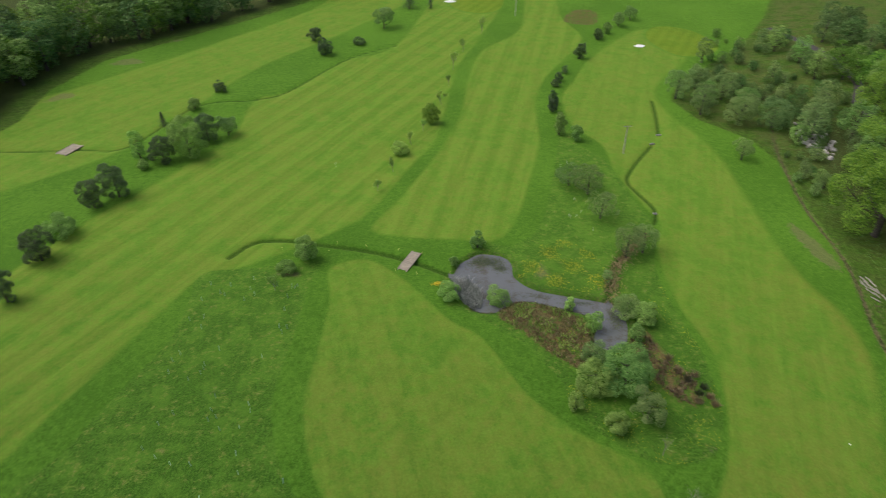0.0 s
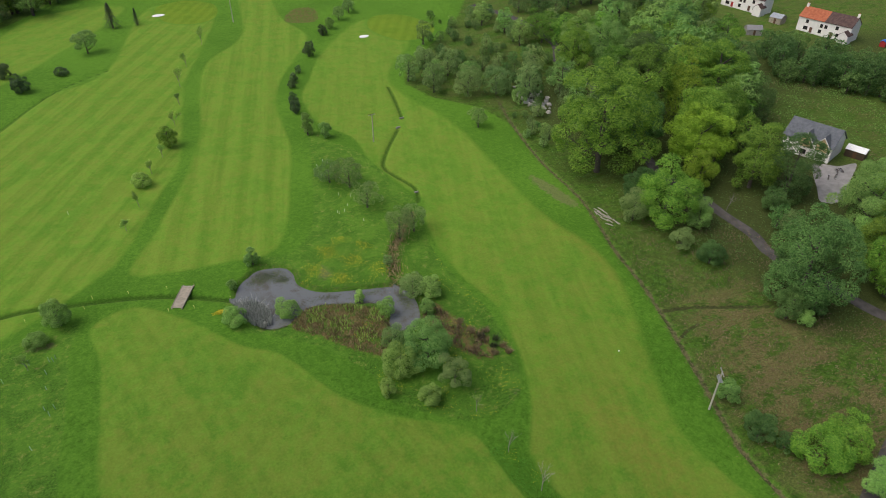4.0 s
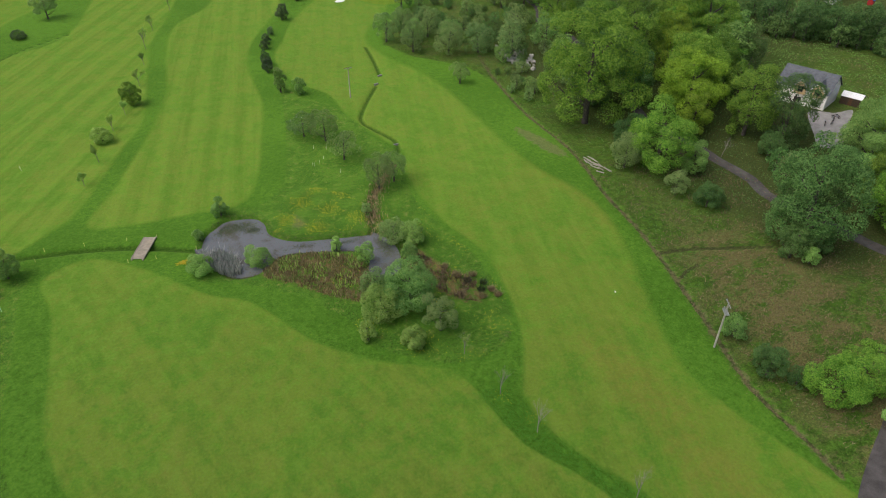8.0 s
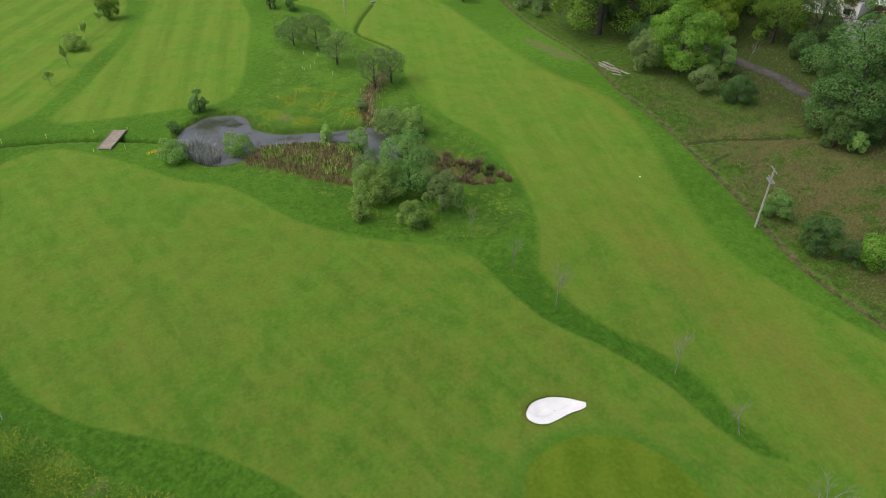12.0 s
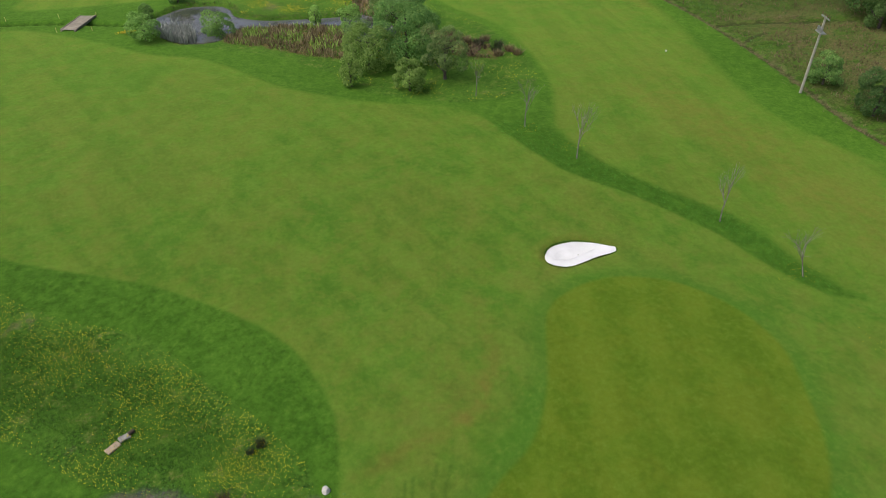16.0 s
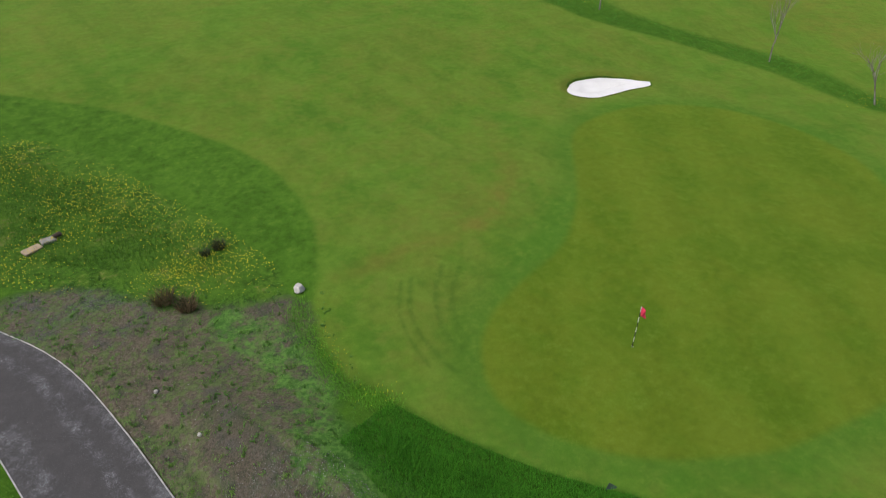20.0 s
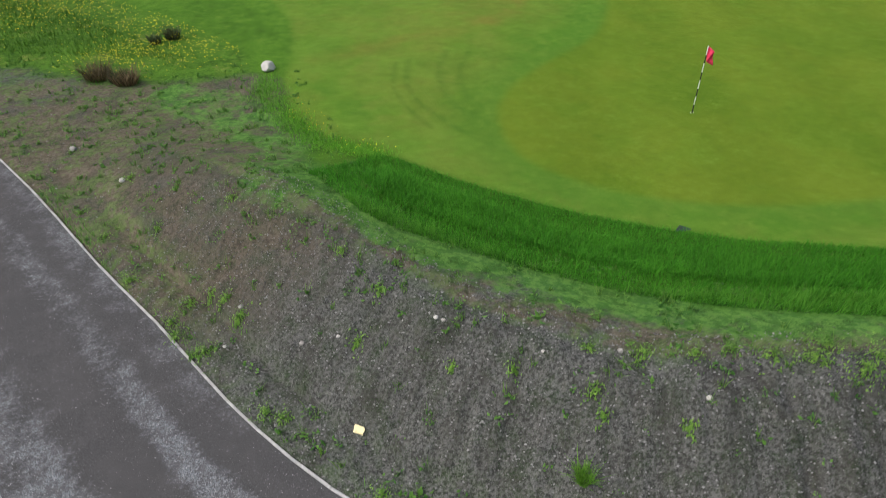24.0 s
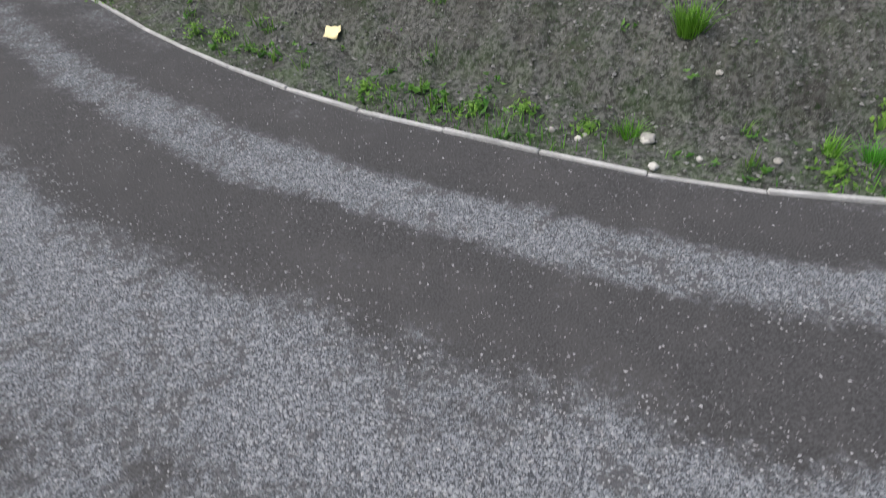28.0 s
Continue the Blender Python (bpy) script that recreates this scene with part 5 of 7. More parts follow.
# ---- the flag, boulder, edging ----
def flag(x, y):
    top = empty("golf_flag", x, y, ground_z(x, y), 0, label="black and white striped flagstick with a pink flag in the hole", category="flag")
    black, white = simple("black_paint", (0.02, 0.02, 0.02), 0.4), simple("white_paint", (0.8, 0.8, 0.78), 0.4)
    pink = simple("pink_cloth", (0.78, 0.05, 0.12), 0.8, 0, 0.12, 8, 80)
    for i in range(8):
        v, f = tube_arrays([(0, 0, i * 0.27), (0, 0, i * 0.27 + 0.27)], [0.016, 0.016], 8)
        mesh_object("stick", v, f, white if i % 2 else black, top)
    bm = bmesh.new()
    grid = []
    for a in range(9):
        row = []
        for b in range(6):
            u, w = a / 8, b / 5
            row.append(bm.verts.new((0.016 + 0.02 * math.sin(w * 3 + u * 5) + 0.19 * u * (1 - 0.35 * w), -0.14 * u + 0.05 * math.sin(u * 7 + w * 4), 2.16 - 0.46 * w * (1 - 0.25 * u) - 0.22 * u)))
        grid.append(row)
    for a in range(8):
        for b in range(5):
            bm.faces.new((grid[a][b], grid[a + 1][b], grid[a + 1][b + 1], grid[a][b + 1]))
    cloth = part("flag_cloth", bm, pink, top, "pink cloth flag hanging limp", True)
    cloth.modifiers.new("thick", "SOLIDIFY").thickness = 0.004
    v, f = tube_arrays([(0, 0, -0.1), (0, 0, 0.012)], [0.054, 0.054], 16)
    mesh_object("hole_cup", v, f, white, top)


def rock_mesh(name, r, sq, seed, parent=None, material=STONE):
    bm = bmesh.new()
    bmesh.ops.create_icosphere(bm, subdivisions=3, radius=r)
    for v in bm.verts:
        p = v.co * (1.4 / r) + Vector((seed * 3.1, seed * 1.7, 0))
        v.co *= 1 + 0.28 * noise.noise(p) + 0.1 * noise.noise(p * 3)
        v.co.z *= sq
    return part(name, bm, material, parent, "", True)


flag(14.46, 13.72)
b = rock_mesh("boulder", 0.26, 0.8, 3, None, WHITE_STONE)
for v in b.data.vertices:
    for way, cut in ((Vector((0.6, -0.7, 0.4)), 0.17), (Vector((-0.7, -0.5, 0.5)), 0.19), (Vector((0.1, 0.2, 1.0)), 0.17), (Vector((0.9, 0.3, 0.3)), 0.2)):
        way = way.normalized()
        over = v.co.dot(way) - cut
        if over > 0:
            v.co -= way * over * 0.9
for face in b.data.polygons:
    face.use_smooth = False
b.location = (3.1, 22.95, ground_z(3.1, 22.95) + 0.15)
tagged(b, "whitewashed round boulder at the edge of the grass", "boulder")


def edging(EDGING, label):
    """Concrete edging kerbs laid end to end along the road."""
    top = empty("road_edging", 0, 0, 0, 0, label=label, category="kerb", kind="structure")
    seg = np.linalg.norm(np.diff(EDGING, axis=0), axis=1)
    s = np.concatenate([[0], np.cumsum(seg)])
    length = 0.914
    me = None
    for k in range(int(s[-1] / length)):
        a = [np.interp(k * length, s, EDGING[:, i]) for i in (0, 1)]
        c = [np.interp((k + 1) * length - 0.012, s, EDGING[:, i]) for i in (0, 1)]
        mx, my = (a[0] + c[0]) / 2, (a[1] + c[1]) / 2
        if me is None:
            ob = part("kerb", boxed(-length / 2 + 0.004, -0.025, -0.15, length / 2 - 0.004, 0.025, 0.0, bevel=0.008), CONCRETE)
            me = ob.data
        else:
            ob = new("kerb", me)
        ob.parent = top
        drop = 0.006 * math.sin(k * 2.3) - (0.015 if k % 7 == 3 else 0)
        ob.matrix_world = pose(mx, my, float(base_height(np.array(mx), np.array(my))) - 0.012 + drop, 0.8 * math.sin(k * 1.7), 0.5 * math.sin(k * 0.9), math.degrees(math.atan2(c[1] - a[1], c[0] - a[0])) + 0.3 * math.sin(k * 3.1))


edging(EDGING, "pale concrete edging kerb below the gravel bank")
tang = np.gradient(EDGING, axis=0)
tang /= np.linalg.norm(tang, axis=1)[:, None]
FAR_EDGE = EDGING + np.stack([tang[:, 1], -tang[:, 0]], 1) * road_width(EDGING[:, 1])[:, None]
FAR_EDGE = FAR_EDGE[(EDGING[:, 1] > 1.0)]
edging(FAR_EDGE, "pale concrete edging kerb along the grass verge")


# ---- poles, posts, bridge ----
def utility_pole(x, y, h, turn, transformer):
    top = empty("utility_pole", x, y, ground_z(x, y), turn, label="weathered wooden power pole with a steel crossarm" + (" and equipment" if transformer else ""), category="utility pole", group="power poles")
    v, f = tube_arrays([(0, 0, -0.4), (0, 0, h * 0.5), (0, 0, h)], [0.17, 0.15, 0.12], 12)
    mesh_object("pole", v, f, POLE_WOOD, top, True)
    part("crossarm", boxed(-1.1, -0.07, h - 0.22, 1.1, 0.07, h - 0.08, bevel=0.01), METAL, top, "grey steel crossarm")
    for s in (-1.0, -0.35, 0.35, 1.0):
        v, f = tube_arrays([(s, 0, h - 0.1), (s, 0, h + 0.02), (s, 0, h + 0.03), (s, 0, h + 0.2)], [0.03, 0.03, 0.075, 0.06], 10)
        mesh_object("insulator", v, f, PORCELAIN, top)
    if transformer:
        part("platform", boxed(-0.8, -0.35, h - 1.9, 0.8, 0.35, h - 1.8, bevel=0.01), METAL, top)
        for s in (-0.5, 0, 0.5):
            v, f = tube_arrays([(s, 0.2, h - 1.8), (s, 0.2, h - 1.25), (s, 0.2, h - 1.22)], [0.13, 0.13, 0.05], 10)
            mesh_object("switch", v, f, METAL, top)
        v, f = tube_arrays([(0.14, 0, 3.2), (0.14, 0, 3.55)], [0.09, 0.09], 8)
        mesh_object("warning_plate", v, f, simple("yellow_plate", (0.7, 0.55, 0.03), 0.5), top, False)
    return top


utility_pole(73.2, 50.5, 9.4, 60, True)
utility_pole(52.3, 169.6, 8.7, 8, False)
utility_pole(32.2, 296.2, 10.5, 10, False)


def footbridge(x, y, turn, length, width):
    z = float(base_height(np.array(x), np.array(y))) + 0.16
    top = empty("footbridge", x, y, z, turn, label="pale timber plank bridge over the ditch", category="bridge", group="ditch bridges")
    n = int(length / 0.22)
    me = None
    for i in range(n):
        yy = -length / 2 + (i + 0.5) * length / n
        if me is None:
            ob = part("plank", boxed(-width / 2, -length / n / 2 + 0.012, -0.05, width / 2, length / n / 2 - 0.012, 0.0, bevel=0.006), TIMBER, top)
            me = ob.data
        else:
            ob = new("plank", me)
            ob.parent = top
        ob.location = (0.02 * math.sin(i * 5.1), yy, 0.006 * math.sin(i * 3.7))
    for s in (-1, 1):
        part("beam", boxed(s * width * 0.42 - 0.1, -length / 2 - 0.3, -0.32, s * width * 0.42 + 0.1, length / 2 + 0.3, -0.055, bevel=0.01), TIMBER, top)
        part("kerb_rail", boxed(s * (width / 2 - 0.06) - 0.05, -length / 2, 0.012, s * (width / 2 - 0.06) + 0.05, length / 2, 0.11, bevel=0.01), TIMBER, top)


footbridge(-7.6, 118.5, -24, 7.2, 2.5)
footbridge(-109.4, 171.8, -20, 6.5, 4)


def marker(x, y, h, colour, name, label, cat, group, lean=0.0, thick=0.03):
    top = empty(name, x, y, ground_z(x, y), 0, label=label, category=cat, group=group)
    v, f = tube_arrays([(0, 0, -0.1), (lean * h * 0.5, 0, h * 0.5), (lean * h, 0, h)], [thick, thick, thick * 0.95], 8)
    mesh_object("post", v, f, colour, top)
    v, f = tube_arrays([(lean * h, 0, h), (lean * h, 0, h + 0.01)], [thick * 1.02, 0.002], 8)
    mesh_object("post_cap", v, f, colour, top)


WHITE_PAINT = simple("marker_white", (0.75, 0.75, 0.7), 0.6)
YELLOW_PAINT = simple("marker_yellow", (0.75, 0.68, 0.25), 0.6)
GUARD = simple("tree_guard_plastic", (0.36, 0.5, 0.42), 0.5, 0, 0.12, 4, 30)
for x, y in ((-10.4, 122.8), (-4.9, 121.4), (-10.7, 115.0), (-5.8, 113.9), (-33, 122.6), (-26.5, 122.4), (-25, 125.5), (-18, 124.2), (1.6, 114.6), (-37.4, 123)):
    marker(x, y, 0.75, YELLOW_PAINT, "hazard_stake", "pale yellow hazard stake beside the ditch", "stake", "hazard stakes")
marker(-30.2, 162.2, 1.2, WHITE_PAINT, "marker_post", "white distance marker post on the fairway", "marker post", "marker posts")
rng = np.random.default_rng(12)
for i in range(46):
    a, c = rng.random(), rng.random()
    x, y = -31 - 22 * a, 62 + 50 * c
    if x < -57 + (c - 0.4) * 8:
        continue
    marker(x, y, 1.0 + 0.3 * rng.random(), GUARD, "tree_guard", "pale green plastic tree guard tube round a planted whip", "tree guard", "tree guards", rng.normal() * 0.06, 0.045)
for x, y in ((-24.9, 61), (-21.2, 57.5), (-33.5, 66), (-37, 58)):
    marker(x, y, 1.3, GUARD, "tree_guard", "pale green plastic tree guard tube round a planted whip", "tree guard", "tree guards", 0.1, 0.06)
for i in range(16):
    marker(31.5 + 5.5 * rng.random(), 130 + 34 * rng.random(), 0.9, WHITE_PAINT, "tree_guard", "white tree guard stake in the long grass", "tree guard", "young tree guards")


def culvert(x, y, turn):
    top = empty("culvert_headwall", x, y, ground_z(x, y) + 0.25, turn, label="small stone culvert headwall across the ditch", category="culvert", group="culverts")
    part("headwall", boxed(-0.7, -0.15, -0.7, 0.7, 0.15, 0.12, bevel=0.04), STONE, top)
    part("coping", boxed(-0.78, -0.2, 0.123, 0.78, 0.2, 0.2, bevel=0.03), STONE, top)
    v, f = tube_arrays([(0, -0.24, -0.3), (0, -0.21, -0.3)], [0.26, 0.26], 14)
    mesh_object("pipe_mouth", v, f, FRAME_DARK, top)


culvert(65.6, 181, 12)
culvert(62.2, 175.2, 12)
culvert(53.4, 138.6, 5)


# ---- houses ----
def window(parent, x, z, w, h, frame_mat, y=0.0):
    top = part("window", boxed(x - w / 2 - 0.07, y - 0.04, z - 0.07, x + w / 2 + 0.07, y + 0.05, z + h + 0.07, bevel=0.01), frame_mat, parent)
    n = 2 if w > 0.9 else 1
    for i in range(n):
        a = x - w / 2 + w * i / n + 0.03
        part("pane", boxed(a, y - 0.055, z, a + w / n - 0.06, y - 0.044, z + h), GLASS, top)
    part("sill", boxed(x - w / 2 - 0.14, y - 0.14, z - 0.14, x + w / 2 + 0.14, y + 0.02, z - 0.075, bevel=0.01), frame_mat, top)


def gable_roof(name, parent, L, W, eaves, ridge, mat, over=0.35, thick=0.16, x0=None, x1=None):
    """A pitched roof along x with thickness and overhang."""
    x0 = -L / 2 - over if x0 is None else x0
    x1 = L / 2 + over if x1 is None else x1
    k = (ridge - eaves) / (W / 2)
    prof = [(-W / 2 - over, eaves - over * k), (0, ridge), (W / 2 + over, eaves - over * k), (W / 2 + over, eaves - over * k + thick), (0, ridge + thick * 1.15), (-W / 2 - over, eaves - over * k + thick)]
    bm = bmesh.new()
    a = [bm.verts.new((x0, y, z)) for y, z in prof]
    c = [bm.verts.new((x1, y, z)) for y, z in prof]
    for i in range(6):
        j = (i + 1) % 6
        bm.faces.new((a[i], a[j], c[j], c[i]))
    for q in (a, c):
        bm.faces.new((q[0], q[1], q[4], q[5]))
        bm.faces.new((q[1], q[2], q[3], q[4]))
    bmesh.ops.recalc_face_normals(bm, faces=bm.faces)
    return part(name, bm, mat, parent)


def gabled_walls(parent, L, W, eaves, ridge, mat, z0=-0.8):
    bm = bmesh.new()
    prof = [(-W / 2, z0), (W / 2, z0), (W / 2, eaves), (0, ridge), (-W / 2, eaves)]
    a = [bm.verts.new((-L / 2, y, z)) for y, z in prof]
    c = [bm.verts.new((L / 2, y, z)) for y, z in prof]
    for i in range(5):
        bm.faces.new((a[i], a[(i + 1) % 5], c[(i + 1) % 5], c[i]))
    bm.faces.new(a)
    bm.faces.new(c)
    bmesh.ops.recalc_face_normals(bm, faces=bm.faces)
    return part("wall", bm, mat, parent)


def chimney(parent, x, y, z0, z1, mat=RENDER_WHITE):
    st = part("chimney", boxed(x - 0.4, y - 0.3, z0, x + 0.4, y + 0.3, z1, bevel=0.02), mat, parent)
    for s in (-0.18, 0.18):
        v, f = tube_arrays([(x + s, y, z1 - 0.02), (x + s, y, z1 + 0.35)], [0.11, 0.09], 10)
        mesh_object("chimney_pot", v, f, ROOF_RED, st)


def door(parent, x, w, h, mat, y):
    d = part("door", boxed(x - w / 2, y - 0.06, 0, x + w / 2, y + 0.04, h, bevel=0.015), mat, parent)
    v, f = tube_arrays([(x + w * 0.35, y - 0.07, h * 0.48), (x + w * 0.35, y - 0.13, h * 0.48)], [0.03, 0.03], 8)
    mesh_object("handle", v, f, METAL, d)
    part("step", boxed(x - w * 0.7, y - 0.5, -0.2, x + w * 0.7, y - 0.07, -0.02, bevel=0.02), CONCRETE, parent)


def place(name, x, y, front, z, label):
    """front: the compass turn by which the front (local -y) faces."""
    return empty(name, x, y, z, front, label=label, category="house")


# villa with slate roof and two gablets
hz = ground_z(160, 104) + 0.1
villa = place("house", 161.4, 109.2, -70, hz, "house with grey slate roof, buff gablets and white walls")
gabled_walls(villa, 13, 9.5, 4.2, 7.9, RENDER_WHITE)
gable_roof("roof", villa, 13, 9.5, 4.2, 7.9, ROOF_SLATE)
for gx_ in (-0.4, 4.0):
    bm = bmesh.new()
    pr = [(-1.45, 2.6), (1.45, 2.6), (1.45, 4.9), (0, 6.7), (-1.45, 4.9)]
    a = [bm.verts.new((gx_ + p, -5.12, q)) for p, q in pr]
    c = [bm.verts.new((gx_ + p, -1.2, q)) for p, q in pr]
    for i in range(5):
        bm.faces.new((a[i], a[(i + 1) % 5], c[(i + 1) % 5], c[i]))
    bm.faces.new(a)
    bmesh.ops.recalc_face_normals(bm, faces=bm.faces)
    gab = part("gablet", bm, RENDER_BUFF, villa, "buff rendered gablet")
    for s in (-1, 1):
        bm = bmesh.new()
        lo, hi = (gx_ + s * 1.85, 4.45), (gx_, 6.75)
        q = [bm.verts.new((lo[0], yy, lo[1] + d)) for yy in (-5.5, -1.0) for d in (0, 0.14)] + [bm.verts.new((hi[0], yy, hi[1] + d)) for yy in (-5.5, -1.0) for d in (0, 0.14)]
        for ids in ((0, 2, 6, 4), (1, 3, 7, 5), (0, 1, 5, 4), (2, 3, 7, 6), (0, 1, 3, 2), (4, 5, 7, 6)):
            bm.faces.new([q[i] for i in ids])
        bmesh.ops.recalc_face_normals(bm, faces=bm.faces)
        part("gablet_roof", bm, ROOF_SLATE, gab)
        bm = bmesh.new()
        q = [bm.verts.new((px, yy, pz + d)) for px, pz in (lo, hi) for yy in (-5.58, -5.51) for d in (-0.2, 0.16)]
        for ids in ((0, 1, 5, 4), (2, 3, 7, 6), (0, 1, 3, 2), (4, 5, 7, 6), (0, 2, 6, 4), (1, 3, 7, 5)):
            bm.faces.new([q[i] for i in ids])
        bmesh.ops.recalc_face_normals(bm, faces=bm.faces)
        part("bargeboard", bm, FRAME_WHITE, gab)
    window(gab, gx_, 3.4, 1.3, 1.3, FRAME_DARK, -5.13)
    window(villa, gx_, 0.6, 1.5, 1.1, FRAME_DARK, -5.01)

# long cottages
for cx, cy, L, two, roofs, lab in ((248, 179, 21, True, (ROOF_RED, ROOF_BROWN), "white two-storey cottage with half red, half brown tiled roof"), (243, 217.5, 20, True, (ROOF_BROWN, ROOF_BROWN), "white two-storey cottage with brown tiled roof")):
    cz = ground_z(cx - 4, cy) + 0.3
    cot = place("house", cx, cy, -76, cz, lab)
    gabled_walls(cot, L, 7.5, 5.5, 8.5, RENDER_WHITE)
    gable_roof("roof", cot, L, 7.5, 5.5, 8.5, roofs[0], x0=-L / 2 - 0.2, x1=-0.0)
    gable_roof("roof", cot, L, 7.5, 5.5, 8.5, roofs[1], x0=0.004, x1=L / 2 + 0.2)
    for wx, wz, ww in ((-6.8, 3.5, 1.0), (-6.9, 0.9, 1.6), (-0.9, 3.0, 1.0), (0.9, 3.0, 1.0), (5.2, 3.5, 1.0), (6.2, 0.9, 1.5), (-1.0, 0.8, 1.1)):
        window(cot, wx, wz, ww, 1.15, FRAME_DARK, -3.76)
    door(cot, 3.6, 1.1, 2.1, DOOR_BROWN, -3.76)
    door(cot, -4.6, 1.1, 2.1, DOOR_BROWN if roofs[0] is ROOF_RED else DOOR_RED, -3.76)
    chimney(cot, -L / 2 + 0.5, 0, 7.9, 9.9)
    chimney(cot, L / 2 - 0.5, 0, 7.9, 9.9)
    ext = place("porch_wing", cx, cy, -76, cz, "")
    ext.parent = cot
    ext.matrix_world = cot.matrix_world @ pose(L / 2 - 1.2, -4.6, 0, 0, 0, 90)
    del ext["category"]
    gabled_walls(ext, 4.0, 3.6, 2.7, 4.2, RENDER_WHITE)
    gable_roof("roof", ext, 4.0, 3.6, 2.7, 4.2, ROOF_BROWN, 0.2)


def shed(x, y, turn, L, W, h, wall, roof, label):
    top = empty("shed", x, y, ground_z(x, y), turn, label=label, category="shed")
    gabled_walls(top, L, W, h, h + W * 0.28, wall, -0.3)
    gable_roof("roof", top, L, W, h, h + W * 0.28, roof, 0.15, 0.06)
    part("door", boxed(-0.45, -W / 2 - 0.05, 0, 0.45, -W / 2 - 0.004, h * 0.9, bevel=0.01), DOOR_BROWN, top)


shed(168.5, 89, -60, 7, 5.5, 3.0, RENDER_BUFF, ROOF_SLATE, "outbuilding with slate roof and buff walls by the yard")
shed(257.5, 160.5, 20, 2.6, 2.0, 1.9, DOOR_RED, simple("blue_felt", (0.04, 0.14, 0.5), 0.6), "small red shed with a bright blue roof")
shed(241, 197.5, -76, 5, 4.5, 2.4, TIMBER, simple("corrugated_sheet", (0.32, 0.35, 0.38), 0.5, 0.2), "timber lean-to with a grey sheet roof")
shed(221, 191, -30, 6, 4.5, 2.2, STONE, simple("flat_grey_felt", (0.22, 0.22, 0.23), 0.8), "low grey garage among trees")
shed(169.5, 101.2, -70, 5, 3.2, 2.2, FRAME_DARK, simple("white_sheet_roof", (0.78, 0.79, 0.8), 0.5), "dark store with a white sheet roof beside the house")


# ---- small growth, stones and clutter ----
def scatter_in(outline, count, rng, box=None):
    lo, hi = (outline.min(0), outline.max(0)) if box is None else (np.array(box[:2]), np.array(box[2:]))
    out = np.empty((0, 2))
    while len(out) < count:
        p = lo + rng.random((count * 2, 2)) * (hi - lo)
        out = np.vstack([out, p[inside(p[:, 0], p[:, 1], outline)]])
        if len(out) == 0:
            break
    return out[:count]


def blade_arrays(rng, base, tall, wide, lean=0.35):
    """Bent grass blades, each of two quads that taper."""
    n = len(base)
    a = rng.random(n) * 6.283
    side = np.stack([np.cos(a), np.sin(a), np.zeros(n)], 1) * (wide * 0.5)[:, None]
    fall = np.stack([-np.sin(a), np.cos(a), np.zeros(n)], 1) * (tall * lean * rng.random(n))[:, None]
    up = np.zeros((n, 3))
    up[:, 2] = tall
    v = np.stack([base - side, base + side, base + side * 0.7 + up * 0.6 + fall * 0.35, base - side * 0.7 + up * 0.6 + fall * 0.35, base + side * 0.12 + up + fall, base - side * 0.12 + up + fall], 1).reshape(-1, 3)
    k = np.arange(n)[:, None] * 6
    f = np.concatenate([k + np.array([0, 1, 2, 3]), k + np.array([3, 2, 4, 5])], 0)
    return v, f


def on_ground(p, lift=0.0):
    return np.column_stack([p, height(p[:, 0], p[:, 1]) + lift])


rng = np.random.default_rng(21)
# long grass behind the bank
p = scatter_in(STRIP, 64000, rng, (1.5, 2.0, 17, 15.5))
edge = -area_distance(p[:, 0], p[:, 1], STRIP, 3)
crest_side = p[:, 1] + 0.95 * p[:, 0] < 13.0 + 0.35 * np.abs(p[:, 0] - 6)
wavy = 0.5 + 0.5 * np.sin(p[:, 0] * 2.1 + np.sin(p[:, 1] * 1.7)) * np.sin(p[:, 1] * 2.6)
wander = 0.12 * np.sin(p[:, 0] * 3.1 + 1) + 0.08 * np.sin(p[:, 0] * 7.3)
front = smooth(0.78, 0.5, edge + wander) * crest_side
groove = smooth(0.55, 0.72, edge + wander) * smooth(1.15, 0.85, edge + wander) * crest_side
tall = (0.12 + 0.09 * rng.random(len(p)) + 0.08 * wavy) * (1 - 0.62 * groove) + 0.17 * front * (0.6 + 0.4 * wavy)
tall *= 0.55 + 0.45 * smooth(0.0, 0.12, edge)
wide = 0.008 + 0.01 * rng.random(len(p))
ahead = front > 0.3
v, f = blade_arrays(rng, on_ground(p[~ahead], -0.02), tall[~ahead], wide[~ahead], 1.3)
tagged(mesh_object("long_grass", v, f, BLADE), "long lush dark green grass strip behind the bank", "grass", kind="stuff")
v, f = blade_arrays(rng, on_ground(p[ahead], -0.02), tall[ahead], wide[ahead], 1.1)
tagged(mesh_object("tall_grass", v, f, BLADE_FRONT), "taller bright green grass along the crest of the bank", "grass", kind="stuff")
# rough meadow grass near the road
p = scatter_in(PLANTATION, 52000, rng, (-24, 22, 3, 52))
clump = np.sin(p[:, 0] * 1.9 + 2 * np.sin(p[:, 1] * 1.1)) * np.sin(p[:, 1] * 2.3 + np.sin(p[:, 0] * 0.7))
v, f = blade_arrays(rng, on_ground(p, -0.02), (0.08 + 0.14 * rng.random(len(p)) * (1 + 0.6 * clump)) * smooth(0.0, 2.5, -area_distance(p[:, 0], p[:, 1], PLANTATION, 5)), 0.014 + 0.02 * rng.random(len(p)), 1.2)
MEADOW = leaf_material("meadow_blades", (0.055, 0.165, 0.012), (0.14, 0.31, 0.032))
tagged(mesh_object("meadow_grass", v, f, MEADOW), "uneven meadow grass beside the road", "grass", kind="stuff")


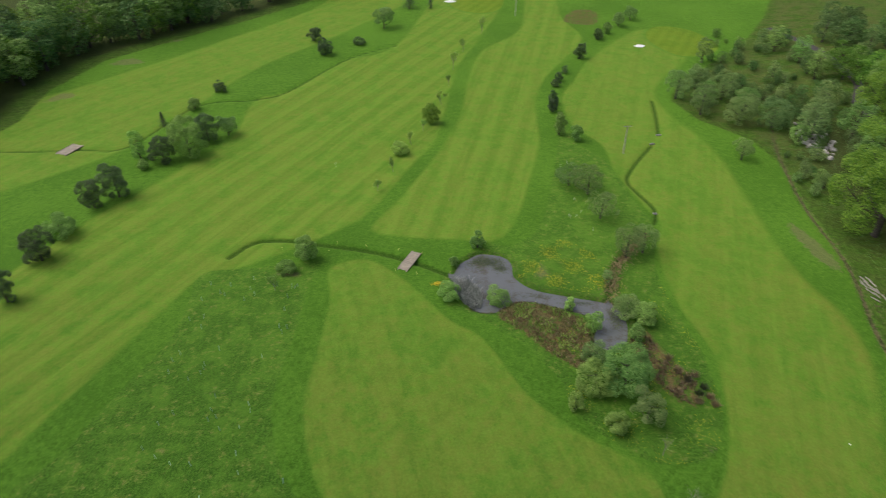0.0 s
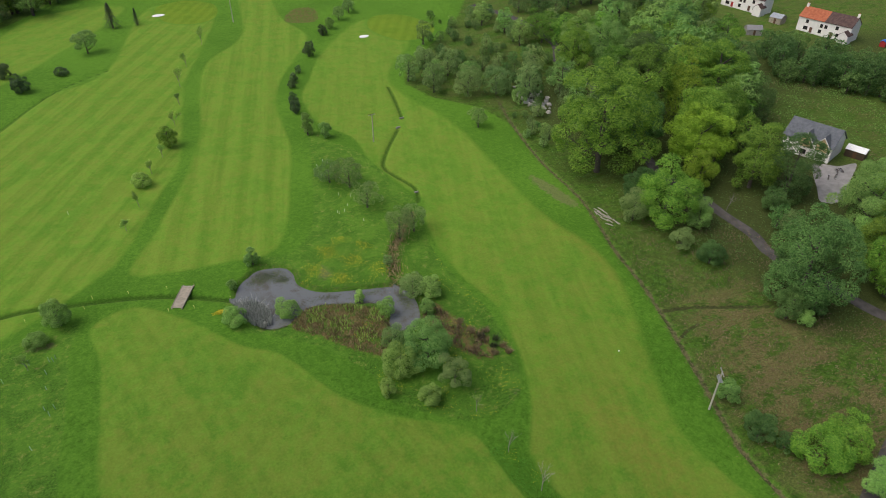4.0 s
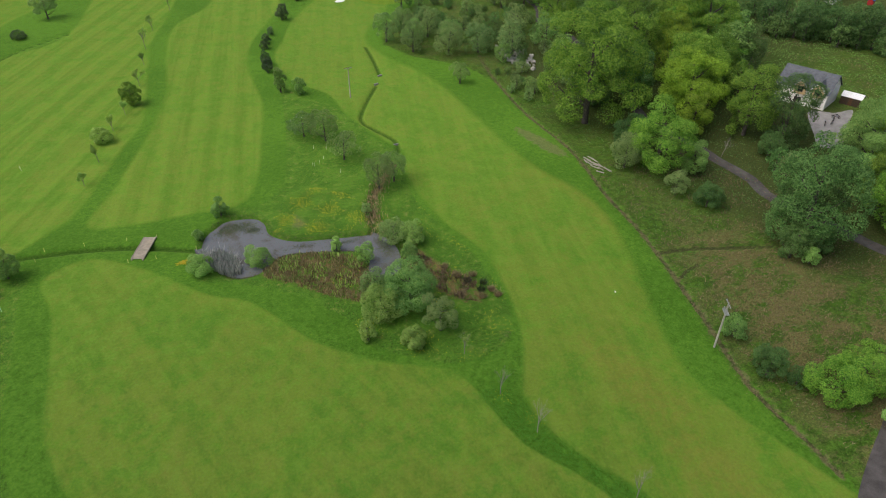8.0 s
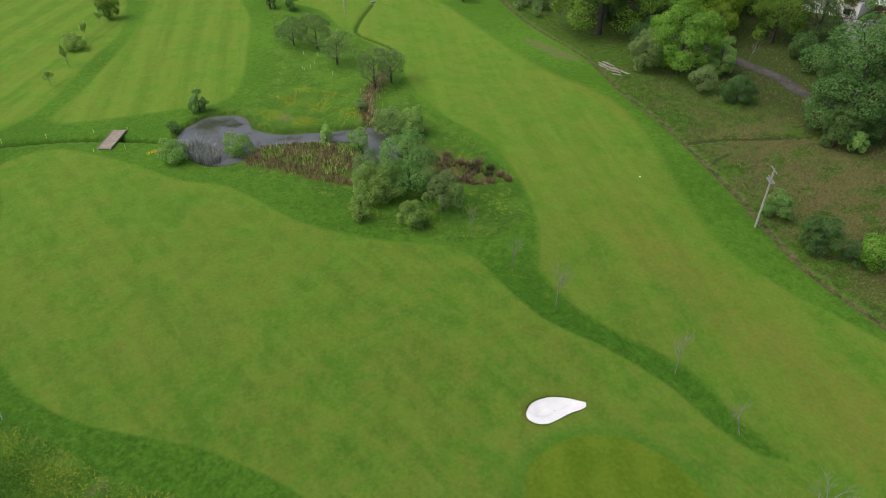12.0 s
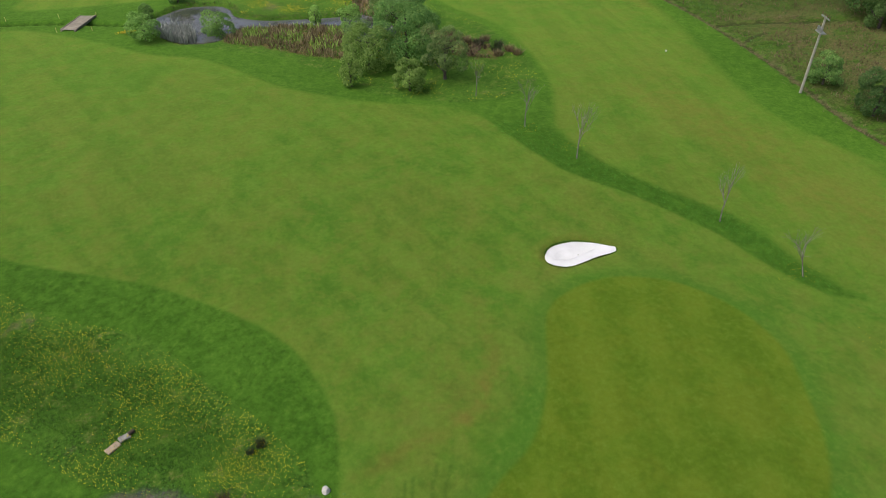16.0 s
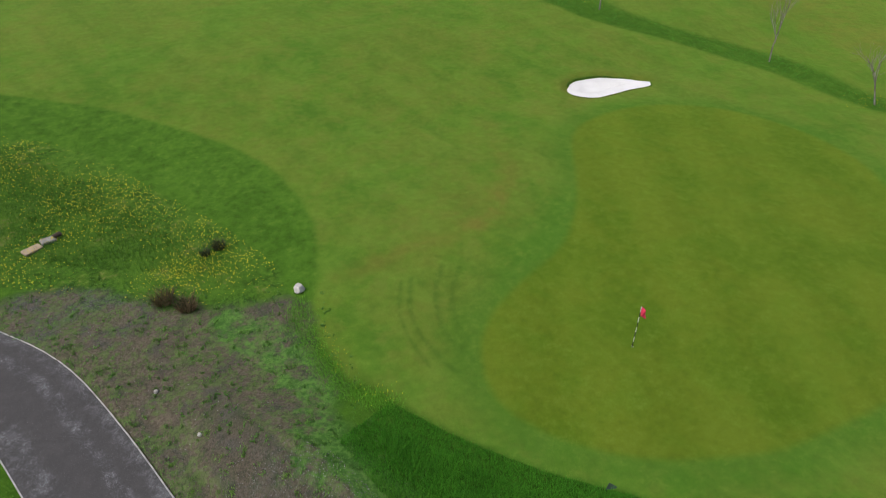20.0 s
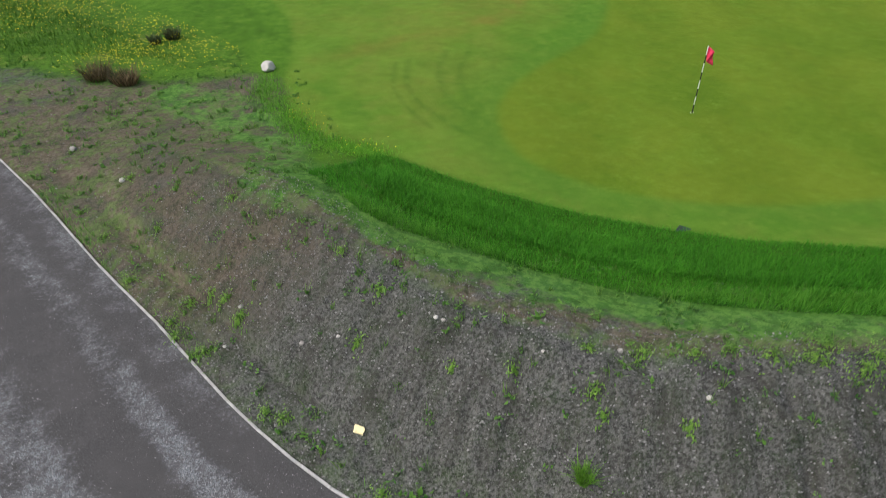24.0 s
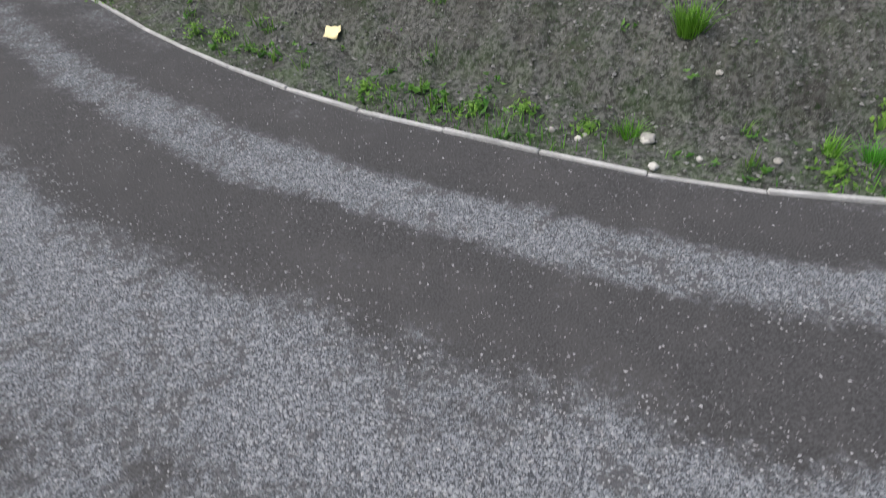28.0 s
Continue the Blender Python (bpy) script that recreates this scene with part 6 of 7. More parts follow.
def flowers(name, p, size, lift, label):
    c = on_ground(p, lift) + rng.normal(size=(len(p), 3)) * np.array([0, 0, 0.03])
    up = np.array([[0, 0, 1.0]]) + rng.normal(size=(len(p), 3)) * 0.25
    v, f = leaf_arrays(rng, c, up, size * (0.7 + 0.6 * rng.random(len(p))), 0.95)
    tagged(mesh_object(name, v, f, BUTTERCUP), label, "flowers", kind="stuff")


p = scatter_in(PLANTATION, 15000, rng, (-26, 23, 3, 56))
keep = (np.sin(p[:, 0] * 0.55 + 1) * np.sin(p[:, 1] * 0.48 + 0.6) + rng.normal(size=len(p)) * 0.4) > 0.0
flowers("buttercups", p[keep], 0.062, 0.2, "yellow buttercups in the meadow grass")
flowers("buttercups", np.array([-1.6, 26.4]) + rng.normal(size=(520, 2)) * np.array([0.9, 0.6]), 0.034, 0.22, "dense patch of yellow buttercups")
flowers("buttercups", np.array([3.3, 18.5]) + rng.normal(size=(60, 2)) * np.array([0.25, 0.8]), 0.034, 0.12, "yellow flowers along the edge of the apron")
flowers("buttercups", np.array([4.1, 15.5]) + rng.normal(size=(36, 2)) * np.array([0.4, 0.3]), 0.034, 0.1, "yellow flowers along the edge of the apron")
p = scatter_in(FLOWERS, 4200, rng)
keep = (np.sin(p[:, 0] * 0.7) * np.sin(p[:, 1] * 0.6 + 1) + rng.normal(size=len(p)) * 0.3) > 0.15
flowers("buttercups", p[keep], 0.14, 0.15, "yellow buttercups on the pond bank")
p = scatter_in(POND_ROUGH, 5000, rng, (22, 64, 50, 112))
keep = ((np.sin(p[:, 0] * 0.5 + 2) * np.sin(p[:, 1] * 0.42) + rng.normal(size=len(p)) * 0.25) > 0.3) & (area_distance(p[:, 0], p[:, 1], POND, 3) > 0.5)
flowers("buttercups", p[keep], 0.12, 0.15, "yellow buttercups round the pond trees")
flowers("gorse_flowers", np.array([-0.9, 110.3]) + rng.normal(size=(120, 2)) * np.array([0.7, 0.4]), 0.25, 0.3, "bright yellow flowers at the pond's end")


def clump(name, x, y, r, tall, count, material, label, category, group="", wide=0.03, lean=1.0):
    a, d = rng.random(count) * 6.283, r * np.sqrt(rng.random(count)) * 0.6
    p = np.stack([d * np.cos(a), d * np.sin(a)], 1)
    base = np.column_stack([p, np.zeros(count)])
    v, f = blade_arrays(rng, base, tall * (0.6 + 0.4 * rng.random(count)), np.full(count, wide), lean)
    out = np.repeat(p / (r + 1e-6), 6, 0) * (v[:, 2:3] / tall) * r * 0.9
    v[:, :2] += out
    top = mesh_object(name, v, f, material)
    top.location = (x, y, ground_z(x, y) - 0.02)
    return tagged(top, label, category, group)


BRACKEN = leaf_material("dead_bracken", (0.085, 0.062, 0.034), (0.31, 0.235, 0.145))
SEDGE = leaf_material("bank_sedge", (0.03, 0.033, 0.014), (0.13, 0.12, 0.055))
DARK_RUSH = leaf_material("dark_rushes", (0.03, 0.05, 0.018), (0.09, 0.11, 0.05))
OLD_RUSH = leaf_material("old_rushes", (0.06, 0.05, 0.022), (0.25, 0.2, 0.1))
clump("rush_clump", -2.5, 24.75, 0.62, 0.6, 330, OLD_RUSH, "dead straw-brown rush clump by bare earth", "rushes", "rush clumps", 0.025)
clump("rush_clump", -1.62, 23.85, 0.55, 0.55, 300, OLD_RUSH, "brown and green rush clump by bare earth", "rushes", "rush clumps", 0.025)
clump("rush_clump", -1.85, 24.1, 0.4, 0.5, 150, DARK_RUSH, "dark green rush clump by bare earth", "rushes", "rush clumps", 0.025)
clump("rush_clump", 0.4, 27.8, 0.4, 0.55, 200, DARK_RUSH, "dark green rush clump in the meadow", "rushes", "rush clumps", 0.025)
clump("rush_clump", -0.3, 27.5, 0.3, 0.45, 150, DARK_RUSH, "dark green rush clump in the meadow", "rushes", "rush clumps", 0.025)
clump("grass_tuft", 3.4, 4.0, 0.17, 0.34, 210, leaf_material("tuft_blades", (0.08, 0.27, 0.018), (0.18, 0.45, 0.05)), "tall bright green grass tuft on the gravel bank", "grass tuft", "", 0.011)
TUFT = bpy.data.materials["tuft_blades"]
for x, y, r in ((4.05, 2.3, 0.16), (5.1, 1.75, 0.2), (5.5, 1.6, 0.22), (4.5, 1.85, 0.12), (3.7, 2.5, 0.1), (4.8, 2.0, 0.16), (2.55, 3.6, 0.1)):
    clump("grass_tuft", x, y, r, 0.12 + 0.5 * r, int(900 * r), TUFT, "low bright grass tuft beside the road edging", "grass tuft", "tufts by the edging", 0.009, 1.4)
for x, y in ((45.6, 79), (46.8, 80.5), (47.3, 78.2), (44.6, 82.2), (47.6, 76.5), (43.6, 84.5), (45, 77.2), (46.2, 83.4), (42.6, 88)):
    clump("rush_clump", x, y, 0.9, 1.0, 160, DARK_RUSH if rng.random() < 0.35 else RUSH, "dark brown rush clump east of the pond", "rushes", "pond rush clumps", 0.06)
# brown rushes over the island, and pale reeds in the water
p = scatter_in(ISLAND, 5200, rng)
keep = np.sin(p[:, 0] * 1.3) * np.sin(p[:, 1] * 1.1 + 1) + rng.normal(size=len(p)) * 0.5 > -0.25
v, f = blade_arrays(rng, on_ground(p[keep], -0.05), 0.3 + 0.45 * rng.random(keep.sum()), 0.09 + 0.1 * rng.random(keep.sum()), 0.8)
tagged(mesh_object("brown_rushes", v, f, RUSH), "brown dead rushes covering the pond island", "rushes", kind="stuff")
p = scatter_in(ISLAND, 1500, rng)
keep = np.sin(p[:, 0] * 0.8 + 1) * np.sin(p[:, 1] * 0.7) > 0.05
v, f = blade_arrays(rng, on_ground(p[keep], -0.05), 0.4 + 0.5 * rng.random(keep.sum()), 0.16 + 0.14 * rng.random(keep.sum()), 0.8)
tagged(mesh_object("green_rushes", v, f, LEAF["l"]), "fresh green shoots among the island rushes", "rushes", kind="stuff")
REEDS = smooth_line([(2.6, 112.5), (5.5, 112), (8.2, 106.5), (7.5, 102.5), (4.6, 103.5), (2.4, 108)], True, 1)
p = scatter_in(REEDS, 900, rng)
v, f = blade_arrays(rng, on_ground(p, 0.1), 1.2 + 0.9 * rng.random(len(p)), 0.12 + 0.08 * rng.random(len(p)), 0.8)
tagged(mesh_object("pond_reeds", v, f, REED), "pale grey-green reeds standing in the pond", "reeds", kind="stuff")
# rim of dark sedge along the water
ang = rng.integers(0, len(POND), 7000)
p = POND[ang] + rng.normal(size=(7000, 2)) * np.array([0.6, 0.55])
v, f = blade_arrays(rng, on_ground(p, -0.05), 0.1 + 0.22 * rng.random(len(p)), 0.04 + 0.05 * rng.random(len(p)), 1.8)
tagged(mesh_object("bank_sedge", v, f, SEDGE), "dark sedge along the pond's edge", "sedge", kind="stuff")
# ragged growth along the old boundary and in the waste ground
t = rng.random(2600) * (len(BOUNDARY) - 1)
p = np.stack([np.interp(t, np.arange(len(BOUNDARY)), BOUNDARY[:, i]) for i in (0, 1)], 1) + rng.normal(size=(2600, 2)) * 0.7
v, f = blade_arrays(rng, on_ground(p, -0.05), 0.1 + 0.24 * rng.random(len(p)) ** 2, 0.05 + 0.06 * rng.random(len(p)), 2.4)
tagged(mesh_object("boundary_grass", v, f, BRACKEN), "dead grass along the old boundary ditch", "dead grass", kind="stuff")
p = np.stack([76 + 44 * rng.random(22000), 28 + 79 * rng.random(22000)], 1)
dx_, _ = line_distance(p[:, 0], p[:, 1], DITCH_X)
keep = (p[:, 0] > boundary_x(p[:, 1]) + 1.5) & (dx_ > 1.2) & ((np.sin(p[:, 0] * 0.45) * np.sin(p[:, 1] * 0.5 + 1) + rng.normal(size=22000) * 0.35) > 0.0)
q = p[keep]
v, f = blade_arrays(rng, on_ground(q, -0.05), 0.15 + 0.25 * rng.random(len(q)), 0.07 + 0.09 * rng.random(len(q)), 2.4)
tagged(mesh_object("bracken", v, f, BRACKEN), "dead tan bracken and grass over the waste ground", "bracken", kind="stuff")
q = p[~keep & (dx_ > 1.2) & (p[:, 0] > boundary_x(p[:, 1]) + 1.5)][:6000]
v, f = blade_arrays(rng, on_ground(q, -0.05), 0.12 + 0.22 * rng.random(len(q)), 0.05 + 0.07 * rng.random(len(q)), 1.8)
tagged(mesh_object("nettles", v, f, LEAF["h"]), "green nettles and young bracken in the waste ground", "undergrowth", kind="stuff")
# rough scrub behind the villa
q = np.stack([163 + 44 * rng.random(13000), 88 + 70 * rng.random(13000)], 1)
q = q[(np.sin(q[:, 0] * 0.4) * np.sin(q[:, 1] * 0.35 + 1) + rng.normal(size=13000) * 0.4 > -0.1) & (np.hypot(q[:, 0] - 162, q[:, 1] - 106) > 11)]
v, f = leaf_arrays(rng, on_ground(q, 0.3), np.array([[0, 0, 1.0]]) + rng.normal(size=(len(q), 3)) * 0.5, 0.24 + 0.28 * rng.random(len(q)))
tagged(mesh_object("scrub", v, f, LEAF["g"]), "rough green scrub on the slope behind the house", "scrub", kind="stuff")
q = np.stack([163 + 44 * rng.random(6000), 88 + 70 * rng.random(6000)], 1)
q = q[(np.sin(q[:, 0] * 0.3 + 2) * np.sin(q[:, 1] * 0.3) > 0.15) & (np.hypot(q[:, 0] - 162, q[:, 1] - 106) > 11)]
v, f = leaf_arrays(rng, on_ground(q, 0.3), np.array([[0, 0, 1.0]]) + rng.normal(size=(len(q), 3)) * 0.5, 0.24 + 0.28 * rng.random(len(q)))
tagged(mesh_object("dead_scrub", v, f, BRACKEN), "brown dead growth on the slope behind the house", "scrub", kind="stuff")
# verge beyond the road
t = rng.random(9000) * (len(FAR_EDGE) - 1)
p = np.stack([np.interp(t, np.arange(len(FAR_EDGE)), FAR_EDGE[:, i]) for i in (0, 1)], 1)
p = p + np.array([-0.9, -0.35]) * (0.06 + 1.5 * rng.random(9000))[:, None]
v, f = blade_arrays(rng, on_ground(p, -0.01), 0.05 + 0.1 * rng.random(len(p)), 0.01 + 0.012 * rng.random(len(p)), 1.0)
tagged(mesh_object("verge_grass", v, f, MEADOW), "green grass verge on the far side of the road", "grass", kind="stuff")
# undergrowth in the wood
q = np.stack([96 + 62 * rng.random(17000), 78 + 170 * rng.random(17000)], 1)
dd, _ = line_distance(q[:, 0], q[:, 1], DRIVE)
q = q[(dd > 2.4) & (q[:, 0] > boundary_x(q[:, 1]) + 2) & ((q[:, 0] < 144) | (q[:, 1] > 118))]
c = on_ground(q, 0.25)
v, f = leaf_arrays(rng, c, np.array([[0, 0, 1.0]]) + rng.normal(size=c.shape) * 0.5, 0.2 + 0.22 * rng.random(len(c)))
tagged(mesh_object("undergrowth", v, f, LEAF["h"]), "low green undergrowth on the woodland floor", "undergrowth", kind="stuff")


# weeds on the gravel bank and verge
def weed(x, y, r, n, tall=0.5):
    a, d = rng.random(n) * 6.283, r * np.abs(rng.normal(size=n)) * 0.65
    c = np.stack([d * np.cos(a), d * np.sin(a), 0.02 + tall * r * rng.random(n)], 1)
    nrm = np.stack([np.cos(a) * 0.5, np.sin(a) * 0.5, np.ones(n)], 1) + rng.normal(size=(n, 3)) * 0.4
    v, f = leaf_arrays(rng, c, nrm, 0.03 + 0.04 * rng.random(n), 0.45)
    xy = v[:, :2] + np.array([x, y])
    return np.column_stack([xy, height(xy[:, 0], xy[:, 1]) + v[:, 2]]), f


spots = ((3.24, 5.88, 0.13), (1.24, 7.9, 0.16), (4.15, 4.92, 0.16), (-0.54, 9.96, 0.25), (-1.73, 10.41, 0.3), (0.71, 5.42, 0.2), (1.46, 4.56, 0.16), (1.89, 4.31, 0.13), (2.27, 3.87, 0.16), (3.6, 2.32, 0.26), (4.52, 1.97, 0.3), (-0.55, 7.75, 0.25), (1.94, 8.43, 0.13), (2.41, 6.48, 0.1), (4.48, 2.59, 0.13), (4.05, 4.55, 0.12), (5.1, 3.8, 0.12), (-1.5, 9.7, 0.25), (-2.4, 12.6, 0.25), (-1.3, 11.2, 0.2), (-1.98, 16.4, 0.16), (-1.6, 13.65, 0.18), (-3.29, 15.9, 0.14), (-2.82, 14.55, 0.16), (0.1, 12.95, 0.18), (1.64, 9.77, 0.14), (-1.75, 10.83, 0.25), (-1.29, 9.63, 0.25), (-0.69, 10.69, 0.16), (-0.3, 7.5, 0.14), (-0.46, 10.01, 0.14), (-0.89, 11.0, 0.16), (5.2, 5.1, 0.2), (5.9, 4.7, 0.22), (6.5, 4.5, 0.25), (6.95, 4.1, 0.3), (7.5, 3.8, 0.35), (8.06, 3.3, 0.4), (8.6, 3.4, 0.35), (9.2, 3.1, 0.4), (9.9, 2.7, 0.4), (7.9, 3.9, 0.3), (4.5, 5.6, 0.15))
v, f = joined([weed(x, y, r, int(30 + 480 * r), 0.45) for x, y, r in spots])
tagged(mesh_object("weeds", v, f, WEED), "green weeds rooted in the gravel bank and verge", "weeds", kind="stuff")
p = np.column_stack([rng.random(46000) * 26 - 9, rng.random(46000) * 30 - 2])
d, up = bank(p[:, 0], p[:, 1])
bare = area_distance(p[:, 0], p[:, 1], BARE, 2)
clumps = 0.5 + 0.5 * np.sin(p[:, 0] * 2.3 + 2 * np.sin(p[:, 1] * 1.9)) * np.sin(p[:, 1] * 2.1 + 1.7 * np.sin(p[:, 0] * 1.3))
chance = np.where(d < 0.75, 0.2, np.where(d < 2.7, 0.035, np.where(d < 3.5, 0.22, 0.12)))
chance = np.maximum(chance, 0.17 * smooth(9, 13, p[:, 1])) * (0.15 + 1.7 * clumps ** 2)
p = p[(d > 0.1) & (bare < 0.3) & (rng.random(46000) < chance)]
n_each = 7
size = np.repeat(0.5 + rng.random(len(p)) ** 2, n_each)
c = np.repeat(on_ground(p, 0.02), n_each, 0) + rng.normal(size=(len(p) * n_each, 3)) * np.array([0.06, 0.06, 0.02]) * size[:, None] + np.array([0, 0, 0.02])
v, f = leaf_arrays(rng, c, np.array([[0, 0, 1.0]]) + rng.normal(size=c.shape) * 0.5, (0.05 + 0.06 * rng.random(len(c))) * size, 0.5)
tagged(mesh_object("seedlings", v, f, WEED), "scattered green seedlings on bare earth", "weeds", kind="stuff")
q = p[rng.random(len(p)) < 0.35]
q = np.repeat(q, 9, 0) + rng.normal(size=(len(q) * 9, 2)) * 0.035
v, f = blade_arrays(rng, on_ground(q, -0.01), 0.07 + 0.14 * rng.random(len(q)), 0.009 + 0.008 * rng.random(len(q)), 1.1)
tagged(mesh_object("thin_grass", v, f, WEED), "thin tufts of grass sprouting from bare earth", "grass", kind="stuff")
verge = rng.random(4200) * (len(EDGING) - 1)
p = np.stack([np.interp(verge, np.arange(len(EDGING)), EDGING[:, i]) for i in (0, 1)], 1)
tang = np.stack([np.interp(verge, np.arange(len(EDGING)), np.gradient(EDGING[:, i])) for i in (0, 1)], 1)
tang /= np.linalg.norm(tang, axis=1)[:, None]
gap = np.sin(verge * 0.37) + np.sin(verge * 0.13 + 1)
p = p + np.stack([-tang[:, 1], tang[:, 0]], 1) * (0.06 + 0.38 * rng.random(4200) ** 1.5)[:, None]
p = p[(gap + rng.normal(size=4200) * 0.4) > 0.55]
v, f = blade_arrays(rng, on_ground(p, -0.01), 0.06 + 0.12 * rng.random(len(p)), 0.008 + 0.008 * rng.random(len(p)), 0.9)
tagged(mesh_object("verge_grass", v, f, WEED), "thin bright grass along the road edging", "grass", kind="stuff")


def stones_arrays(rng, p, size):
    """Little angular stones of eight faces."""
    n = len(p)
    shape = np.array([[1, 0, 0], [0, 1, 0], [-1, 0, 0], [0, -1, 0], [0, 0, 0.8], [0, 0, -0.8]])
    s = size[:, None, None] * (0.6 + 0.7 * rng.random((n, 6, 1)))
    a = rng.random(n) * 6.283
    ca, sa = np.cos(a), np.sin(a)
    q = shape[None] * s * np.array([1, 0.75, 0.7])
    v = np.stack([q[..., 0] * ca[:, None] - q[..., 1] * sa[:, None], q[..., 0] * sa[:, None] + q[..., 1] * ca[:, None], q[..., 2]], -1) + p[:, None]
    tri = np.array([[0, 1, 4], [1, 2, 4], [2, 3, 4], [3, 0, 4], [1, 0, 5], [2, 1, 5], [3, 2, 5], [0, 3, 5]])
    return v.reshape(-1, 3), (np.arange(n)[:, None, None] * 6 + tri[None]).reshape(-1, 3)


def stone_material(name, dark, light):
    m = Nodes(name)
    k = m.noise(40, 3)
    m.bump(k, 0.3, 0.005)
    return m.done(m.mix(m.math("ADD", m.math("MULTIPLY", m.island(), 0.8), m.math("MULTIPLY", k, 0.2)), dark, light), 0.9)


GRAVEL = stone_material("bank_gravel", (0.034, 0.034, 0.033), (0.3, 0.3, 0.298))
CHIPS = stone_material("grey_chippings", (0.08, 0.08, 0.088), (0.46, 0.465, 0.48))
p = np.vstack([np.column_stack([rng.random(16000) * 26 - 8, rng.random(16000) * 30 - 4]), np.column_stack([rng.random(44000) * 12 - 4, rng.random(44000) * 14])])
d, _ = bank(p[:, 0], p[:, 1])
p = p[(d > 0.08) & (d < 4.2) & (area_distance(p[:, 0], p[:, 1], BARE, 2) < 0.2)]
v, f = stones_arrays(rng, on_ground(p, 0.004), 0.006 + 0.028 * rng.random(len(p)) ** 3.5)
tagged(mesh_object("gravel", v, f, GRAVEL), "loose grey gravel over the earth bank", "gravel", kind="stuff")
p = np.vstack([np.column_stack([rng.random(50000) * 13 - 6, rng.random(50000) * 14 - 1]), np.column_stack([rng.random(50000) * 8 - 4, rng.random(50000) * 7 - 0.5])])
d, _ = bank(p[:, 0], p[:, 1])
a = -d + 0.12 * np.sin(p[:, 0] * 2.1) * np.sin(p[:, 1] * 1.7)
chance = np.maximum(np.exp(-((a - 1.15) / 0.22) ** 2), np.clip((a - 2.1) * 2.2, 0, 1)) * 0.5 + 0.07
p = p[(d < -0.05) & (d > -4.0) & (rng.random(100000) < chance)]
v, f = stones_arrays(rng, np.column_stack([p, road_level(p[:, 0], p[:, 1]) + 0.003]), 0.004 + 0.01 * rng.random(len(p)) ** 2)
tagged(mesh_object("loose_chippings", v, f, CHIPS), "loose grey stone chippings on the road", "gravel", kind="stuff")
for i, (x, y, r, white) in enumerate(((2.59, 3.44, 0.05, 1), (2.23, 3.82, 0.03, 1), (2.4, 3.1, 0.045, 1), (2.62, 3.45, 0.07, 0), (3.43, 3.58, 0.035, 0), (2.52, 7.29, 0.045, 1), (2.62, 7.2, 0.04, 0), (3.76, 5.84, 0.03, 1), (3.68, 1.7, 0.025, 1), (2.95, 2.22, 0.02, 1), (0.17, 5.28, 0.025, 1), (3.26, 2.62, 0.04, 0), (2.1, 3.75, 0.035, 1), (1.95, 3.95, 0.035, 0), (2.8, 3.0, 0.03, 1), (-0.9, 9.6, 0.035, 1), (-0.4, 10.2, 0.06, 0), (0.4, 8.6, 0.05, 0), (1.0, 8.2, 0.04, 1), (4.9, 5.3, 0.05, 0), (5.6, 4.0, 0.05, 1), (-2.2, 16.5, 0.08, 1), (-3.4, 19.5, 0.1, 0))):
    r *= 0.95
    s = rock_mesh("stone", r, 0.7, 10 + i, None, WHITE_STONE if white else STONE)
    s.location = (x, y, (ground_z(x, y) if white < 2 else 0) + r * 0.35)
    tagged(s, "pale loose stone on the verge" if white else "grey loose stone on the verge", "stone", "stones on the verge")


# litter, drain, rubble
bm = bmesh.new()
q = [[bm.verts.new((i * 0.05 - 0.1, j * 0.045 - 0.07, 0.012 + 0.014 * math.sin(i * 2.1 + j) + 0.012 * math.cos(j * 2.7 + i) + 0.05 * (i == 4) + 0.02 * (j == 3))) for j in range(4)] for i in range(5)]
for i in range(4):
    for j in range(3):
        bm.faces.new((q[i][j], q[i + 1][j], q[i + 1][j + 1], q[i][j + 1]))
scrap = part("paper_scrap", bm, simple("cream_paper", (0.9, 0.78, 0.45), 0.8, 0, 0.12, 12, 60), None, "", True)
scrap.modifiers.new("thick", "SOLIDIFY").thickness = 0.003
tilt = Vector((ground_z(0.6, 6.61) - ground_z(1.0, 6.61), ground_z(0.79, 6.41) - ground_z(0.79, 6.81), 0.4)).normalized()
scrap.matrix_world = Matrix.Translation((0.79, 6.61, ground_z(0.79, 6.61) + 0.03)) @ tilt.to_track_quat("Z", "Y").to_matrix().to_4x4()
tagged(scrap, "crumpled cream-yellow paper on the gravel", "litter")
gx_, gy_ = 9.55, 8.68
drain = empty("drain_cover", gx_, gy_, ground_z(gx_, gy_) - 0.14, 30, label="dark green plastic box at the edge of the green", category="drain")
DARK_BOX = simple("dark_plastic", (0.02, 0.045, 0.03), 0.6)
part("drain_body", boxed(-0.2, -0.13, -0.1, 0.2, 0.13, 0.1, bevel=0.02), DARK_BOX, drain)
part("lid", boxed(-0.22, -0.15, 0.103, 0.22, 0.15, 0.14, bevel=0.012), DARK_BOX, drain)


def slab(x, y, L, W, T, turn, mat, name, label, cat, group="", tilt=4):
    ob = part(name, boxed(-L / 2, -W / 2, 0, L / 2, W / 2, T, bevel=min(T, W) * 0.2), mat)
    ob.matrix_world = pose(x, y, ground_z(x, y) - 0.02, tilt, tilt * 0.6, turn)
    return tagged(ob, label, cat, group)


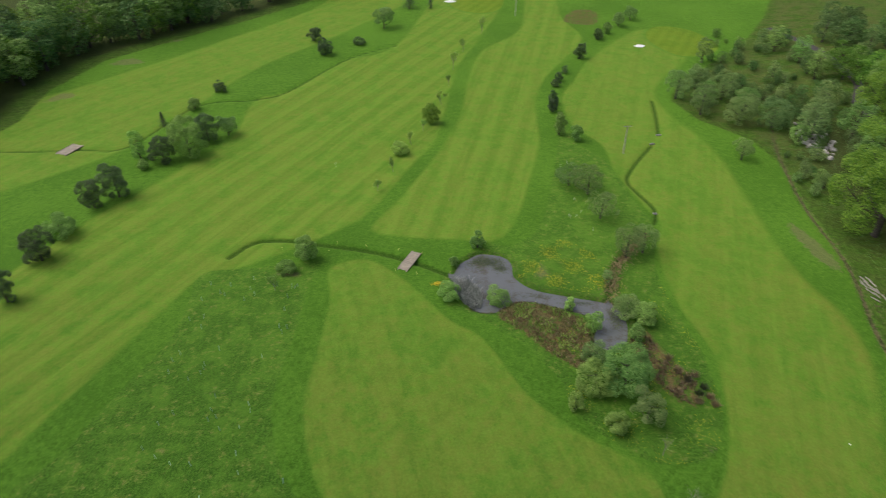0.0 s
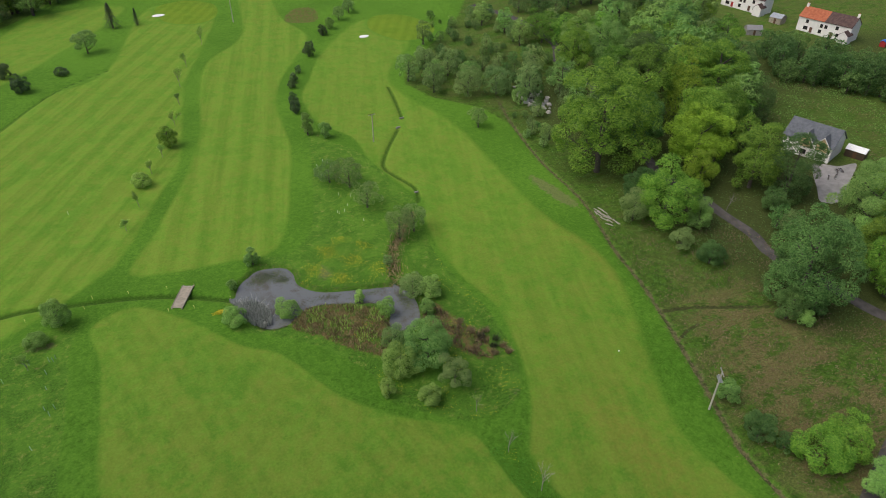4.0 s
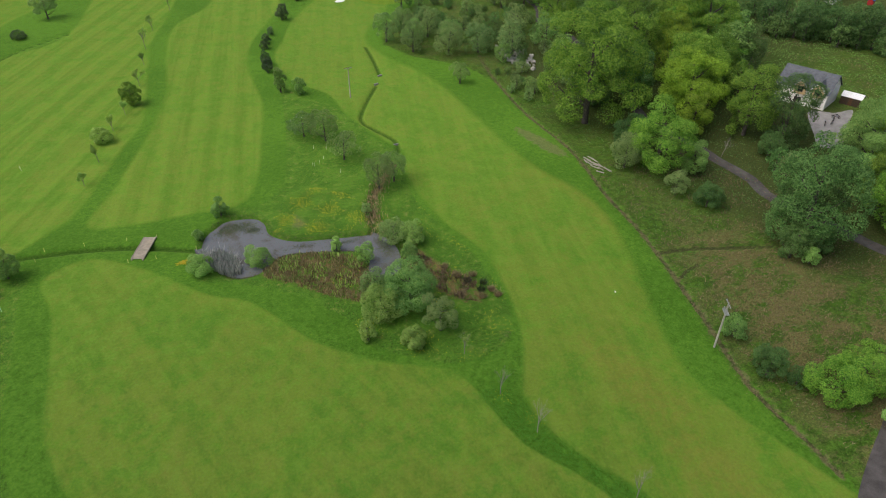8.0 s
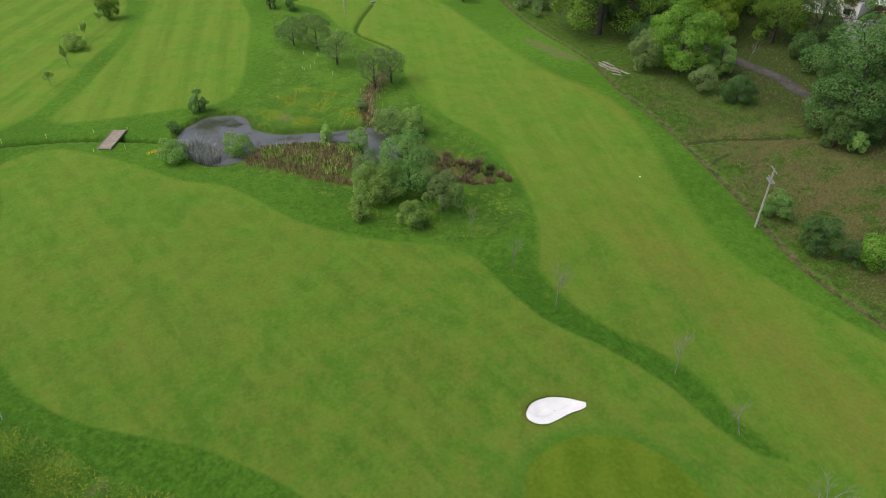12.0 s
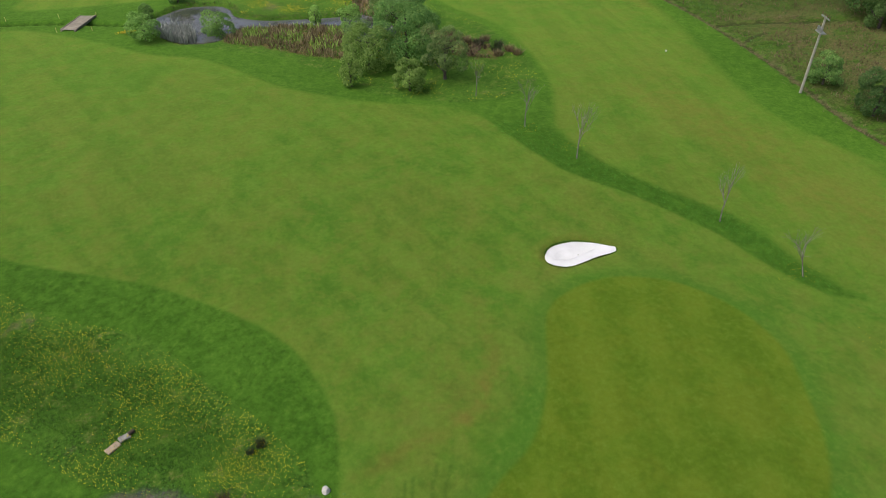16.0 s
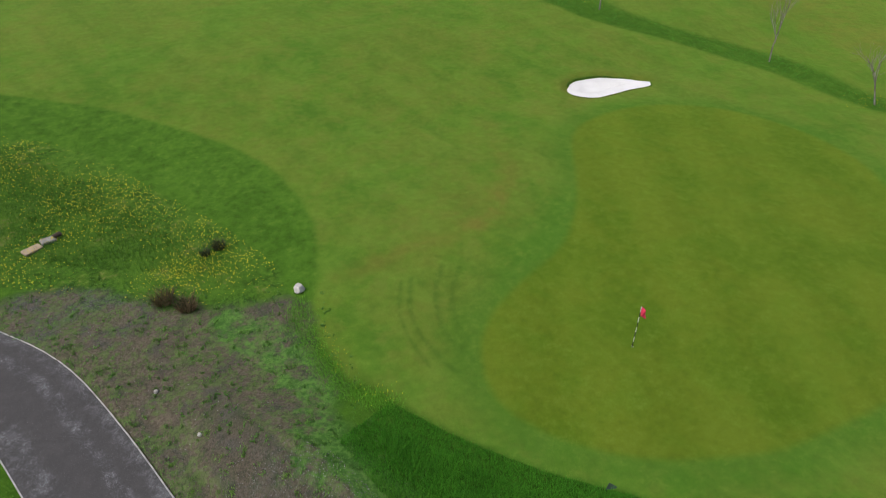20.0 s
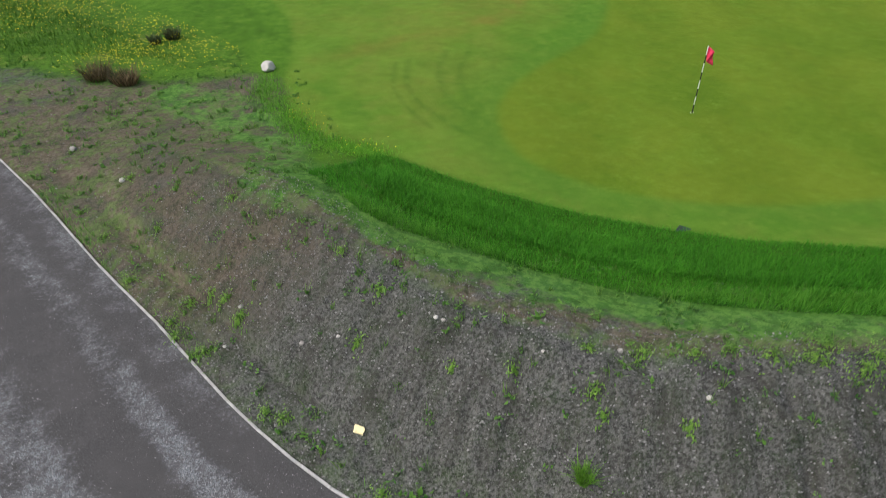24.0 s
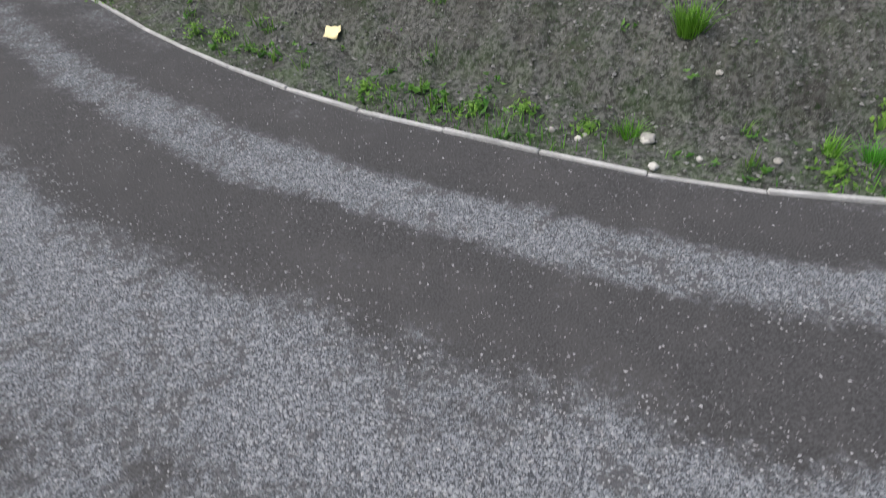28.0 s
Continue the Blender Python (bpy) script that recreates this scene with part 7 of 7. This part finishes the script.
slab(-7.9, 31.5, 0.9, 0.45, 0.16, 35, simple("sandstone", (0.45, 0.36, 0.26), 0.9, 0, 0.2), "stone_slab", "pale broken stone slab in the grass", "rubble", "rubble in the meadow", 8)
slab(-7.2, 32.0, 0.7, 0.4, 0.2, 20, STONE, "stone_slab", "grey broken stone slab in the grass", "rubble", "rubble in the meadow", 10)
v, f = tube_arrays([(0, 0, 0), (0.35, 0.2, 0.02)], [0.13, 0.13], 14)
pipe = mesh_object("pipe_end", v, f, FRAME_DARK)
pipe.location = (-6.95, 32.1, ground_z(-6.95, 32.1) + 0.14)
tagged(pipe, "dark plastic pipe end beside rubble", "pipe")
for i in range(14):
    slab(91 + rng.random() * 2.4, 105 + rng.random() * 7, 1.6 + rng.random(), 0.25, 0.22, 70 + 50 * rng.random(), simple("bleached_log", (0.29, 0.27, 0.24), 0.9) if i == 0 else bpy.data.materials["bleached_log"], "log", "bleached log on a pile by the boundary", "log", "log pile", 3)
for i in range(70):
    x, y = 110 + rng.normal() * 2.2 + 1.2, 177 + rng.normal() * 4.5
    s = rock_mesh("rubble_block", 0.35 + 0.5 * rng.random(), 0.7, 40 + i, None, WHITE_STONE if rng.random() < 0.35 else STONE)
    s.location = (x, y, ground_z(x, y) + 0.25)
    s.rotation_euler = (rng.random(), rng.random(), rng.random() * 6)
    tagged(s, "broken pale block in a rubble heap", "rubble", "rubble heap")
ball = bmesh.new()
bmesh.ops.create_icosphere(ball, subdivisions=3, radius=0.14)
ball = part("tee_marker", ball, WHITE_PAINT, None, "", True)
ball.location = (66.86, 68.1, ground_z(66.86, 68.1) + 0.12)
tagged(ball, "small round white marker on the fairway", "marker")


# ---- yard and garden things ----
def motorbike(x, y, turn):
    top = empty("motorcycle", x, y, ground_z(x, y) + 0.14, turn, label="dark parked motorcycle on the gravel yard", category="motorcycle", group="parked motorcycles")
    for s in (-0.72, 0.72):
        a = np.linspace(0, 6.283, 17)
        v, f = tube_arrays(np.stack([s + 0.28 * np.cos(a), 0 * a, 0.33 + 0.28 * np.sin(a)], 1), np.full(17, 0.06), 6)
        w = mesh_object("wheel", v, f, FRAME_DARK, top)
        v, f = tube_arrays([(s, -0.05, 0.33), (s, 0.05, 0.33)], [0.16, 0.16], 12)
        mesh_object("hub", v, f, METAL, w)
    part("engine", boxed(-0.25, -0.15, 0.25, 0.25, 0.15, 0.6, bevel=0.05), METAL, top)
    part("fuel_tank", boxed(-0.05, -0.15, 0.66, 0.45, 0.15, 0.9, bevel=0.09), simple("dark_paint", (0.03, 0.03, 0.04), 0.25) if "dark_paint" not in bpy.data.materials else bpy.data.materials["dark_paint"], top)
    part("seat", boxed(-0.75, -0.13, 0.68, -0.07, 0.13, 0.8, bevel=0.05), FRAME_DARK, top)
    v, f = tube_arrays([(0.45, -0.36, 1.0), (0.5, 0, 0.95), (0.45, 0.36, 1.0)], [0.02, 0.02, 0.02], 6)
    mesh_object("handlebar", v, f, METAL, top)
    v, f = tube_arrays([(0.72, 0, 0.33), (0.5, 0, 0.95)], [0.04, 0.04], 6)
    mesh_object("fork", v, f, METAL, top)


for x, y, t in ((153.6, 96.2, 40), (155.5, 95.6, 20), (157.6, 97.2, 60), (158.6, 96.8, 80)):
    motorbike(x, y, t)


def car(x, y, turn, paint, label):
    top = empty("car", x, y, ground_z(x, y), turn, label=label, category="car", group="parked cars")
    part("car_body", boxed(-2.1, -0.85, 0.3, 2.1, 0.85, 0.85, bevel=0.12), paint, top)
    bm = bmesh.new()
    q = [bm.verts.new(c) for c in ((-1.7, -0.78, 0.86), (1.0, -0.78, 0.86), (1.0, 0.78, 0.86), (-1.7, 0.78, 0.86), (-1.35, -0.66, 1.42), (0.35, -0.66, 1.42), (0.35, 0.66, 1.42), (-1.35, 0.66, 1.42))]
    for ids in ((0, 1, 2, 3), (4, 5, 6, 7), (0, 1, 5, 4), (1, 2, 6, 5), (2, 3, 7, 6), (3, 0, 4, 7)):
        bm.faces.new([q[i] for i in ids])
    bmesh.ops.recalc_face_normals(bm, faces=bm.faces)
    part("cabin_glass", bm, GLASS, top)
    part("roof", boxed(-1.36, -0.67, 1.423, 0.36, 0.67, 1.47, bevel=0.02), paint, top)
    for sx in (-1.3, 1.3):
        for sy in (-0.8, 0.8):
            v, f = tube_arrays([(sx, sy - 0.11, 0.32), (sx, sy - 0.1, 0.32), (sx, sy + 0.1, 0.32), (sx, sy + 0.11, 0.32)], [0.2, 0.32, 0.32, 0.2], 16)
            w = mesh_object("wheel", v, f, FRAME_DARK, top)
            v, f = tube_arrays([(sx, sy - 0.115, 0.32), (sx, sy + 0.115, 0.32)], [0.18, 0.18], 12)
            mesh_object("rim", v, f, METAL, w)


car(214, 226, 40, simple("silver_paint", (0.6, 0.62, 0.64), 0.25, 0.3), "silver car parked beside the trees")
twig_tree(166, 133, 8, 99, 0.1, 0, "dead bleached tree standing in the wood", 0.6)
twig_tree(121.5, 98, 5, 98, 0.3, 0, "dead pale branches beside the drive", 0.6)

# grass fringe on the far lip of the bunker, and tufts in the lush strip
t = rng.random(2600) * (len(BUNKER) - 1)
p = np.stack([np.interp(t, np.arange(len(BUNKER)), BUNKER[:, i]) for i in (0, 1)], 1)
mid_b = BUNKER.mean(0)
p = mid_b + (p - mid_b) * (0.965 + 0.075 * rng.random(2600))[:, None]
p = p[(p[:, 1] - 36.0 + 0.45 * (p[:, 0] - 29.5) > 0) | (rng.random(2600) < 0.03)]
v, f = blade_arrays(rng, on_ground(p, -0.02), 0.05 + 0.06 * rng.random(len(p)), 0.025 + 0.025 * rng.random(len(p)), 1.0)
tagged(mesh_object("bunker_fringe", v, f, MEADOW), "ragged grass fringe round the sand bunker", "grass", kind="stuff")
LUSH = smooth_line([(33.9, 58), (34.2, 54), (36, 47.6), (39, 42.6), (41.6, 37.7), (43.3, 32.5), (43.8, 27), (43.8, 23.6), (45.6, 23.2), (45.4, 26.8), (46, 34), (43, 40), (39.6, 47.6), (39, 53.3), (37, 58)], True, 1)
p = scatter_in(LUSH, 12000, rng)
p = p + rng.normal(size=p.shape) * 0.4
v, f = blade_arrays(rng, on_ground(p, -0.03), 0.05 + 0.08 * rng.random(len(p)), 0.022 + 0.02 * rng.random(len(p)), 1.6)
tagged(mesh_object("lush_grass", v, f, leaf_material("lush_blades", (0.05, 0.19, 0.012), (0.12, 0.33, 0.03))), "lush dark grass between the fairways under saplings", "grass", kind="stuff")
for cx, cy, n in ((36.8, 56.0, 70), (38.6, 50.5, 60), (44.4, 25.4, 70), (43.4, 16.6, 40)):
    flowers("buttercups", np.array([cx, cy]) + rng.normal(size=(n, 2)) * 0.8, 0.06, 0.15, "yellow buttercups round a sapling")
t = rng.random(6000) * 5
edge_line = np.array([(2.75, 22.2), (2.5, 20.6), (2.75, 18.4), (2.9, 16.6), (3.7, 15.5), (4.4, 15.0)])
p = np.stack([np.interp(t, np.arange(6), edge_line[:, i]) for i in (0, 1)], 1) + rng.normal(size=(6000, 2)) * np.array([0.3, 0.3])
v, f = blade_arrays(rng, on_ground(p, -0.02), 0.05 + 0.12 * rng.random(len(p)), 0.008 + 0.01 * rng.random(len(p)), 1.4)
tagged(mesh_object("apron_fringe", v, f, BLADE_FRONT), "tufted green grass between the apron and bare earth", "grass", kind="stuff")
# floating weed and mud in the shallow end of the pond, rushes along the inflow
for cx, cy, sx, sy, n in ((9.5, 119, 4.2, 2.0, 1500), (6, 108, 3, 5, 500), (22, 107, 6, 1.0, 300), (35.2, 99.5, 1.2, 3.0, 420), (13, 116.5, 1.6, 1.2, 300), (28, 104.5, 3.0, 0.6, 200)):
    p = np.array([cx, cy]) + rng.normal(size=(n, 2)) * np.array([sx, sy]) * 0.6
    p = p[area_distance(p[:, 0], p[:, 1], POND, 3) < -0.2]
    v, f = leaf_arrays(rng, np.column_stack([p, np.full(len(p), 1.735)]), np.array([[0, 0, 1.0]]) + rng.normal(size=(len(p), 3)) * 0.08, 0.25 + 0.35 * rng.random(len(p)), 0.8)
    tagged(mesh_object("pond_weed", v, f, DARK_RUSH), "brown-green weed floating on the pond", "pond weed", kind="stuff")
t = rng.random(1300) * (len(DITCH_N) - 1)
p = np.stack([np.interp(t, np.arange(len(DITCH_N)), DITCH_N[:, i]) for i in (0, 1)], 1) + rng.normal(size=(1300, 2)) * np.array([1.0, 0.6]) + np.array([0.8, 0])
v, f = blade_arrays(rng, on_ground(p, -0.05), 0.3 + 0.5 * rng.random(len(p)), 0.12 + 0.1 * rng.random(len(p)), 1.2)
tagged(mesh_object("inflow_rushes", v, f, RUSH), "brown rushes along the inflow ditch", "rushes", kind="stuff")
east = smooth_line([(36.5, 93), (39.5, 95), (42.5, 88), (46, 82), (44, 76.5), (40, 80)], True, 2)
p = scatter_in(east, 1500, rng)
p = p[np.sin(p[:, 0] * 1.1) * np.sin(p[:, 1] * 0.9) + rng.normal(size=len(p)) * 0.4 > 0]
v, f = blade_arrays(rng, on_ground(p, -0.05), 0.3 + 0.5 * rng.random(len(p)), 0.14 + 0.1 * rng.random(len(p)), 1.6)
tagged(mesh_object("dead_rushes", v, f, BRACKEN), "pale dead rushes east of the pond", "rushes", kind="stuff")
